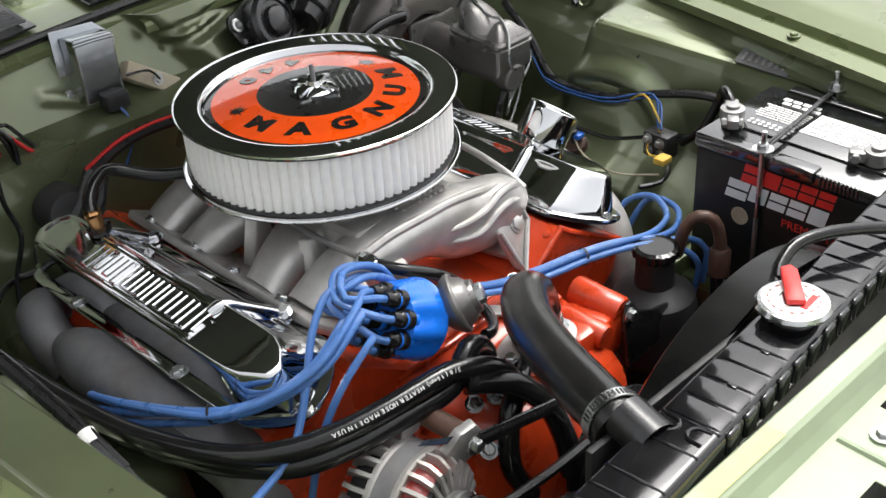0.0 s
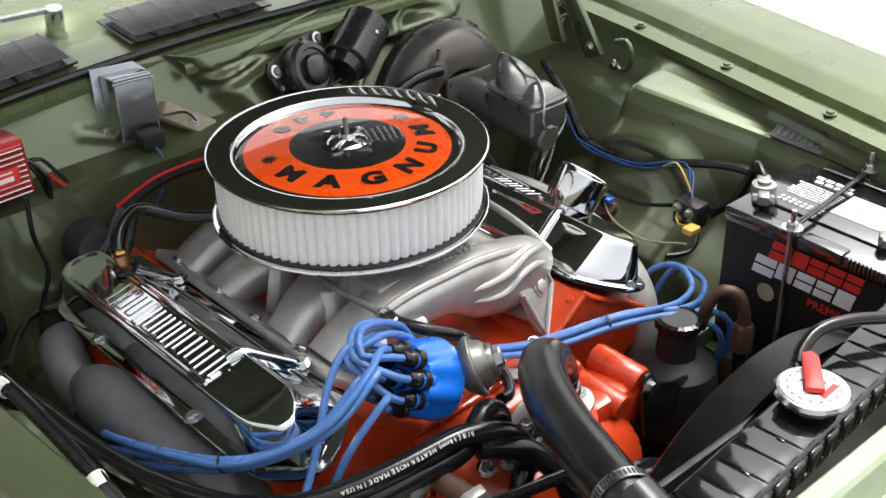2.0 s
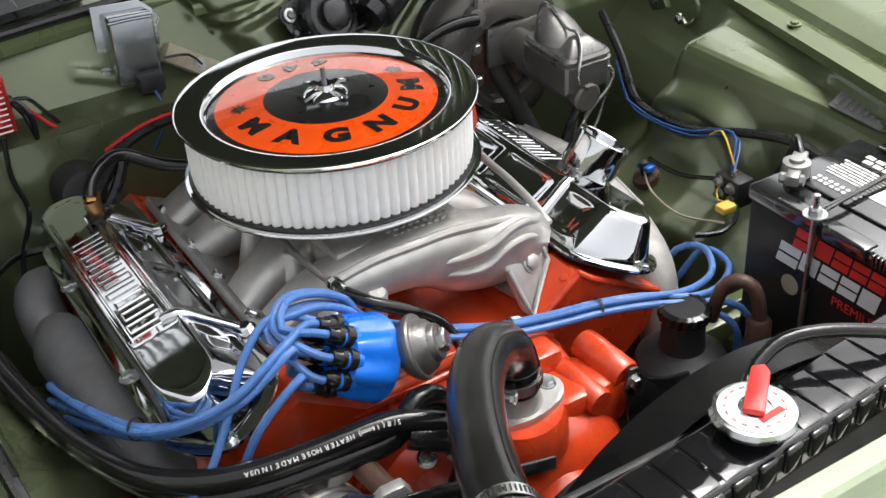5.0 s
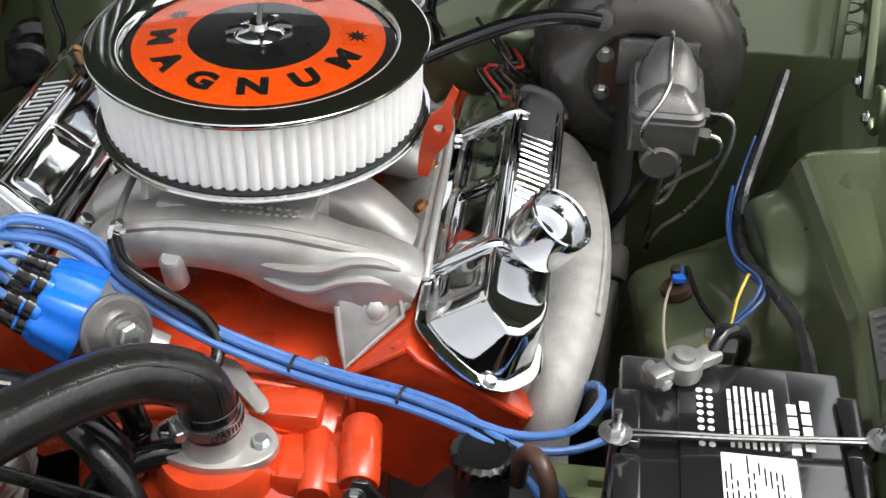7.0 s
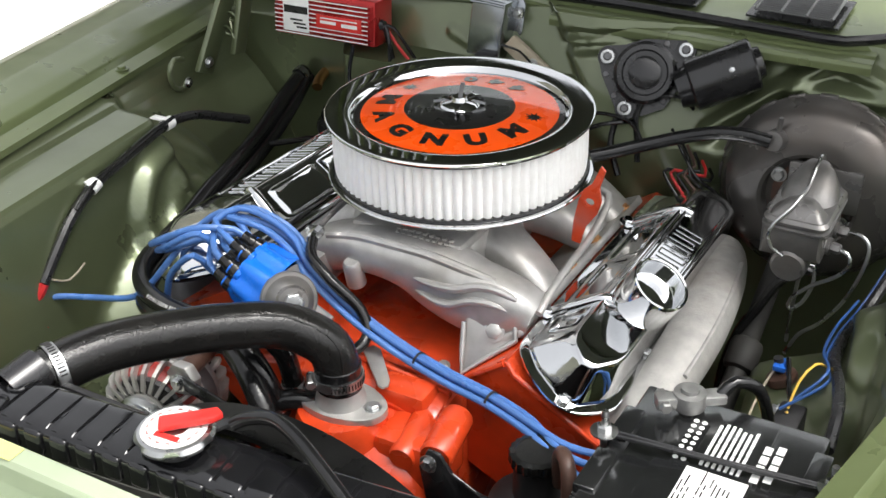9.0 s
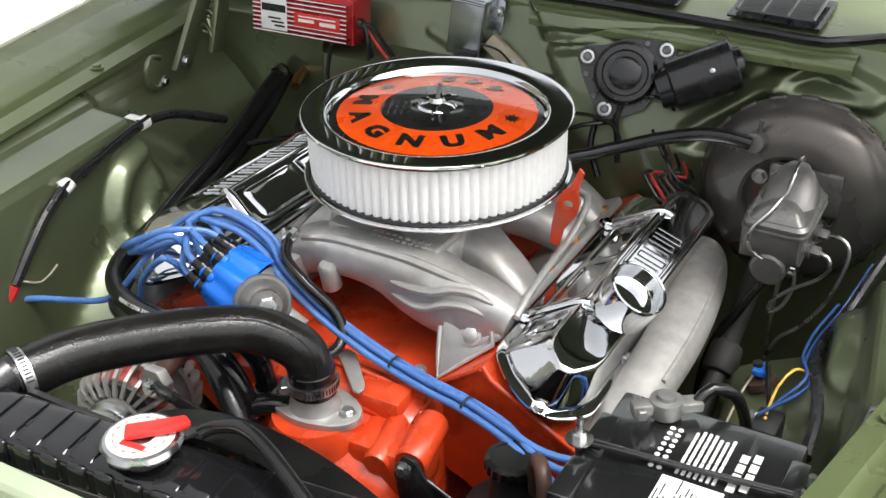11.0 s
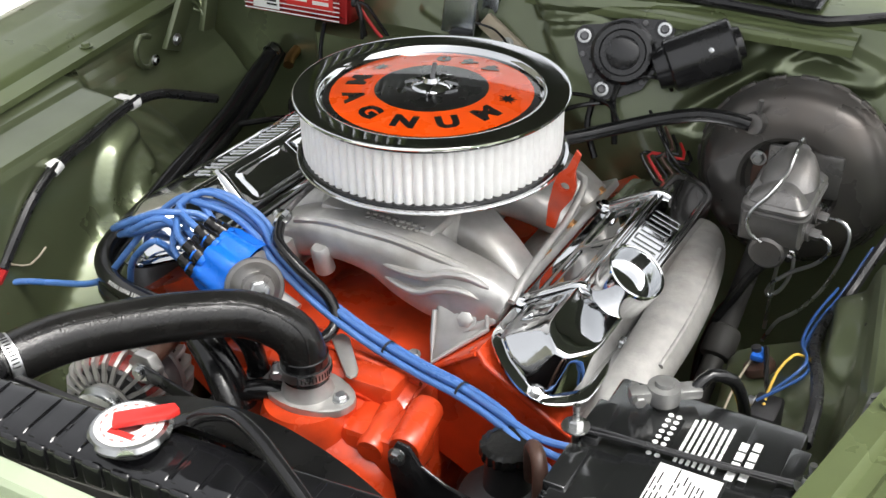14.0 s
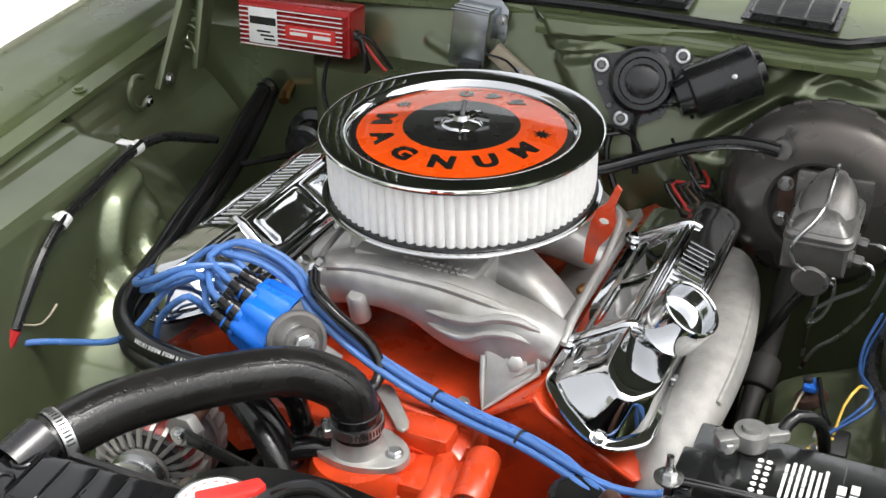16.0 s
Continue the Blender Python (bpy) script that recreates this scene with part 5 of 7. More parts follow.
for k in range(5):
    a = 2 * math.pi * k / 5 + 0.5
    m = Matrix.Translation((0.08, -0.515, 0.64)) @ Matrix.Rotation(a, 4, "Y") @ Matrix.Rotation(radians(28), 4, "X")
    part("blade", box((-0.045, -0.001, 0.07), (0.045, 0.001, 0.225), 0.0, m=m), BLACK_MATT, fan_ob)
pulley = thing("pulley", (0.06, -0.45, 0.63), "black belt pulley in front of the pump", "pulley")
part("wheel", lathe([(0, 0), (0.085, 0), (0.085, 0.006), (0.076, 0.012), (0.085, 0.018), (0.085, 0.024), (0.05, 0.028), (0, 0.028)], (0.06, -0.425, 0.625), (0, -1, 0), 48), BLACK, pulley)

hose = thing("radiator_hose", (-0.08, -0.45, 0.80), "thick black rubber upper radiator hose with worm clamps", "hose")
HOSE_RUN = [(0.024, -0.340, 0.782), (0.023, -0.340, 0.812), (0.010, -0.345, 0.842), (-0.026, -0.368, 0.867), (-0.066, -0.412, 0.880), (-0.102, -0.470, 0.893), (-0.132, -0.532, 0.904), (-0.150, -0.584, 0.9055), (-0.154, -0.598, 0.9035)]
part("hose", tube(HOSE_RUN, 0.0268, 28, 0.008), HOSE, hose)
seam_run = []
run = spline(HOSE_RUN, 0.008)
for k in range(3, len(run) - 4):
    t = (run[k + 1] - run[k - 1]).normalized()
    n = Vector((0.35, -0.45, 0.80))
    n = (n - t * n.dot(t)).normalized()
    seam_run.append(run[k] + n * (0.0262 + 0.0004 * math.sin(k * 1.7)))
part("mould_seam", tube(seam_run, 0.0014, 8, smooth_line=False), HOSE, hose, "raised moulding line")


part("end_cuff", lathe([(0.0270, -0.014), (0.0279, -0.013), (0.0279, 0.013), (0.0270, 0.014)], (0.0236, -0.340, 0.800), (-0.02, 0, 1), 32), RUBBER, hose, "rolled rubber hose end")


def clamp(at, axis, r):
    c = thing("hose_clamp", at, "stainless worm drive hose clamp", "hose clamp", "hose clamps")
    part("band", lathe([(r, -0.006), (r + 0.0015, -0.006), (r + 0.0015, 0.006), (r, 0.006)], at, axis, 40), STEEL, c)
    m = Matrix.Translation(at) @ frame_of(axis)
    p = m @ Vector((0.6 * (r + 0.005), -0.8 * (r + 0.005), 0))
    part("screw", join(lathe([(0, -0.010), (0.0048, -0.010), (0.0048, 0.008), (0, 0.008)], p, m.to_3x3() @ Vector((0.8, 0.6, 0)), 14), hexbolt(p + m.to_3x3() @ Vector((0.8, 0.6, 0)) * 0.008, m.to_3x3() @ Vector((0.8, 0.6, 0)), 0.0065, 0.006)), STEEL, c)
    bms = [box((-0.0008, r + 0.0012, -0.0035), (0.0008, r + 0.0022, 0.0035), m=m @ Matrix.Rotation(radians(8 * k), 4, "Z")) for k in range(-9, 10)]
    for b in bms:
        part("slot", b, BLACK_MATT, c)


clamp((-0.1505, -0.588, 0.9048), (-0.35, -0.92, 0.0), 0.0281)
clamp((0.024, -0.340, 0.795), (-0.02, 0, 1), 0.0281)

overflow = thing("overflow_hose", (0.2, -0.62, 0.93), "thin black rubber overflow hose from the filler neck", "hose")
part("hose", tube([(0.094, -0.600, 0.934), (0.105, -0.594, 0.940), (0.135, -0.592, 0.950), (0.170, -0.604, 0.952), (0.215, -0.625, 0.945), (0.265, -0.648, 0.932), (0.32, -0.672, 0.925), (0.40, -0.69, 0.921)], 0.0068, 12), RUBBER, overflow)

# ---- heater hoses ----
def heater(dx, dz, end):
    h = thing("heater_hose", (-0.38, -0.1, 0.80), "black ribbed rubber heater hose sweeping to the firewall", "hose", "heater hoses")
    pts = [(-0.495 + dx * 0.6, 0.325, 0.848 + dz * 0.4), (-0.488 + dx, 0.250, 0.828 + dz), (-0.465 + dx, 0.150, 0.808 + dz), (-0.438 + dx, 0.045, 0.803 + dz), (-0.426 + dx, -0.025, 0.796 + dz), (-0.413 + dx, -0.085, 0.789 + dz), (-0.397 + dx, -0.145, 0.788 + dz), (-0.372 + dx, -0.222, 0.795 + dz), (-0.345 + dx * 0.7, -0.268, 0.799 + dz), (-0.305, -0.303 - dx * 0.4, 0.803 + dz), (-0.255, -0.328 - dx * 0.4, 0.811 + dz), (-0.200, -0.342 - dx * 0.3, 0.818 + dz), (-0.13, -0.352, 0.822 + dz), *end]
    part("hose", tube(pts, 0.0128, 18, 0.012), RUBBER, h)
    a, b = Vector(pts[-1]), Vector(pts[-2])
    part("end_cuff", lathe([(0.0128, 0.002), (0.0140, 0.003), (0.0140, 0.020), (0.0128, 0.021)], a, b - a, 24), RUBBER, h, "rolled hose end")
    part("end_clamp", lathe([(0.0142, 0.008), (0.0150, 0.008), (0.0150, 0.016), (0.0142, 0.016)], a, b - a, 24), STEEL, h, "steel hose clamp")
    return pts


pa = heater(0.0, -0.004, [(-0.085, -0.365, 0.806), (-0.055, -0.372, 0.775), (-0.045, -0.368, 0.735)])
heater(0.010, -0.024, [(-0.095, -0.345, 0.825), (-0.06, -0.335, 0.80), (-0.05, -0.33, 0.74)])
bp = thing("bypass_hose", (-0.03, -0.40, 0.72), "short black rubber bypass hose at the pump", "hose")
part("hose", tube([(0.005, -0.345, 0.752), (-0.035, -0.365, 0.757), (-0.075, -0.385, 0.735), (-0.085, -0.395, 0.68), (-0.06, -0.40, 0.62)], 0.013, 14), RUBBER, bp)
bq = thing("bypass_hose", (-0.06, -0.42, 0.72), "short black rubber bypass hose at the pump", "hose")
part("hose", tube([(-0.115, -0.36, 0.80), (-0.07, -0.385, 0.785), (-0.035, -0.405, 0.745), (-0.02, -0.42, 0.69), (-0.015, -0.425, 0.64)], 0.014, 14), RUBBER, bq)
# printed words on the hose that faces the camera


def hose_words(words, start_x, size):
    """Words printed along the hose, read from the engine's side; one mesh a word, laid from the last word to the first."""
    i = min(range(len(line)), key=lambda k: abs(line[k].x - start_x) + (1 if line[k].y > -0.2 else 0))
    out = []
    for word in reversed(words.split()):
        bms = []
        for ch in reversed(word):
            p = line[i]
            t = (line[i + 1] - line[i - 1]).normalized()
            n = Vector((-0.35, -0.65, 0.67))
            n = (n - t * n.dot(t)).normalized()
            bms.append(text_mesh(ch, size, axes(p + n * 0.0130, -t, -n.cross(t)), 0.0002))
            step = size * (0.45 if ch in "I/()" else 0.68)
            k = i
            while (line[k] - line[i]).length < step and k < len(line) - 3:
                k += 1
            i = k
        out.append(join(*bms))
        i = min(i + 2, len(line) - 3)
    return out


line = spline(pa, 0.0012)
hw = bpy.data.objects["heater_hose"]
for bm in hose_words("5/8 (16mm) HEATER HOSE MADE IN USA", -0.270, 0.0070):
    part("printed_word", bm, WHITE, hw, "small white printed word", smooth=0)

# ---- alternator ----
RED_DARK = material("winding_varnish", (0.25, 0.025, 0.02), 0.35, 0.0, 0.25, 200, (0.05, 0.01, 0.01), 0.5, 60, 0.4, 400)
alt = thing("alternator", (-0.215, -0.385, 0.70), "bare aluminium finned alternator on an orange bracket", "alternator")
A0, A_AX = Vector((-0.222, -0.376, 0.709)), Vector((0.22, -0.97, 0.05)).normalized()
AM = Matrix.Translation(A0) @ frame_of(A_AX)
part("core", lathe([(0, -0.058), (0.030, -0.058), (0.048, -0.050), (0.056, -0.030), (0.058, 0.030), (0.048, 0.046), (0.0, 0.046)], A0, A_AX, 40), BLACK_MATT, alt, "dark inside of the housing")
part("stator", lathe([(0.058, -0.011), (0.0665, -0.011), (0.0665, 0.011), (0.058, 0.011)], A0, A_AX, 56), IRON_DARK, alt, "dark laminated stator ring")
for h in (0.0115, -0.0195):
    part("housing_ring", lathe([(0.060, h), (0.0672, h), (0.0680, h + 0.002), (0.0680, h + 0.006), (0.0660, h + 0.008), (0.058, h + 0.008)], A0, A_AX, 56), ALU, alt)
for k in range(24):
    turn = AM @ Matrix.Rotation(2 * math.pi * k / 24, 4, "Z")
    front_bar = [(0.058, 0.016), (0.0675, 0.016), (0.0668, 0.034), (0.058, 0.047), (0.036, 0.053), (0.030, 0.050), (0.050, 0.040)]
    rear_bar = [(0.058, -0.016), (0.0685, -0.016), (0.0690, -0.034), (0.062, -0.050), (0.044, -0.060), (0.040, -0.054), (0.054, -0.040)]
    for name, outline in (("front_bar", front_bar), ("rear_bar", rear_bar)):
        part(name, loft([[turn @ Vector((r, -0.0023, h)) for r, h in outline], [turn @ Vector((r, 0.0023, h)) for r, h in outline]]), ALU, alt)
part("winding", lathe([(0.0585, 0.014), (0.0592, 0.022), (0.0585, 0.032), (0.052, 0.042)], A0, A_AX, 48, wave=lambda a, i: 0.0012 * math.cos(36 * a)), RED_DARK, alt, "dark red varnished windings")
part("hub", lathe([(0, 0.045), (0.030, 0.048), (0.032, 0.053), (0.020, 0.058), (0, 0.058)], A0, A_AX, 32), ALU, alt)
part("wheel", lathe([(0, 0.06), (0.034, 0.06), (0.034, 0.064), (0.027, 0.070), (0.034, 0.076), (0.034, 0.08), (0, 0.082)], A0, A_AX, 32), STEEL, alt)
part("front_ear", prism([(-0.176, -0.404, 0.742), (-0.148, -0.408, 0.752), (-0.140, -0.410, 0.775), (-0.150, -0.410, 0.792), (-0.172, -0.408, 0.790), (-0.190, -0.402, 0.768)], (0.003, 0.014, 0.0), 0.002), ALU, alt)
part("rear_ear", prism([(-0.205, -0.350, 0.765), (-0.180, -0.352, 0.770), (-0.165, -0.352, 0.790), (-0.178, -0.350, 0.798), (-0.200, -0.348, 0.785)], (0.003, 0.012, 0.0), 0.002), ALU, alt)
part("name_tag", prism([(-0.205, -0.378, 0.7795), (-0.196, -0.380, 0.7835), (-0.178, -0.404, 0.7905), (-0.188, -0.404, 0.7870)], (-0.0005, 0, 0.001)), ZINC, alt, "small bright metal tag")
part("bushing", lathe([(0, -0.004), (0.0125, -0.004), (0.0125, 0.050), (0, 0.050)], (-0.160, -0.396, 0.778), (-0.10, 1, 0.04), 20), RUST, alt, "rusty brown spacer tube")
part("bolt", hexbolt((-0.158, -0.414, 0.772), (0.1, -1, 0.05), 0.008, 0.008, 0.012), STEEL, alt)
part("bracket", prism([(-0.150, -0.416, 0.764), (-0.150, -0.416, 0.784), (0.02, -0.420, 0.745), (0.02, -0.420, 0.728)], (0, 0.004, 0), 0.001), BLACK, alt, "black adjusting bracket")
belt = thing("drive_belt", (-0.06, -0.43, 0.65), "black rubber drive belt", "belt")
part("belt", tube([(-0.22, -0.478, 0.752), (-0.10, -0.47, 0.73), (0.02, -0.45, 0.705)], 0.006, 6), RUBBER, belt)
part("belt", tube([(-0.20, -0.478, 0.685), (-0.06, -0.46, 0.655), (0.0, -0.45, 0.58)], 0.006, 6), RUBBER, belt)

# ---- power steering pump ----
ps = thing("steering_pump", (0.27, -0.32, 0.70), "black power steering pump with ribbed filler cap", "pump")
part("reservoir", lathe([(0, -0.16), (0.05, -0.16), (0.058, -0.13), (0.058, -0.075), (0.054, -0.060), (0.042, -0.050), (0.027, -0.044), (0.025, 0.0), (0, 0.0)], (0.272, -0.325, 0.758), (0, 0, 1), 32), BLACK_MATT, ps)
part("filler_cap", lathe([(0, 0), (0.030, 0), (0.031, 0.004), (0.030, 0.012), (0.024, 0.014), (0.023, 0.0125), (0, 0.012)], (0.272, -0.325, 0.757), (0, 0, 1), 64, wave=lambda a, i: 0.0012 * math.cos(20 * a) if i in (1, 2, 3) else 0), CAP_BLACK, ps)
part("bracket", prism([(0.148, -0.372, 0.735), (0.158, -0.368, 0.758), (0.172, -0.366, 0.755), (0.185, -0.365, 0.73), (0.215, -0.365, 0.715), (0.25, -0.365, 0.71), (0.25, -0.365, 0.66), (0.16, -0.372, 0.66)], (0, 0.005, 0), 0.0015), BLACK, ps, "black steel mounting bracket")
part("bolt", hexbolt((0.161, -0.371, 0.742), (0, -1, 0.1), 0.008, 0.007, 0.011), STEEL, ps)
rod = thing("steering_hose", (0.325, -0.37, 0.70), "rusty brown metal hose fitting bent like a hook", "pipe")
part("pipe", tube([(0.305, -0.335, 0.745), (0.308, -0.345, 0.79), (0.318, -0.357, 0.806), (0.330, -0.372, 0.800), (0.335, -0.380, 0.775), (0.335, -0.382, 0.745)], 0.0085, 12), RUST, rod)
part("ferrule", lathe([(0, 0), (0.0145, 0), (0.0145, 0.035), (0.011, 0.04), (0, 0.04)], (0.335, -0.382, 0.720), (0, 0, 1), 20), RUST, rod)
part("hose", tube([(0.335, -0.382, 0.722), (0.336, -0.385, 0.66), (0.33, -0.38, 0.55)], 0.012, 12), RUBBER, rod)

# ---- battery ----
batt = thing("battery", (0.476, -0.43, 0.665), "black car battery with white labels and coloured side print", "battery")
part("case", box((0.386, -0.562, 0.665), (0.566, -0.300, 0.862), 0.006), PLASTIC_SIDE, batt)
part("cover", join(box((0.384, -0.564, 0.8622), (0.568, -0.298, 0.882), 0.004), box((0.43, -0.556, 0.882), (0.522, -0.306, 0.8855), 0.0015)), PLASTIC, batt)
for y in (-0.446, -0.374):
    part("handle_lug", box((0.378, y - 0.030, 0.868), (0.400, y + 0.030, 0.886), 0.003), PLASTIC, batt)
for k in range(10):
    part("grip_rib", box((0.3815, -0.485 - 0.0055 * k, 0.866), (0.388, -0.482 - 0.0055 * k, 0.882), 0.0008), PLASTIC, batt)
part("side_recess", box((0.560, -0.47, 0.8825), (0.578, -0.33, 0.8865), 0.002), PLASTIC, batt)
part("label", box((0.462, -0.548, 0.8855), (0.520, -0.405, 0.8862)), WHITE, batt, "white printed label")
part("label", box((0.445, -0.405, 0.8855), (0.462, -0.340, 0.8861)), PLASTIC, batt)
line_rng = random.Random(7)
for k in range(7):
    y = -0.398
    while y < -0.334:
        w = line_rng.uniform(0.010, 0.026)
        part("text_line", box((0.4705 + 0.0058 * k, y, 0.8855), (0.4735 + 0.0058 * k, min(y + w, -0.330), 0.8862)), WHITE, batt)
        y += w + 0.0016
dots = [lathe([(0, 0.0008), (0.0028, 0.0008), (0.0028, 0)], (0.448 + 0.008 * (k % 2), -0.398 + 0.0085 * (k // 2), 0.8855), (0, 0, 1), 10) for k in range(16)]
for b in dots:
    part("dot", b, WHITE, batt)
for y0, x0 in ((-0.400, 0.518), (-0.395, 0.529)):
    for k in range(4):
        part("brand_shape", box((x0, y0 + 0.0145 * k, 0.8855), (x0 + 0.0075, y0 + 0.0145 * k + 0.0115, 0.8863)), WHITE, batt)
black_rows = []
for k in range(12):
    y = -0.545 + 0.006 * (k % 3)
    while y < -0.425:
        w = line_rng.uniform(0.006, 0.020)
        if line_rng.random() < 0.8:
            black_rows.append(box((0.464 + 0.0043 * k, y, 0.8861), (0.4653 + 0.0043 * k, y + w, 0.8866)))
        y += w + 0.003
for b in black_rows:
    part("print_line", b, PLASTIC, batt)


def slant_block(x, y0, z0, w, h, kind, mat, label):
    """A plain slanted brand block on the battery's side: a full bar or two half bars."""
    lean = 0.22 * h
    for lo, hi in (((0.0, 0.44), (0.56, 1.0)) if kind else ((0.0, 1.0),)):
        part("brand_shape", prism([(x, y0 - lean * lo, z0 + h * lo), (x, y0 - w - lean * lo, z0 + h * lo), (x, y0 - w - lean * hi, z0 + h * hi), (x, y0 - lean * hi, z0 + h * hi)], (-0.0006, 0, 0)), mat, batt, label)


PALE_PRINT = material("pale_print", (0.70, 0.74, 0.77), 0.35, 0.0, 0.05, 60, None, bump=0.03)
for k in range(5):
    slant_block(0.3858, -0.372 - 0.0255 * k - (0.006 if k else 0.0), 0.838 - (0.003 if k == 0 else 0.0), 0.0225 + (0.006 if k == 0 else 0.0), 0.023 + (0.004 if k == 0 else 0.0), k in (0, 2, 3, 4), RED, "red slanted brand block")
    slant_block(0.3858, -0.350 - 0.0285 * k - (0.006 if k else 0.0), 0.810 - (0.004 if k == 0 else 0.0), 0.0250 + (0.006 if k == 0 else 0.0), 0.024 + (0.004 if k == 0 else 0.0), k in (0, 2, 3), PALE_PRINT, "pale slanted brand block")
part("side_word", text_mesh("PREMIUM", 0.0165, axes((0.3854, -0.470, 0.7955), (0, -1, 0), (0, -0.12, 1)), 0.0003, 1.0), RED, batt, "small red word", smooth=0)
part("sticker", lathe([(0, 0.0008), (0.013, 0.0008), (0.013, 0)], (0.3862, -0.375, 0.782), (-1, 0, 0), 16), CERAMIC, batt, "worn round sticker")


def post(x, y, turn, lead):
    t = thing("battery_terminal", (x, y, 0.884), "grey lead battery terminal clamp", "battery terminal", "battery terminals")
    m = Matrix.Translation((x, y, 0.884)) @ Matrix.Rotation(turn, 4, "Z")
    part("post", lathe([(0, 0), (0.0095, 0), (0.0085, 0.026), (0, 0.027)], (x, y, 0.884), (0, 0, 1), 20), LEAD, t)
    ring = lathe([(0.0095, 0.004), (0.016, 0.004), (0.017, 0.008), (0.016, 0.021), (0.0092, 0.022)], (x, y, 0.884), (0, 0, 1), 24)
    part("clamp", join(ring, box((0.010, -0.008, 0.005), (0.034, 0.008, 0.019), 0.003, m=m), box((-0.036, -0.009, 0.007), (-0.010, 0.009, 0.018), 0.003, m=m)), LEAD, t)
    part("bolt", join(hexbolt(m @ Vector((0.026, -0.008, 0.012)), m.to_3x3() @ Vector((0, -1, 0)), 0.0065, 0.007), hexbolt(m @ Vector((0.026, 0.008, 0.012)), m.to_3x3() @ Vector((0, 1, 0)), 0.0065, 0.006)), LEAD, t)
    part("cable", tube([m @ Vector((-0.03, 0, 0.0125)), *lead], 0.0065, 12), RUBBER, t)


post(0.434, -0.322, radians(215), [(0.468, -0.288, 0.906), (0.486, -0.272, 0.895), (0.494, -0.258, 0.865), (0.497, -0.235, 0.82), (0.500, -0.20, 0.785)])
post(0.446, -0.522, radians(120), [(0.480, -0.558, 0.895), (0.496, -0.580, 0.880), (0.500, -0.588, 0.84), (0.50, -0.59, 0.78)])
hold = thing("battery_hold_down", (0.48, -0.395, 0.70), "thin steel battery hold-down bar with two threaded rods", "bracket")
part("bar", join(tube([(0.386, -0.405, 0.893), (0.42, -0.402, 0.894), (0.47, -0.397, 0.893), (0.53, -0.391, 0.893), (0.582, -0.386, 0.893)], 0.0022, 8), tube([(0.386, -0.399, 0.893), (0.42, -0.398, 0.894), (0.47, -0.394, 0.893), (0.53, -0.388, 0.893), (0.582, -0.382, 0.893)], 0.0022, 8)), BLACK, hold)
for x, y in ((0.379, -0.404), (0.588, -0.384)):
    part("rod", lathe([(0, -0.23), (0.0035, -0.23), (0.0035, 0.024), (0, 0.024)], (x, y, 0.895), (0, 0, 1), 12), STEEL, hold)
    part("nut", hexbolt((x, y, 0.894), (0, 0, 1), 0.0075, 0.009, 0.0135), STEEL, hold)
tray = thing("battery_tray", (0.476, -0.43, 0.65), "green painted steel battery tray", "tray")
part("tray", join(box((0.372, -0.585, 0.650), (0.59, -0.285, 0.664), 0.004), box((0.372, -0.285, 0.655), (0.59, -0.279, 0.70), 0.002), box((0.33, -0.30, 0.648), (0.44, -0.255, 0.690), 0.006)), GREEN, tray)


# ---- brake booster and master cylinder ----
boost = thing("brake_booster", (0.41, 0.29, 0.75), "large round grey steel brake booster with stained paint", "brake booster")
BA = Vector((0.03, -1.0, 0.04)).normalized()
B0 = Vector((0.403, 0.322, 0.841))
part("shell", lathe([(0, -0.01), (0.10, -0.01), (0.126, 0.006), (0.131, 0.022), (0.1345, 0.030), (0.1345, 0.036), (0.131, 0.040), (0.128, 0.052), (0.122, 0.066), (0.108, 0.078), (0.085, 0.085), (0.068, 0.087), (0.063, 0.084), (0.060, 0.070), (0.052, 0.068), (0, 0.068)], B0, BA, 96), BOOSTER, boost)
BM = Matrix.Translation(B0) @ frame_of(BA)
for k in range(20):
    a = 2 * math.pi * k / 20
    part("crimp", box((0.129, -0.012, 0.028), (0.1365, 0.012, 0.038), 0.002, m=BM @ Matrix.Rotation(a, 4, "Z")), BOOSTER, boost)
part("check_valve", join(lathe([(0, 0), (0.016, 0), (0.015, 0.012), (0.0135, 0.026), (0, 0.028)], (0.355, 0.252, 0.922), (-0.1, -1, 0.2), 24), tube([(0.355, 0.240, 0.925), (0.357, 0.238, 0.945), (0.358, 0.237, 0.958)], 0.0035, 8)), CASTING, boost)
for p in ((0.046, 0.020), (0.046, -0.030), (-0.044, 0.026), (-0.044, -0.026)):
    part("stud", hexbolt(BM @ Vector((p[0], p[1], 0.072)), BA, 0.008, 0.008, 0.011), STEEL, boost)

mc = thing("master_cylinder", (0.43, 0.13, 0.84), "grey cast iron brake master cylinder with stamped lid", "master cylinder")
part("reservoir", loft([[(0.428 + sx * wx, y, z) for sx, z in ((-1, z0), (1, z0), (1, z1), (-1, z1))] for y, wx, z0, z1 in ((0.062, 0.034, 0.858, 0.890), (0.066, 0.0375, 0.852, 0.892), (0.160, 0.038, 0.860, 0.898), (0.168, 0.035, 0.864, 0.897))]), CASTING, mc)
part("bore", lathe([(0, 0), (0.028, 0), (0.028, 0.10), (0.025, 0.13), (0.021, 0.165), (0.0, 0.168)], (0.425, 0.245, 0.863), (0.02, -1, -0.12), 28), CASTING, mc)
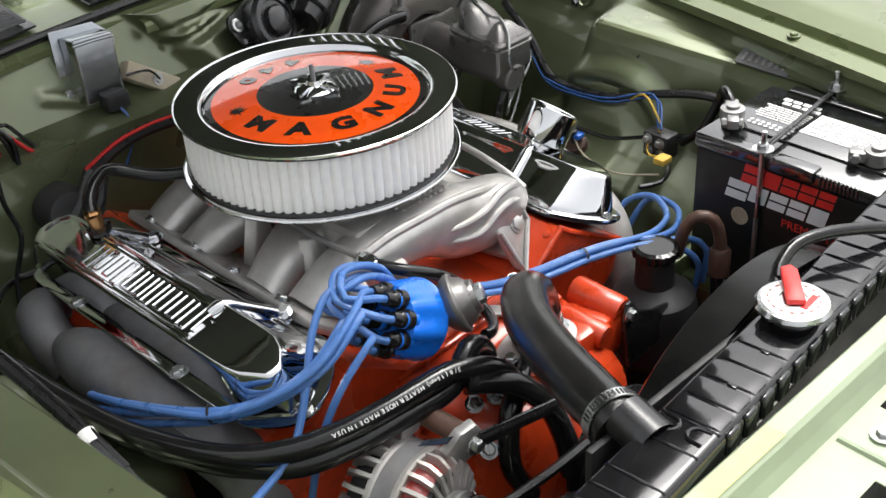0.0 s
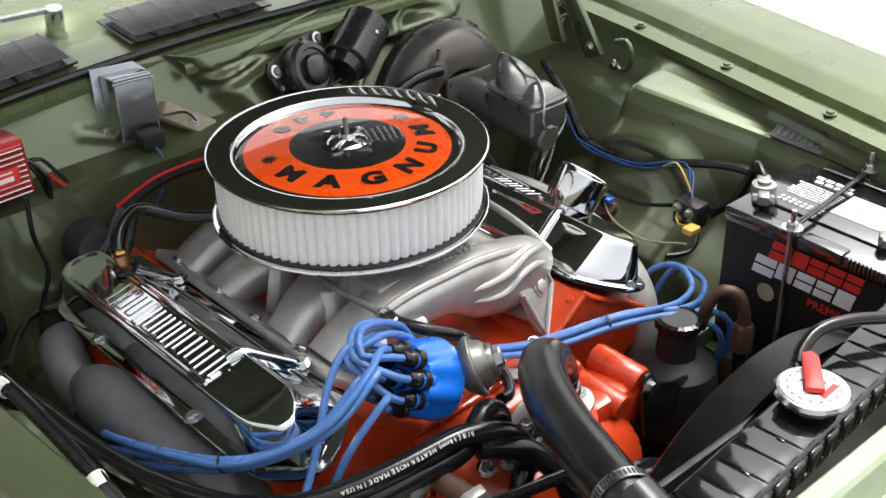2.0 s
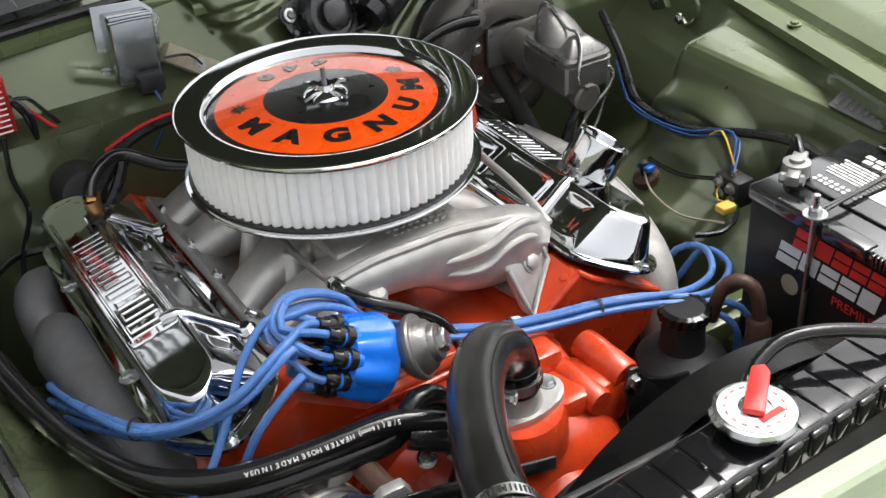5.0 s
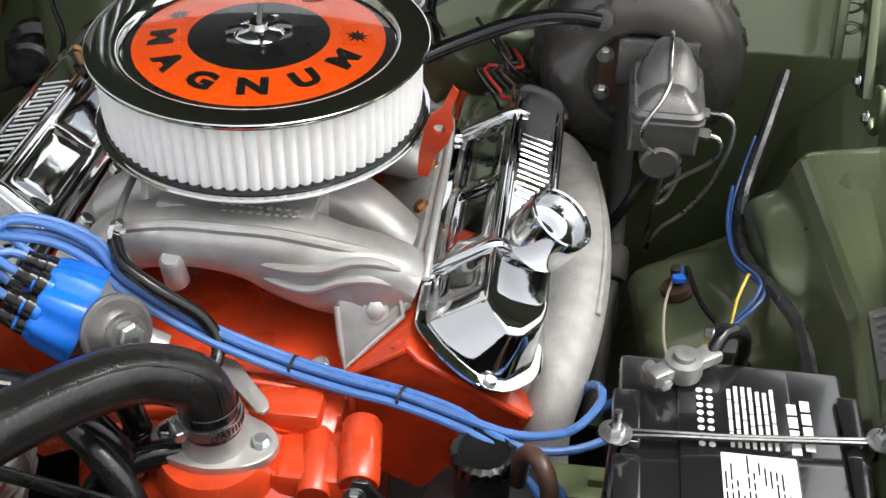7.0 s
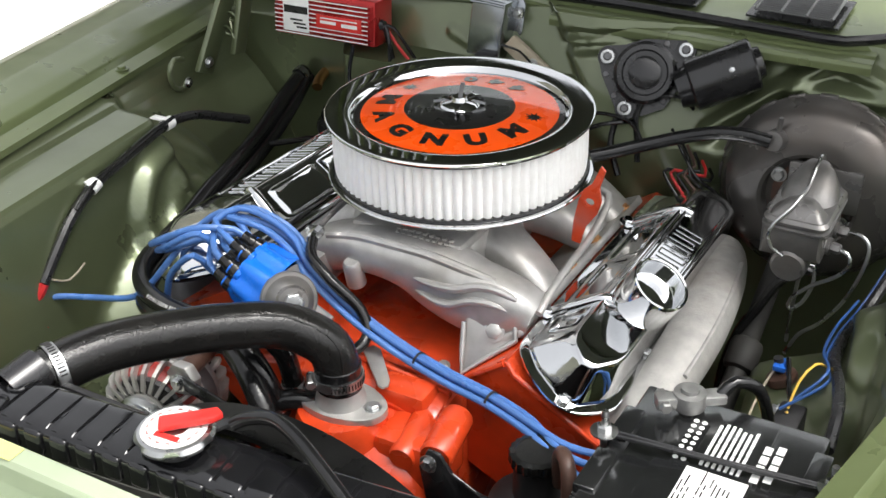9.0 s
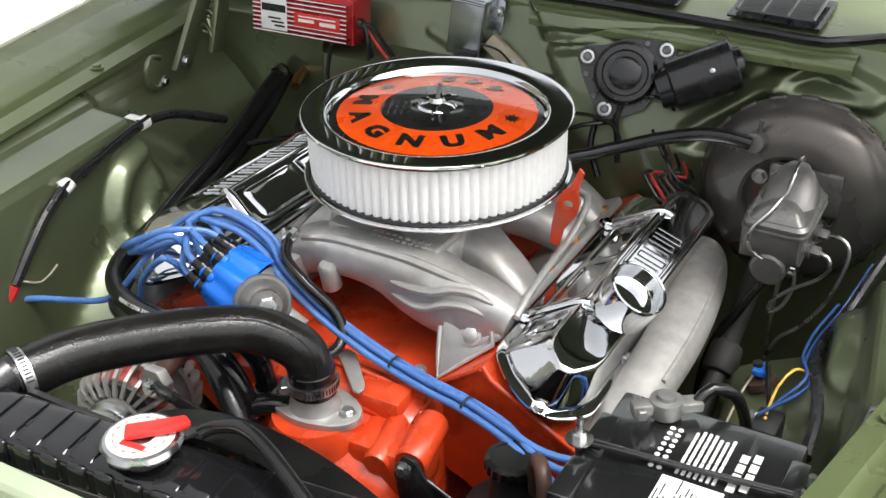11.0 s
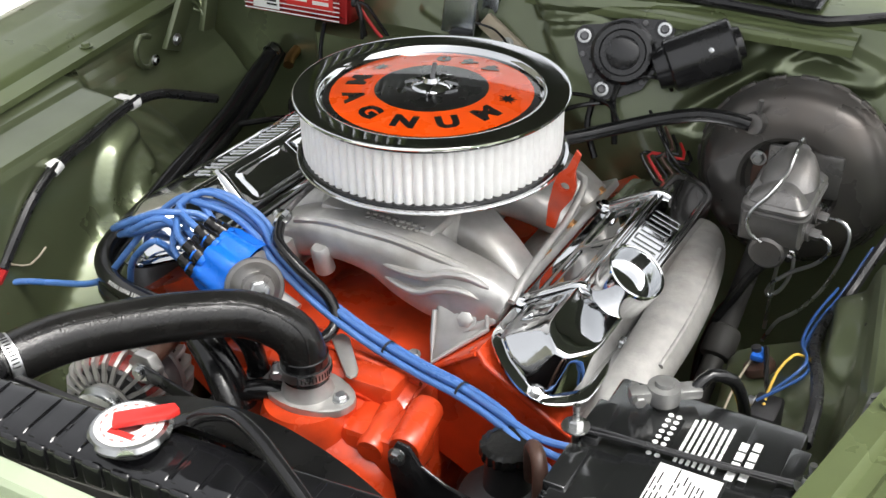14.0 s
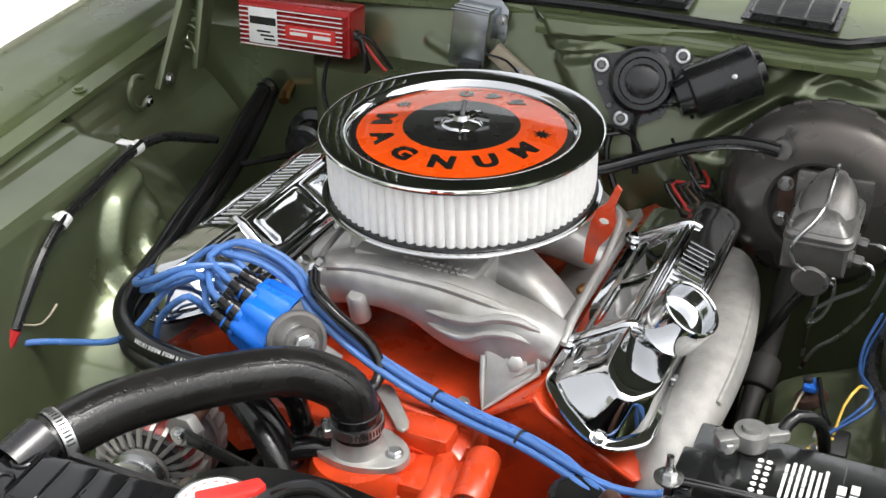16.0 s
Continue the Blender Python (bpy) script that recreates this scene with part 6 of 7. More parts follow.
part("end_plug", join(lathe([(0, 0), (0.0225, 0), (0.0235, 0.004), (0.0225, 0.024), (0.019, 0.027), (0.0, 0.027)], (0.428, 0.088, 0.842), (0.02, -1, -0.10), 28), lathe([(0, 0), (0.004, 0), (0.0035, -0.003), (0, -0.003)], (0.429, 0.0605, 0.839), (0.02, -1, -0.1), 10)), CASTING, mc)
part("boss", lathe([(0, 0), (0.013, 0), (0.012, 0.022), (0, 0.024)], (0.43, 0.10, 0.855), (-0.1, -0.9, 0.25), 20), CASTING, mc)
for p in ((0.455, 0.10, 0.862), (0.455, 0.135, 0.868)):
    part("outlet", join(lathe([(0, 0), (0.011, 0), (0.011, 0.016), (0, 0.016)], p, (1, -0.1, -0.05), 16), hexbolt(Vector(p) + Vector((0.016, -0.001, -0.001)), (1, -0.1, -0.05), 0.007, 0.012)), CASTING, mc)
part("rust_disc", lathe([(0, 0.0685), (0.050, 0.0685), (0.052, 0.0715), (0, 0.072)], B0, BA, 40), RUST, boost, "rusty brown mounting face")
part("flange", box((0.375, 0.236, 0.835), (0.475, 0.246, 0.90), 0.006), CASTING, mc)
lid_levels = [((0.390, 0.470, 0.060, 0.170), 0.893), ((0.3885, 0.4715, 0.0585, 0.1715), 0.8945), ((0.3885, 0.4715, 0.0585, 0.1715), 0.897), ((0.3915, 0.4685, 0.0615, 0.1685), 0.8985), ((0.3915, 0.4685, 0.0615, 0.1685), 0.9005), ((0.3895, 0.4705, 0.0595, 0.1705), 0.902), ((0.3895, 0.4705, 0.0595, 0.1705), 0.9045), ((0.393, 0.467, 0.063, 0.167), 0.9085)]


def rrect(a, b, c, d, z, dzdy, r=0.014, n=5):
    out = []
    for cx, cy, s in ((b - r, d - r, 0), (a + r, d - r, 1), (a + r, c + r, 2), (b - r, c + r, 3)):
        for k in range(n):
            t = math.pi / 2 * (s + k / (n - 1))
            out.append((cx + r * math.cos(t), cy + r * math.sin(t), z + dzdy * (cy + r * math.sin(t) - 0.12)))
    return out


lid_part = part("lid", loft([rrect(*q, z, 0.06) for q, z in lid_levels]), CASTING, mc, "stamped steel lid with two domes")
part("dome", loft([rrect(*q, z, 0.06, r) for q, z, r in (((0.394, 0.466, 0.098, 0.166), 0.9075, 0.030), ((0.396, 0.464, 0.104, 0.1655), 0.915, 0.029), ((0.401, 0.459, 0.118, 0.165), 0.926, 0.022), ((0.409, 0.451, 0.136, 0.1645), 0.936, 0.013), ((0.418, 0.442, 0.150, 0.164), 0.942, 0.006))]), CASTING, lid_part)
part("dome", loft([rrect(*q, z, 0.06, r) for q, z, r in (((0.396, 0.464, 0.065, 0.097), 0.9075, 0.008), ((0.400, 0.460, 0.068, 0.0965), 0.912, 0.007), ((0.414, 0.448, 0.084, 0.0960), 0.9235, 0.005), ((0.420, 0.442, 0.089, 0.0955), 0.9255, 0.003))]), CASTING, lid_part)
part("bail", tube([(0.432, 0.186, 0.925), (0.431, 0.172, 0.948), (0.431, 0.150, 0.946), (0.430, 0.115, 0.928), (0.430, 0.094, 0.929), (0.422, 0.072, 0.917), (0.407, 0.054, 0.900), (0.403, 0.051, 0.884), (0.409, 0.052, 0.868), (0.422, 0.056, 0.858)], 0.0022, 8, 0.006), STEEL, mc, "bent wire bail")

lines = thing("brake_line", (0.48, 0.10, 0.70), "coiled bare steel brake lines below the master cylinder", "pipe")
part("pipe", tube([(0.478, 0.134, 0.868), (0.500, 0.130, 0.868), (0.512, 0.125, 0.855), (0.508, 0.118, 0.82), (0.492, 0.115, 0.775), (0.468, 0.112, 0.738), (0.445, 0.110, 0.715), (0.43, 0.11, 0.68)], 0.0026, 8, 0.006), STEEL, lines)
lines_b = thing("brake_line", (0.47, 0.09, 0.70), "coiled bare steel brake line below the master cylinder", "pipe")
part("pipe", tube([(0.478, 0.098, 0.861), (0.492, 0.095, 0.858), (0.497, 0.092, 0.845), (0.484, 0.09, 0.826), (0.455, 0.088, 0.805), (0.434, 0.085, 0.782), (0.432, 0.088, 0.765), (0.445, 0.095, 0.772), (0.455, 0.10, 0.80), (0.452, 0.105, 0.825), (0.440, 0.10, 0.82), (0.435, 0.10, 0.78), (0.43, 0.11, 0.70)], 0.0026, 8, 0.006), STEEL, lines_b)
drain = thing("rubber_line", (0.43, 0.08, 0.65), "black rubber line curving down behind the engine", "hose")
part("hose", tube([(0.452, 0.09, 0.825), (0.440, 0.085, 0.828), (0.415, 0.082, 0.80), (0.393, 0.08, 0.755), (0.375, 0.078, 0.72), (0.36, 0.075, 0.66), (0.355, 0.07, 0.58)], 0.0065, 10), RUBBER, drain)
column = thing("steering_shaft", (0.40, 0.20, 0.60), "dark grey steering shaft behind the exhaust manifold", "shaft")
part("shaft", tube([(0.40, 0.30, 0.86), (0.392, 0.15, 0.76), (0.385, 0.0, 0.65), (0.38, -0.1, 0.58)], 0.014, 14), DARK, column)
part("coupling", lathe([(0, -0.03), (0.020, -0.02), (0.022, -0.015), (0.022, 0.015), (0.020, 0.02), (0, 0.03)], (0.388, 0.06, 0.694), (-0.05, -1, -0.72), 20), DARK, column)

vac = thing("vacuum_hose", (0.25, 0.24, 0.93), "black rubber vacuum hose from carburettor to booster", "hose")
part("hose", tube([(0.350, 0.226, 0.926), (0.325, 0.224, 0.930), (0.285, 0.220, 0.929), (0.235, 0.212, 0.916), (0.18, 0.19, 0.900), (0.12, 0.15, 0.888), (0.06, 0.12, 0.885)], 0.0095, 14), RUBBER, vac)

# ---- wiper motor ----
wm = thing("wiper_motor", (0.15, 0.33, 0.93), "black wiper motor on a bolted plate", "motor")
WN = Vector((0.27, -0.86, 0.43)).normalized()


wx = Vector((0.92, 0.36, 0.115)).normalized()
wy = WN.cross(wx).normalized()
base = Vector((0.136, 0.3135, 0.9855)) - 0.035 * wy
WMAT = axes(base, wx, wy)
plate_l = [(-0.070, 0.040), (-0.058, 0.051), (-0.030, 0.050), (0.0, 0.056), (0.045, 0.050), (0.062, 0.048), (0.070, 0.036), (0.062, 0.018), (0.048, -0.012), (0.020, -0.046), (-0.010, -0.054), (-0.034, -0.057), (-0.048, -0.046), (-0.058, -0.015), (-0.066, 0.010)]
part("plate", loft([[WMAT @ Vector((x, y, 0.002)) for x, y in plate_l], [WMAT @ Vector((x, y, 0.007)) for x, y in plate_l]]), BLACK, wm)
part("gear_case", lathe([(0, 0.0), (0.046, 0.0), (0.045, 0.020), (0.040, 0.026), (0.033, 0.027), (0.031, 0.024), (0.024, 0.024), (0.023, 0.033), (0.018, 0.036), (0, 0.037)], WMAT @ Vector((-0.003, 0.006, 0.006)), WN, 48), BLACK, wm)
ma = WMAT @ Vector((0.058, -0.018, 0.032))
mb = (WMAT.to_3x3() @ Vector((1.0, 0.27, 0.0))).normalized()
part("motor_can", lathe([(0, 0), (0.033, 0), (0.037, 0.003), (0.0378, 0.010), (0.0378, 0.088), (0.0385, 0.091), (0.036, 0.094), (0.024, 0.096), (0.022, 0.104), (0.012, 0.107), (0, 0.108)], ma, mb, 40), BLACK, wm)
part("neck", lathe([(0, 0), (0.026, 0), (0.031, 0.02), (0, 0.02)], ma - mb * 0.018, mb, 28), BLACK, wm)
part("screw", hexbolt(ma + mb * 0.06 + (WN * 0.0378), WN, 0.004, 0.002), STEEL, wm)
part("wire", tube([WMAT @ Vector((0.01, -0.03, 0.02)), WMAT @ Vector((0.03, -0.03, 0.035)), WMAT @ Vector((0.05, -0.035, 0.03)), WMAT @ Vector((0.062, -0.05, 0.015))], 0.003, 8), RUBBER, wm)
part("wire", tube([WMAT @ Vector((-0.01, -0.035, 0.02)), WMAT @ Vector((-0.02, -0.055, 0.018)), WMAT @ Vector((-0.02, -0.09, 0.012)), WMAT @ Vector((-0.022, -0.12, 0.006))], 0.0045, 8), RUBBER, wm)
for x, y in ((-0.056, 0.035), (0.056, 0.035), (-0.036, -0.0415)):
    p = WMAT @ Vector((x, y, 0.007))
    part("grommet", lathe([(0.0060, 0.0), (0.0104, 0.0), (0.0108, 0.002), (0.0100, 0.0045), (0.0064, 0.005), (0.0060, 0.003)], p, WN, 28), STEEL, wm, "bright washer in a black grommet")
    part("grommet", lathe([(0.0, -0.003), (0.0145, -0.003), (0.0145, 0.0005), (0.0, 0.0005)], p, WN, 28), RUBBER, wm)
    part("bolt", hexbolt(p, WN, 0.0062, 0.0075), IRON_DARK, wm)
# ribs, screws and a cam ring on the gear case
for k in range(9):
    a = radians(95 + 24 * k)
    part("cover_rib", box((-0.0016, 0.032, 0.006), (0.0016, 0.0485, 0.022), 0.0008, m=WMAT @ Matrix.Translation((-0.003, 0.006, 0)) @ Matrix.Rotation(a, 4, "Z")), BLACK, wm)
for x, y in ((-0.060, 0.010), (-0.050, -0.022), (0.030, 0.046), (0.020, -0.036)):
    part("cover_screw", hexbolt(WMAT @ Vector((x, y, 0.007)), WN, 0.0045, 0.004), IRON_DARK, wm)

# ---- ignition box ----
ign = thing("ignition_box", (-0.35, 0.25, 0.945), "red anodised finned ignition control box", "ignition box")
IX, IZ = Vector((1, 0.03, 0.0)), Vector((0, 0.10, 1))
IM = axes((-0.398, 0.262, 0.980), IX, IZ)
part("case", box((-0.097, -0.040, -0.055), (0.097, 0.034, 0.0), 0.004, m=IM), RED_ANOD, ign)
part("shoulder", loft([[IM @ Vector(q) for q in ((-0.096, -0.032, -0.002), (0.096, -0.032, -0.002), (0.096, 0.030, -0.002), (-0.096, 0.030, -0.002))], [IM @ Vector(q) for q in ((-0.086, -0.025, 0.006), (0.086, -0.025, 0.006), (0.086, 0.020, 0.006), (-0.086, 0.020, 0.006))]]), RED_ANOD, ign)
for k in range(9):
    y = -0.033 + 0.0072 * k
    part("fin", box((-0.090, y - 0.0012, 0.004), (0.090, y + 0.0012, 0.0095), 0.0006, m=IM), RED_ANOD, ign)
    part("fin_edge", box((-0.089, y - 0.0009, 0.0096), (0.089, y + 0.0009, 0.0100), m=IM), WHITE, ign, "worn bright fin edge")
part("label", box((-0.072, -0.030, 0.0100), (-0.022, 0.026, 0.0108), 0.0003, m=IM), WHITE, ign, "white label")
part("label_border", join(box((-0.070, 0.0, 0.0108), (-0.024, 0.012, 0.0111), m=IM), box((-0.058, -0.012, 0.0108), (-0.034, -0.009, 0.0111), m=IM), box((-0.052, -0.018, 0.0108), (-0.028, -0.015, 0.0111), m=IM), box((-0.046, -0.024, 0.0108), (-0.026, -0.021, 0.0111), m=IM)), BLACK, ign, "unreadable black print")
part("label", box((-0.008, -0.018, 0.0100), (0.078, 0.004, 0.0106), 0.0002, m=IM), RED, ign, "red label")
part("label_print", join(box((0.0, -0.010, 0.0106), (0.030, -0.005, 0.0109), m=IM), box((0.040, -0.012, 0.0106), (0.070, -0.006, 0.0109), m=IM), box((0.0, -0.002, 0.0106), (0.07, 0.0, 0.0109), m=IM)), WHITE, ign, "unreadable white print")
part("grommet", lathe([(0, 0), (0.009, 0), (0.007, 0.006), (0, 0.006)], IM @ Vector((0.097, -0.006, -0.02)), IX, 16), RUBBER, ign)
gx = IM @ Vector((0.10, -0.006, -0.02))
part("wire", tube([gx, gx + Vector((0.015, -0.004, -0.012)), gx + Vector((0.045, 0.0, -0.05)), gx + Vector((0.085, 0.008, -0.075)), gx + Vector((0.14, 0.012, -0.075)), gx + Vector((0.20, 0.012, -0.07))], 0.0028, 8), WIRE_RED, ign, "red wire")
part("wire", tube([gx, gx + Vector((0.02, 0.0, -0.002)), gx + Vector((0.04, 0.004, -0.03)), gx + Vector((0.06, 0.008, -0.06))], 0.0028, 8), RUBBER, ign)
part("wire", tube([gx, gx + Vector((0.012, -0.006, -0.02)), gx + Vector((0.022, -0.006, -0.08)), gx + Vector((0.015, -0.01, -0.14)), gx + Vector((0.0, -0.03, -0.19)), gx + Vector((-0.02, -0.05, -0.24))], 0.0042, 8), RUBBER, ign)
part("wire", tube([gx + Vector((0.004, 0, 0)), gx + Vector((0.018, -0.012, -0.02)), gx + Vector((0.017, -0.012, -0.08)), gx + Vector((0.022, -0.004, -0.14)), gx + Vector((-0.004, -0.036, -0.19)), gx + Vector((-0.015, -0.045, -0.24))], 0.0036, 8), RUBBER, ign)

# ---- ignition coil ----
coil = thing("ignition_coil", (-0.475, -0.36, 0.66), "red ignition coil with a black clamp band on the inner fender", "ignition coil")
C_AX = Vector((0.10, 0.10, 1.0)).normalized()
part("can", lathe([(0, -0.06), (0.026, -0.06), (0.028, -0.056), (0.028, 0.040), (0.026, 0.044), (0.018, 0.046), (0, 0.046)], (-0.478, -0.362, 0.690), C_AX, 36), RED_ANOD, coil)
part("band", lathe([(0.0282, -0.010), (0.0298, -0.010), (0.0298, 0.012), (0.0282, 0.012)], (-0.478, -0.362, 0.706), C_AX, 36), BLACK_MATT, coil, "black clamp band")
part("tower", lathe([(0, 0), (0.012, 0), (0.010, 0.022), (0, 0.024)], (-0.474, -0.357, 0.735), C_AX, 20), BLACK_MATT, coil)
part("foot", box((-0.51, -0.375, 0.694), (-0.495, -0.35, 0.718), 0.002), BLACK_MATT, coil)
part("label_mark", box((-0.0045, -0.003, 0.0), (0.0045, 0.003, 0.0008), m=axes((-0.466, -0.3885, 0.676), (0.9, -0.4, 0), (0, 0, 1))), WHITE, coil)
part("label_mark", box((-0.0045, -0.003, 0.0), (0.0045, 0.003, 0.0008), m=axes((-0.454, -0.3805, 0.672), (0.75, -0.65, 0), (0, 0, 1))), WHITE, coil)

# ---- voltage regulator box and ballast resistor ----
reg = thing("voltage_regulator", (-0.125, 0.33, 0.93), "bright zinc box shaped voltage regulator with plug", "regulator")
part("cover", box((-0.029, -0.045, -0.002), (0.029, 0.045, 0.040), 0.003, 3, m=axes((-0.124, 0.345, 0.980), (1, -0.03, -0.06), (0.02, 0.16, 1))), ZINC, reg)
part("base", prism([(-0.170, 0.336, 0.940), (-0.155, 0.338, 0.934), (-0.096, 0.335, 0.934), (-0.080, 0.342, 0.975), (-0.080, 0.354, 1.016), (-0.095, 0.358, 1.030), (-0.160, 0.360, 1.034)], (0, 0.004, 0), 0.001), ZINC, reg)
part("top_lip", tube([(-0.153, 0.312, 1.025), (-0.124, 0.312, 1.0245), (-0.095, 0.311, 1.0225)], 0.0025, 8), ZINC, reg)
part("plug", box((-0.135, 0.285, 0.928), (-0.100, 0.312, 0.952), 0.004), BLACK_MATT, reg)
for p in ((-0.164, 0.332, 0.952), (-0.086, 0.340, 1.006)):
    part("bolt", hexbolt(p, (0, -1, 0.2), 0.006, 0.005, 0.009), STEEL, reg)
part("wire", tube([(-0.118, 0.288, 0.932), (-0.115, 0.275, 0.92), (-0.12, 0.268, 0.89), (-0.14, 0.262, 0.86)], 0.0022, 8), WIRE_BLUE, reg)
bal = thing("ballast_resistor", (-0.045, 0.32, 0.93), "tan ceramic ballast resistor block", "resistor")
BX = Vector((0.069, 0.0, -0.050)).normalized()
BMx = axes((-0.050, 0.312, 0.943), BX, Vector((0.0, 0.3, 1.0)))
part("block", box((-0.046, -0.013, -0.012), (0.046, 0.013, 0.008), 0.003, m=BMx), CERAMIC, bal)
part("screw", hexbolt(BMx @ Vector((0.006, 0, 0.008)), BMx.to_3x3() @ Vector((0, 0, 1)), 0.006, 0.004, 0.009), STEEL, bal)
part("wire", tube([BMx @ Vector((0.006, 0, 0.012)), BMx @ Vector((-0.02, 0.004, 0.02)), BMx @ Vector((-0.05, -0.01, 0.012))], 0.0018, 6), RUBBER, bal)

# ---- heater connections and blower on the firewall ----
blower = thing("blower_motor", (-0.415, 0.26, 0.77), "round black heater blower motor on the firewall", "motor")
part("can", lathe([(0, 0), (0.052, 0), (0.050, 0.012), (0.038, 0.02), (0.036, 0.05), (0.030, 0.056), (0.018, 0.058), (0.016, 0.066), (0.008, 0.068), (0, 0.068)], (-0.408, 0.325, 0.765), (0.1, -1, 0.1), 40), BLACK, blower)
part("can", lathe([(0, 0), (0.036, 0), (0.034, 0.02), (0.028, 0.035), (0.016, 0.038), (0, 0.039)], (-0.250, 0.258, 0.845), (0.0, -1, 0.15), 36), BLACK_MATT, blower)
stub = thing("heater_pipe", (-0.47, 0.33, 0.86), "short metal heater pipe with clamp on the firewall", "pipe")
part("pipe", tube([(-0.462, 0.345, 0.845), (-0.458, 0.315, 0.838), (-0.452, 0.300, 0.832)], 0.009, 12), BRASS, stub)
part("clamp", lathe([(0.0140, -0.005), (0.0150, -0.005), (0.0150, 0.005), (0.0140, 0.005)], (-0.493, 0.312, 0.845), (0.05, 1, 0.3), 24), STEEL, stub)

# ---- wiring ----
def loom(name, label, runs, group="wiring looms", where=None):
    w = thing(name, where or runs[0][0][0], label, "wiring", group)
    for pts, r, mat in runs:
        part("strand", tube(pts, r, 8, 0.012), mat, w)
    return w


right = [(-0.47, 0.13, 0.835), (-0.480, 0.08, 0.858), (-0.486, 0.03, 0.880), (-0.484, -0.03, 0.892), (-0.480, -0.085, 0.888), (-0.476, -0.14, 0.880), (-0.472, -0.209, 0.869), (-0.466, -0.26, 0.848), (-0.460, -0.30, 0.820), (-0.456, -0.34, 0.785)]
loom("wiring_loom", "black taped wiring loom clipped along the inner fender", [(right, 0.0075, TAPE), ([off(p, (0.004, 0.004, 0.007)) for p in right[3:8]], 0.0035, RUBBER)])
loom("wire_end", "red taped wire end below the loom", [([(-0.456, -0.34, 0.785), (-0.458, -0.348, 0.775), (-0.461, -0.358, 0.764)], 0.0078, WIRE_RED), ([(-0.456, -0.335, 0.790), (-0.452, -0.30, 0.770), (-0.450, -0.27, 0.782)], 0.0015, CERAMIC)], "loose wires")
for p, ax in (((-0.484, -0.035, 0.892), (0, -1, 0)), ((-0.472, -0.209, 0.869), (0.0, -0.9, -0.35))):
    lone("loom_clip", join(lathe([(0.0085, -0.008), (0.0098, -0.008), (0.0098, 0.008), (0.0085, 0.008)], p, ax, 20), box(Vector(p) + Vector((-0.03, -0.007, 0.004)), Vector(p) + Vector((-0.006, 0.007, 0.0065)), 0.001)), WHITE, "pale plastic clip holding the wiring loom", "clip", "loom clips")
fw_runs = [
    ([(-0.20, 0.24, 0.885), (-0.16, 0.245, 0.900), (-0.11, 0.245, 0.908), (-0.05, 0.24, 0.905), (0.0, 0.23, 0.895)], 0.009, TAPE),
    ([(-0.20, 0.24, 0.885), (-0.22, 0.232, 0.865), (-0.245, 0.222, 0.842)], 0.012, TAPE),
    ([(-0.19, 0.236, 0.875), (-0.205, 0.225, 0.85), (-0.23, 0.212, 0.825)], 0.008, TAPE),
    ([(-0.21, 0.238, 0.892), (-0.15, 0.24, 0.912), (-0.08, 0.24, 0.915), (-0.02, 0.235, 0.905)], 0.0028, WIRE_RED)]
loom("wiring_loom", "bundle of taped wires with plugs behind the carburettor", fw_runs)
rear_l = [([(0.20 + 0.012 * k, 0.262, 0.90 - 0.01 * k), (0.23 + 0.008 * k, 0.235, 0.875 - 0.006 * k), (0.255 - 0.01 * k, 0.225, 0.85), (0.285, 0.24 - 0.006 * k, 0.82 - 0.01 * k), (0.30, 0.25, 0.77)], 0.0024, m) for k, m in enumerate((RUBBER, RUBBER, RUST, RUBBER, WIRE_RED, RUBBER))]
loom("wiring_loom", "tangle of thin red and black wires at the firewall plug", rear_l + [([(0.14, 0.262, 0.90), (0.12, 0.235, 0.905), (0.09, 0.225, 0.895), (0.06, 0.215, 0.87)], 0.0035, RUBBER), ([(0.11, 0.272, 0.895), (0.11, 0.255, 0.86), (0.13, 0.24, 0.82)], 0.005, RUBBER)])
loom("wiring_loom", "thin black wires looping below the wiper motor", [
    ([(0.02, 0.235, 0.885), (0.06, 0.240, 0.905), (0.105, 0.245, 0.912), (0.145, 0.245, 0.905), (0.165, 0.235, 0.885)], 0.0030, RUBBER),
    ([(-0.43, 0.13, 0.80), (-0.36, 0.225, 0.79), (-0.30, 0.235, 0.785), (-0.245, 0.235, 0.80), (-0.22, 0.22, 0.82)], 0.0050, RUBBER),
    ([(-0.325, 0.235, 0.95), (-0.330, 0.225, 0.90), (-0.322, 0.222, 0.85), (-0.345, 0.220, 0.79), (-0.36, 0.20, 0.72)], 0.0035, RUBBER)])
left = [(0.575, 0.22, 0.88), (0.550, 0.14, 0.842), (0.530, 0.08, 0.800), (0.520, 0.01, 0.800), (0.522, -0.06, 0.808), (0.540, -0.13, 0.828), (0.555, -0.20, 0.840), (0.56, -0.26, 0.835)]
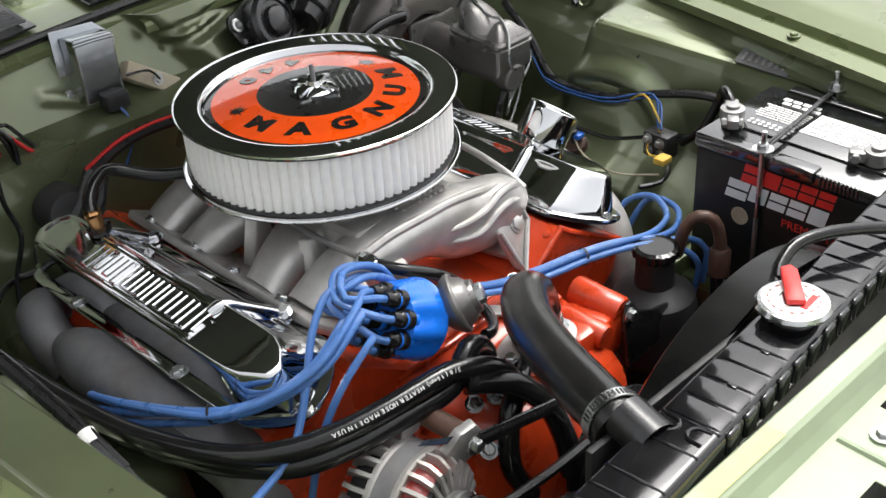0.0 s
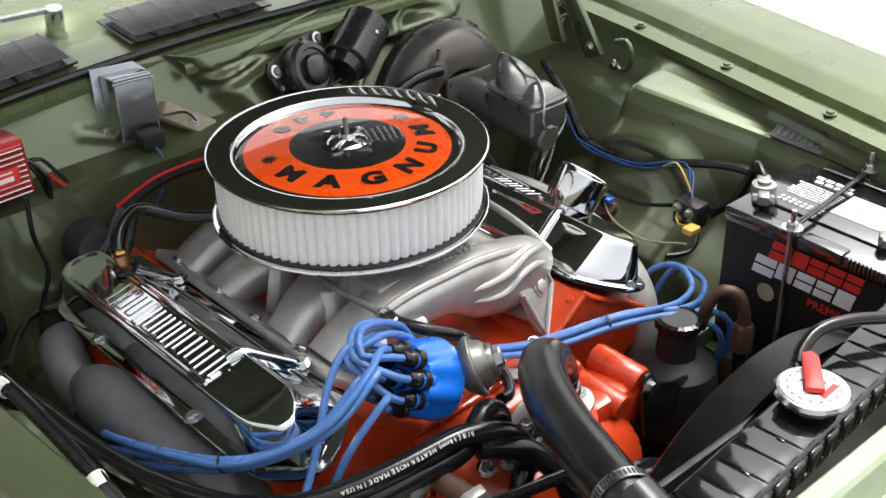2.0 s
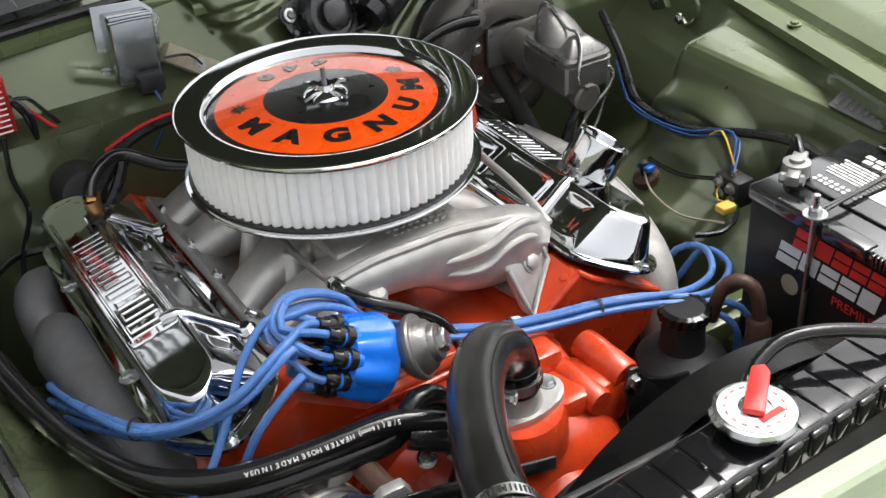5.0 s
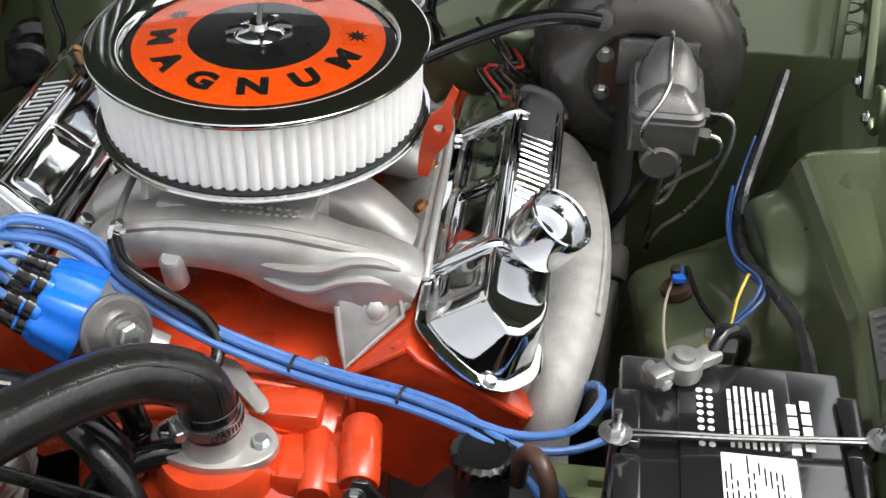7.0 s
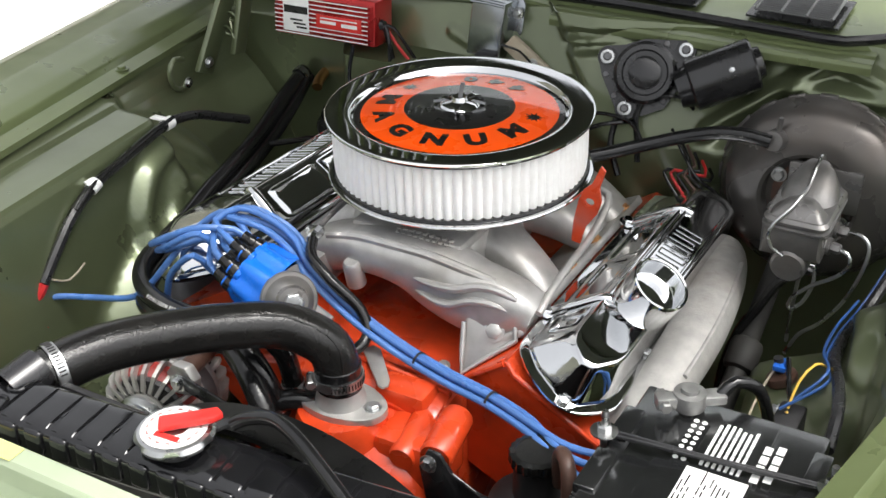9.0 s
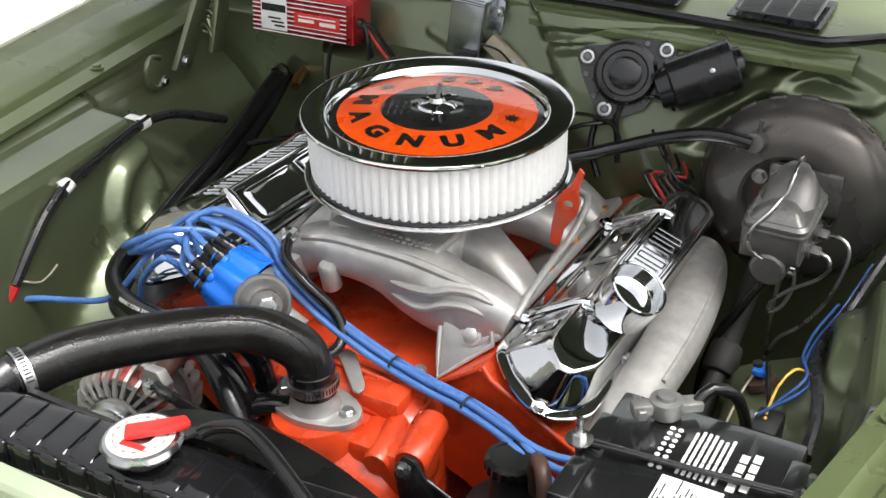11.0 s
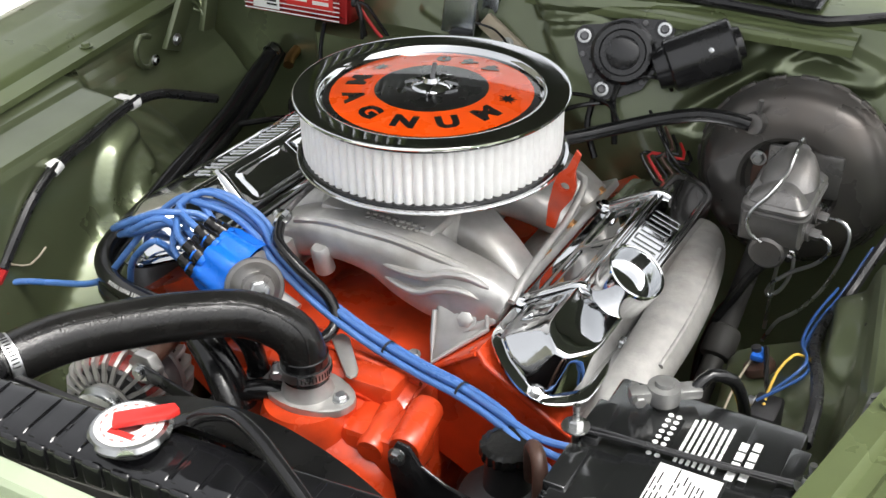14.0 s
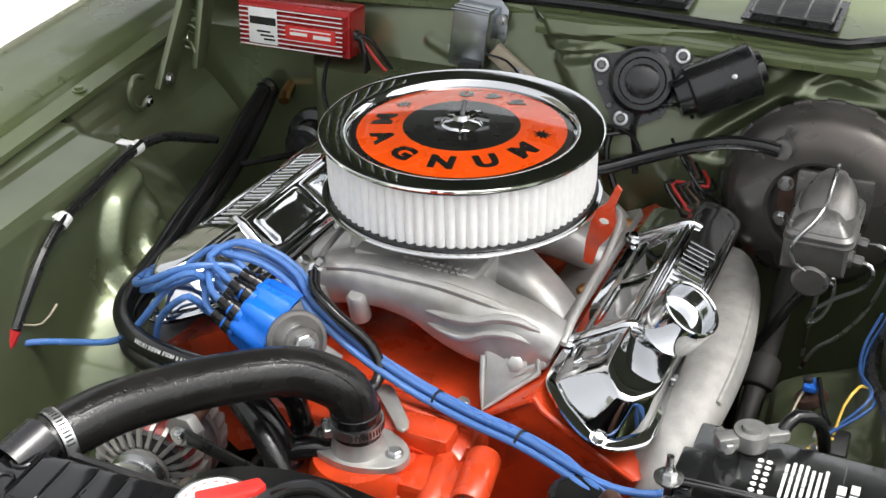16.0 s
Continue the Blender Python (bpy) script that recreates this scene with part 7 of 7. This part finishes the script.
loom("wiring_loom", "black taped loom with blue wires along the inner fender", [
    (left, 0.0068, TAPE),
    ([off(p, (-0.010, 0, -0.004)) for p in left[1:6]] + [(0.49, -0.17, 0.80)], 0.0019, WIRE_BLUE),
    ([off(p, (-0.014, 0.004, 0.003)) for p in left[2:6]] + [(0.495, -0.16, 0.80)], 0.0019, WIRE_BLUE),
    ([(0.52, -0.09, 0.815), (0.512, -0.12, 0.835), (0.502, -0.145, 0.825), (0.498, -0.165, 0.80)], 0.0016, YELLOW),
    ([(0.498, -0.165, 0.795), (0.485, -0.15, 0.775), (0.47, -0.165, 0.765), (0.475, -0.19, 0.77)], 0.0016, YELLOW),
    ([(0.465, -0.03, 0.77), (0.48, -0.08, 0.762), (0.50, -0.14, 0.775), (0.515, -0.20, 0.79)], 0.0032, RUBBER),
    ([(0.455, -0.03, 0.762), (0.445, -0.06, 0.74), (0.445, -0.12, 0.73), (0.46, -0.19, 0.745)], 0.0016, CERAMIC),
    ([(0.50, -0.16, 0.77), (0.47, -0.20, 0.758), (0.43, -0.215, 0.755), (0.40, -0.20, 0.755)], 0.004, RUBBER)])
sw = thing("pressure_switch", (0.462, -0.032, 0.73), "small round sender with a blue terminal on the shock tower", "sender")
part("base", lathe([(0, 0), (0.019, 0), (0.020, 0.004), (0.018, 0.010), (0.010, 0.013), (0, 0.013)], (0.462, -0.032, 0.738), (-0.4, 0, 0.9), 28), RUST, sw)
part("post", lathe([(0, 0), (0.006, 0), (0.006, 0.02), (0, 0.022)], (0.457, -0.032, 0.750), (-0.2, 0, 1), 14), BLACK_MATT, sw)
part("terminal", box((0.450, -0.045, 0.757), (0.466, -0.022, 0.765), 0.002), material("blue_terminal", (0.02, 0.12, 0.5), 0.35, bump=0.0), sw, "blue crimp terminal")
relay = thing("starter_relay", (0.50, -0.165, 0.77), "black starter relay with terminals and a yellow plug", "relay")
part("case", box((0.485, -0.185, 0.752), (0.515, -0.140, 0.792), 0.004), BLACK_MATT, relay)
for y, z in ((-0.150, 0.782), (-0.172, 0.780), (-0.152, 0.764), (-0.174, 0.762)):
    part("terminal", hexbolt((0.485, y, z), (-1, 0, 0.1), 0.0055, 0.008, 0.008), STEEL, relay)
part("plug", box((0.430, -0.218, 0.780), (0.452, -0.200, 0.790), 0.002), YELLOW, relay)
tag = thing("data_plate", (0.585, -0.28, 0.905), "dark stamped metal data plate riveted to the inner fender", "plate")


tq = [(0.606, -0.212, 0.8795), (0.602, -0.300, 0.8790), (0.622, -0.300, 0.8930), (0.628, -0.212, 0.8930)]
part("plate", prism(tq, (-0.001, 0, 0.002)), IRON_DARK, tag)
TM = axes((0.6135, -0.256, 0.8895), (0, 1, 0), (-0.87, 0, -0.50))
part("stamped_line", join(*[box((-0.036 + 0.011 * k, -0.007, -0.0004), (-0.031 + 0.011 * k, 0.007, 0.0006), m=TM) for k in range(7)]), LEAD, tag, "unreadable stamped characters")

# throttle cable and vacuum line past the distributor
vl = thing("vacuum_line", (-0.10, -0.20, 0.87), "black rubber vacuum line with chrome fitting beside the intake", "hose")
part("rod", tube([(-0.105, 0.0, 0.890), (-0.112, -0.10, 0.886), (-0.108, -0.165, 0.884), (-0.102, -0.19, 0.882)], 0.004, 10), IRON_DARK, vl)
part("fitting", lathe([(0, -0.014), (0.006, -0.014), (0.0085, -0.008), (0.0085, 0.006), (0.006, 0.014), (0, 0.014)], (-0.101, -0.197, 0.881), (0.1, -1, -0.1), 8), CHROME, vl)
part("line", tube([(-0.098, -0.208, 0.879), (-0.080, -0.236, 0.874), (-0.045, -0.247, 0.855), (-0.008, -0.243, 0.822), (0.008, -0.255, 0.795), (0.002, -0.285, 0.787), (-0.02, -0.31, 0.792), (-0.04, -0.318, 0.80)], 0.0072, 12), RUBBER, vl)
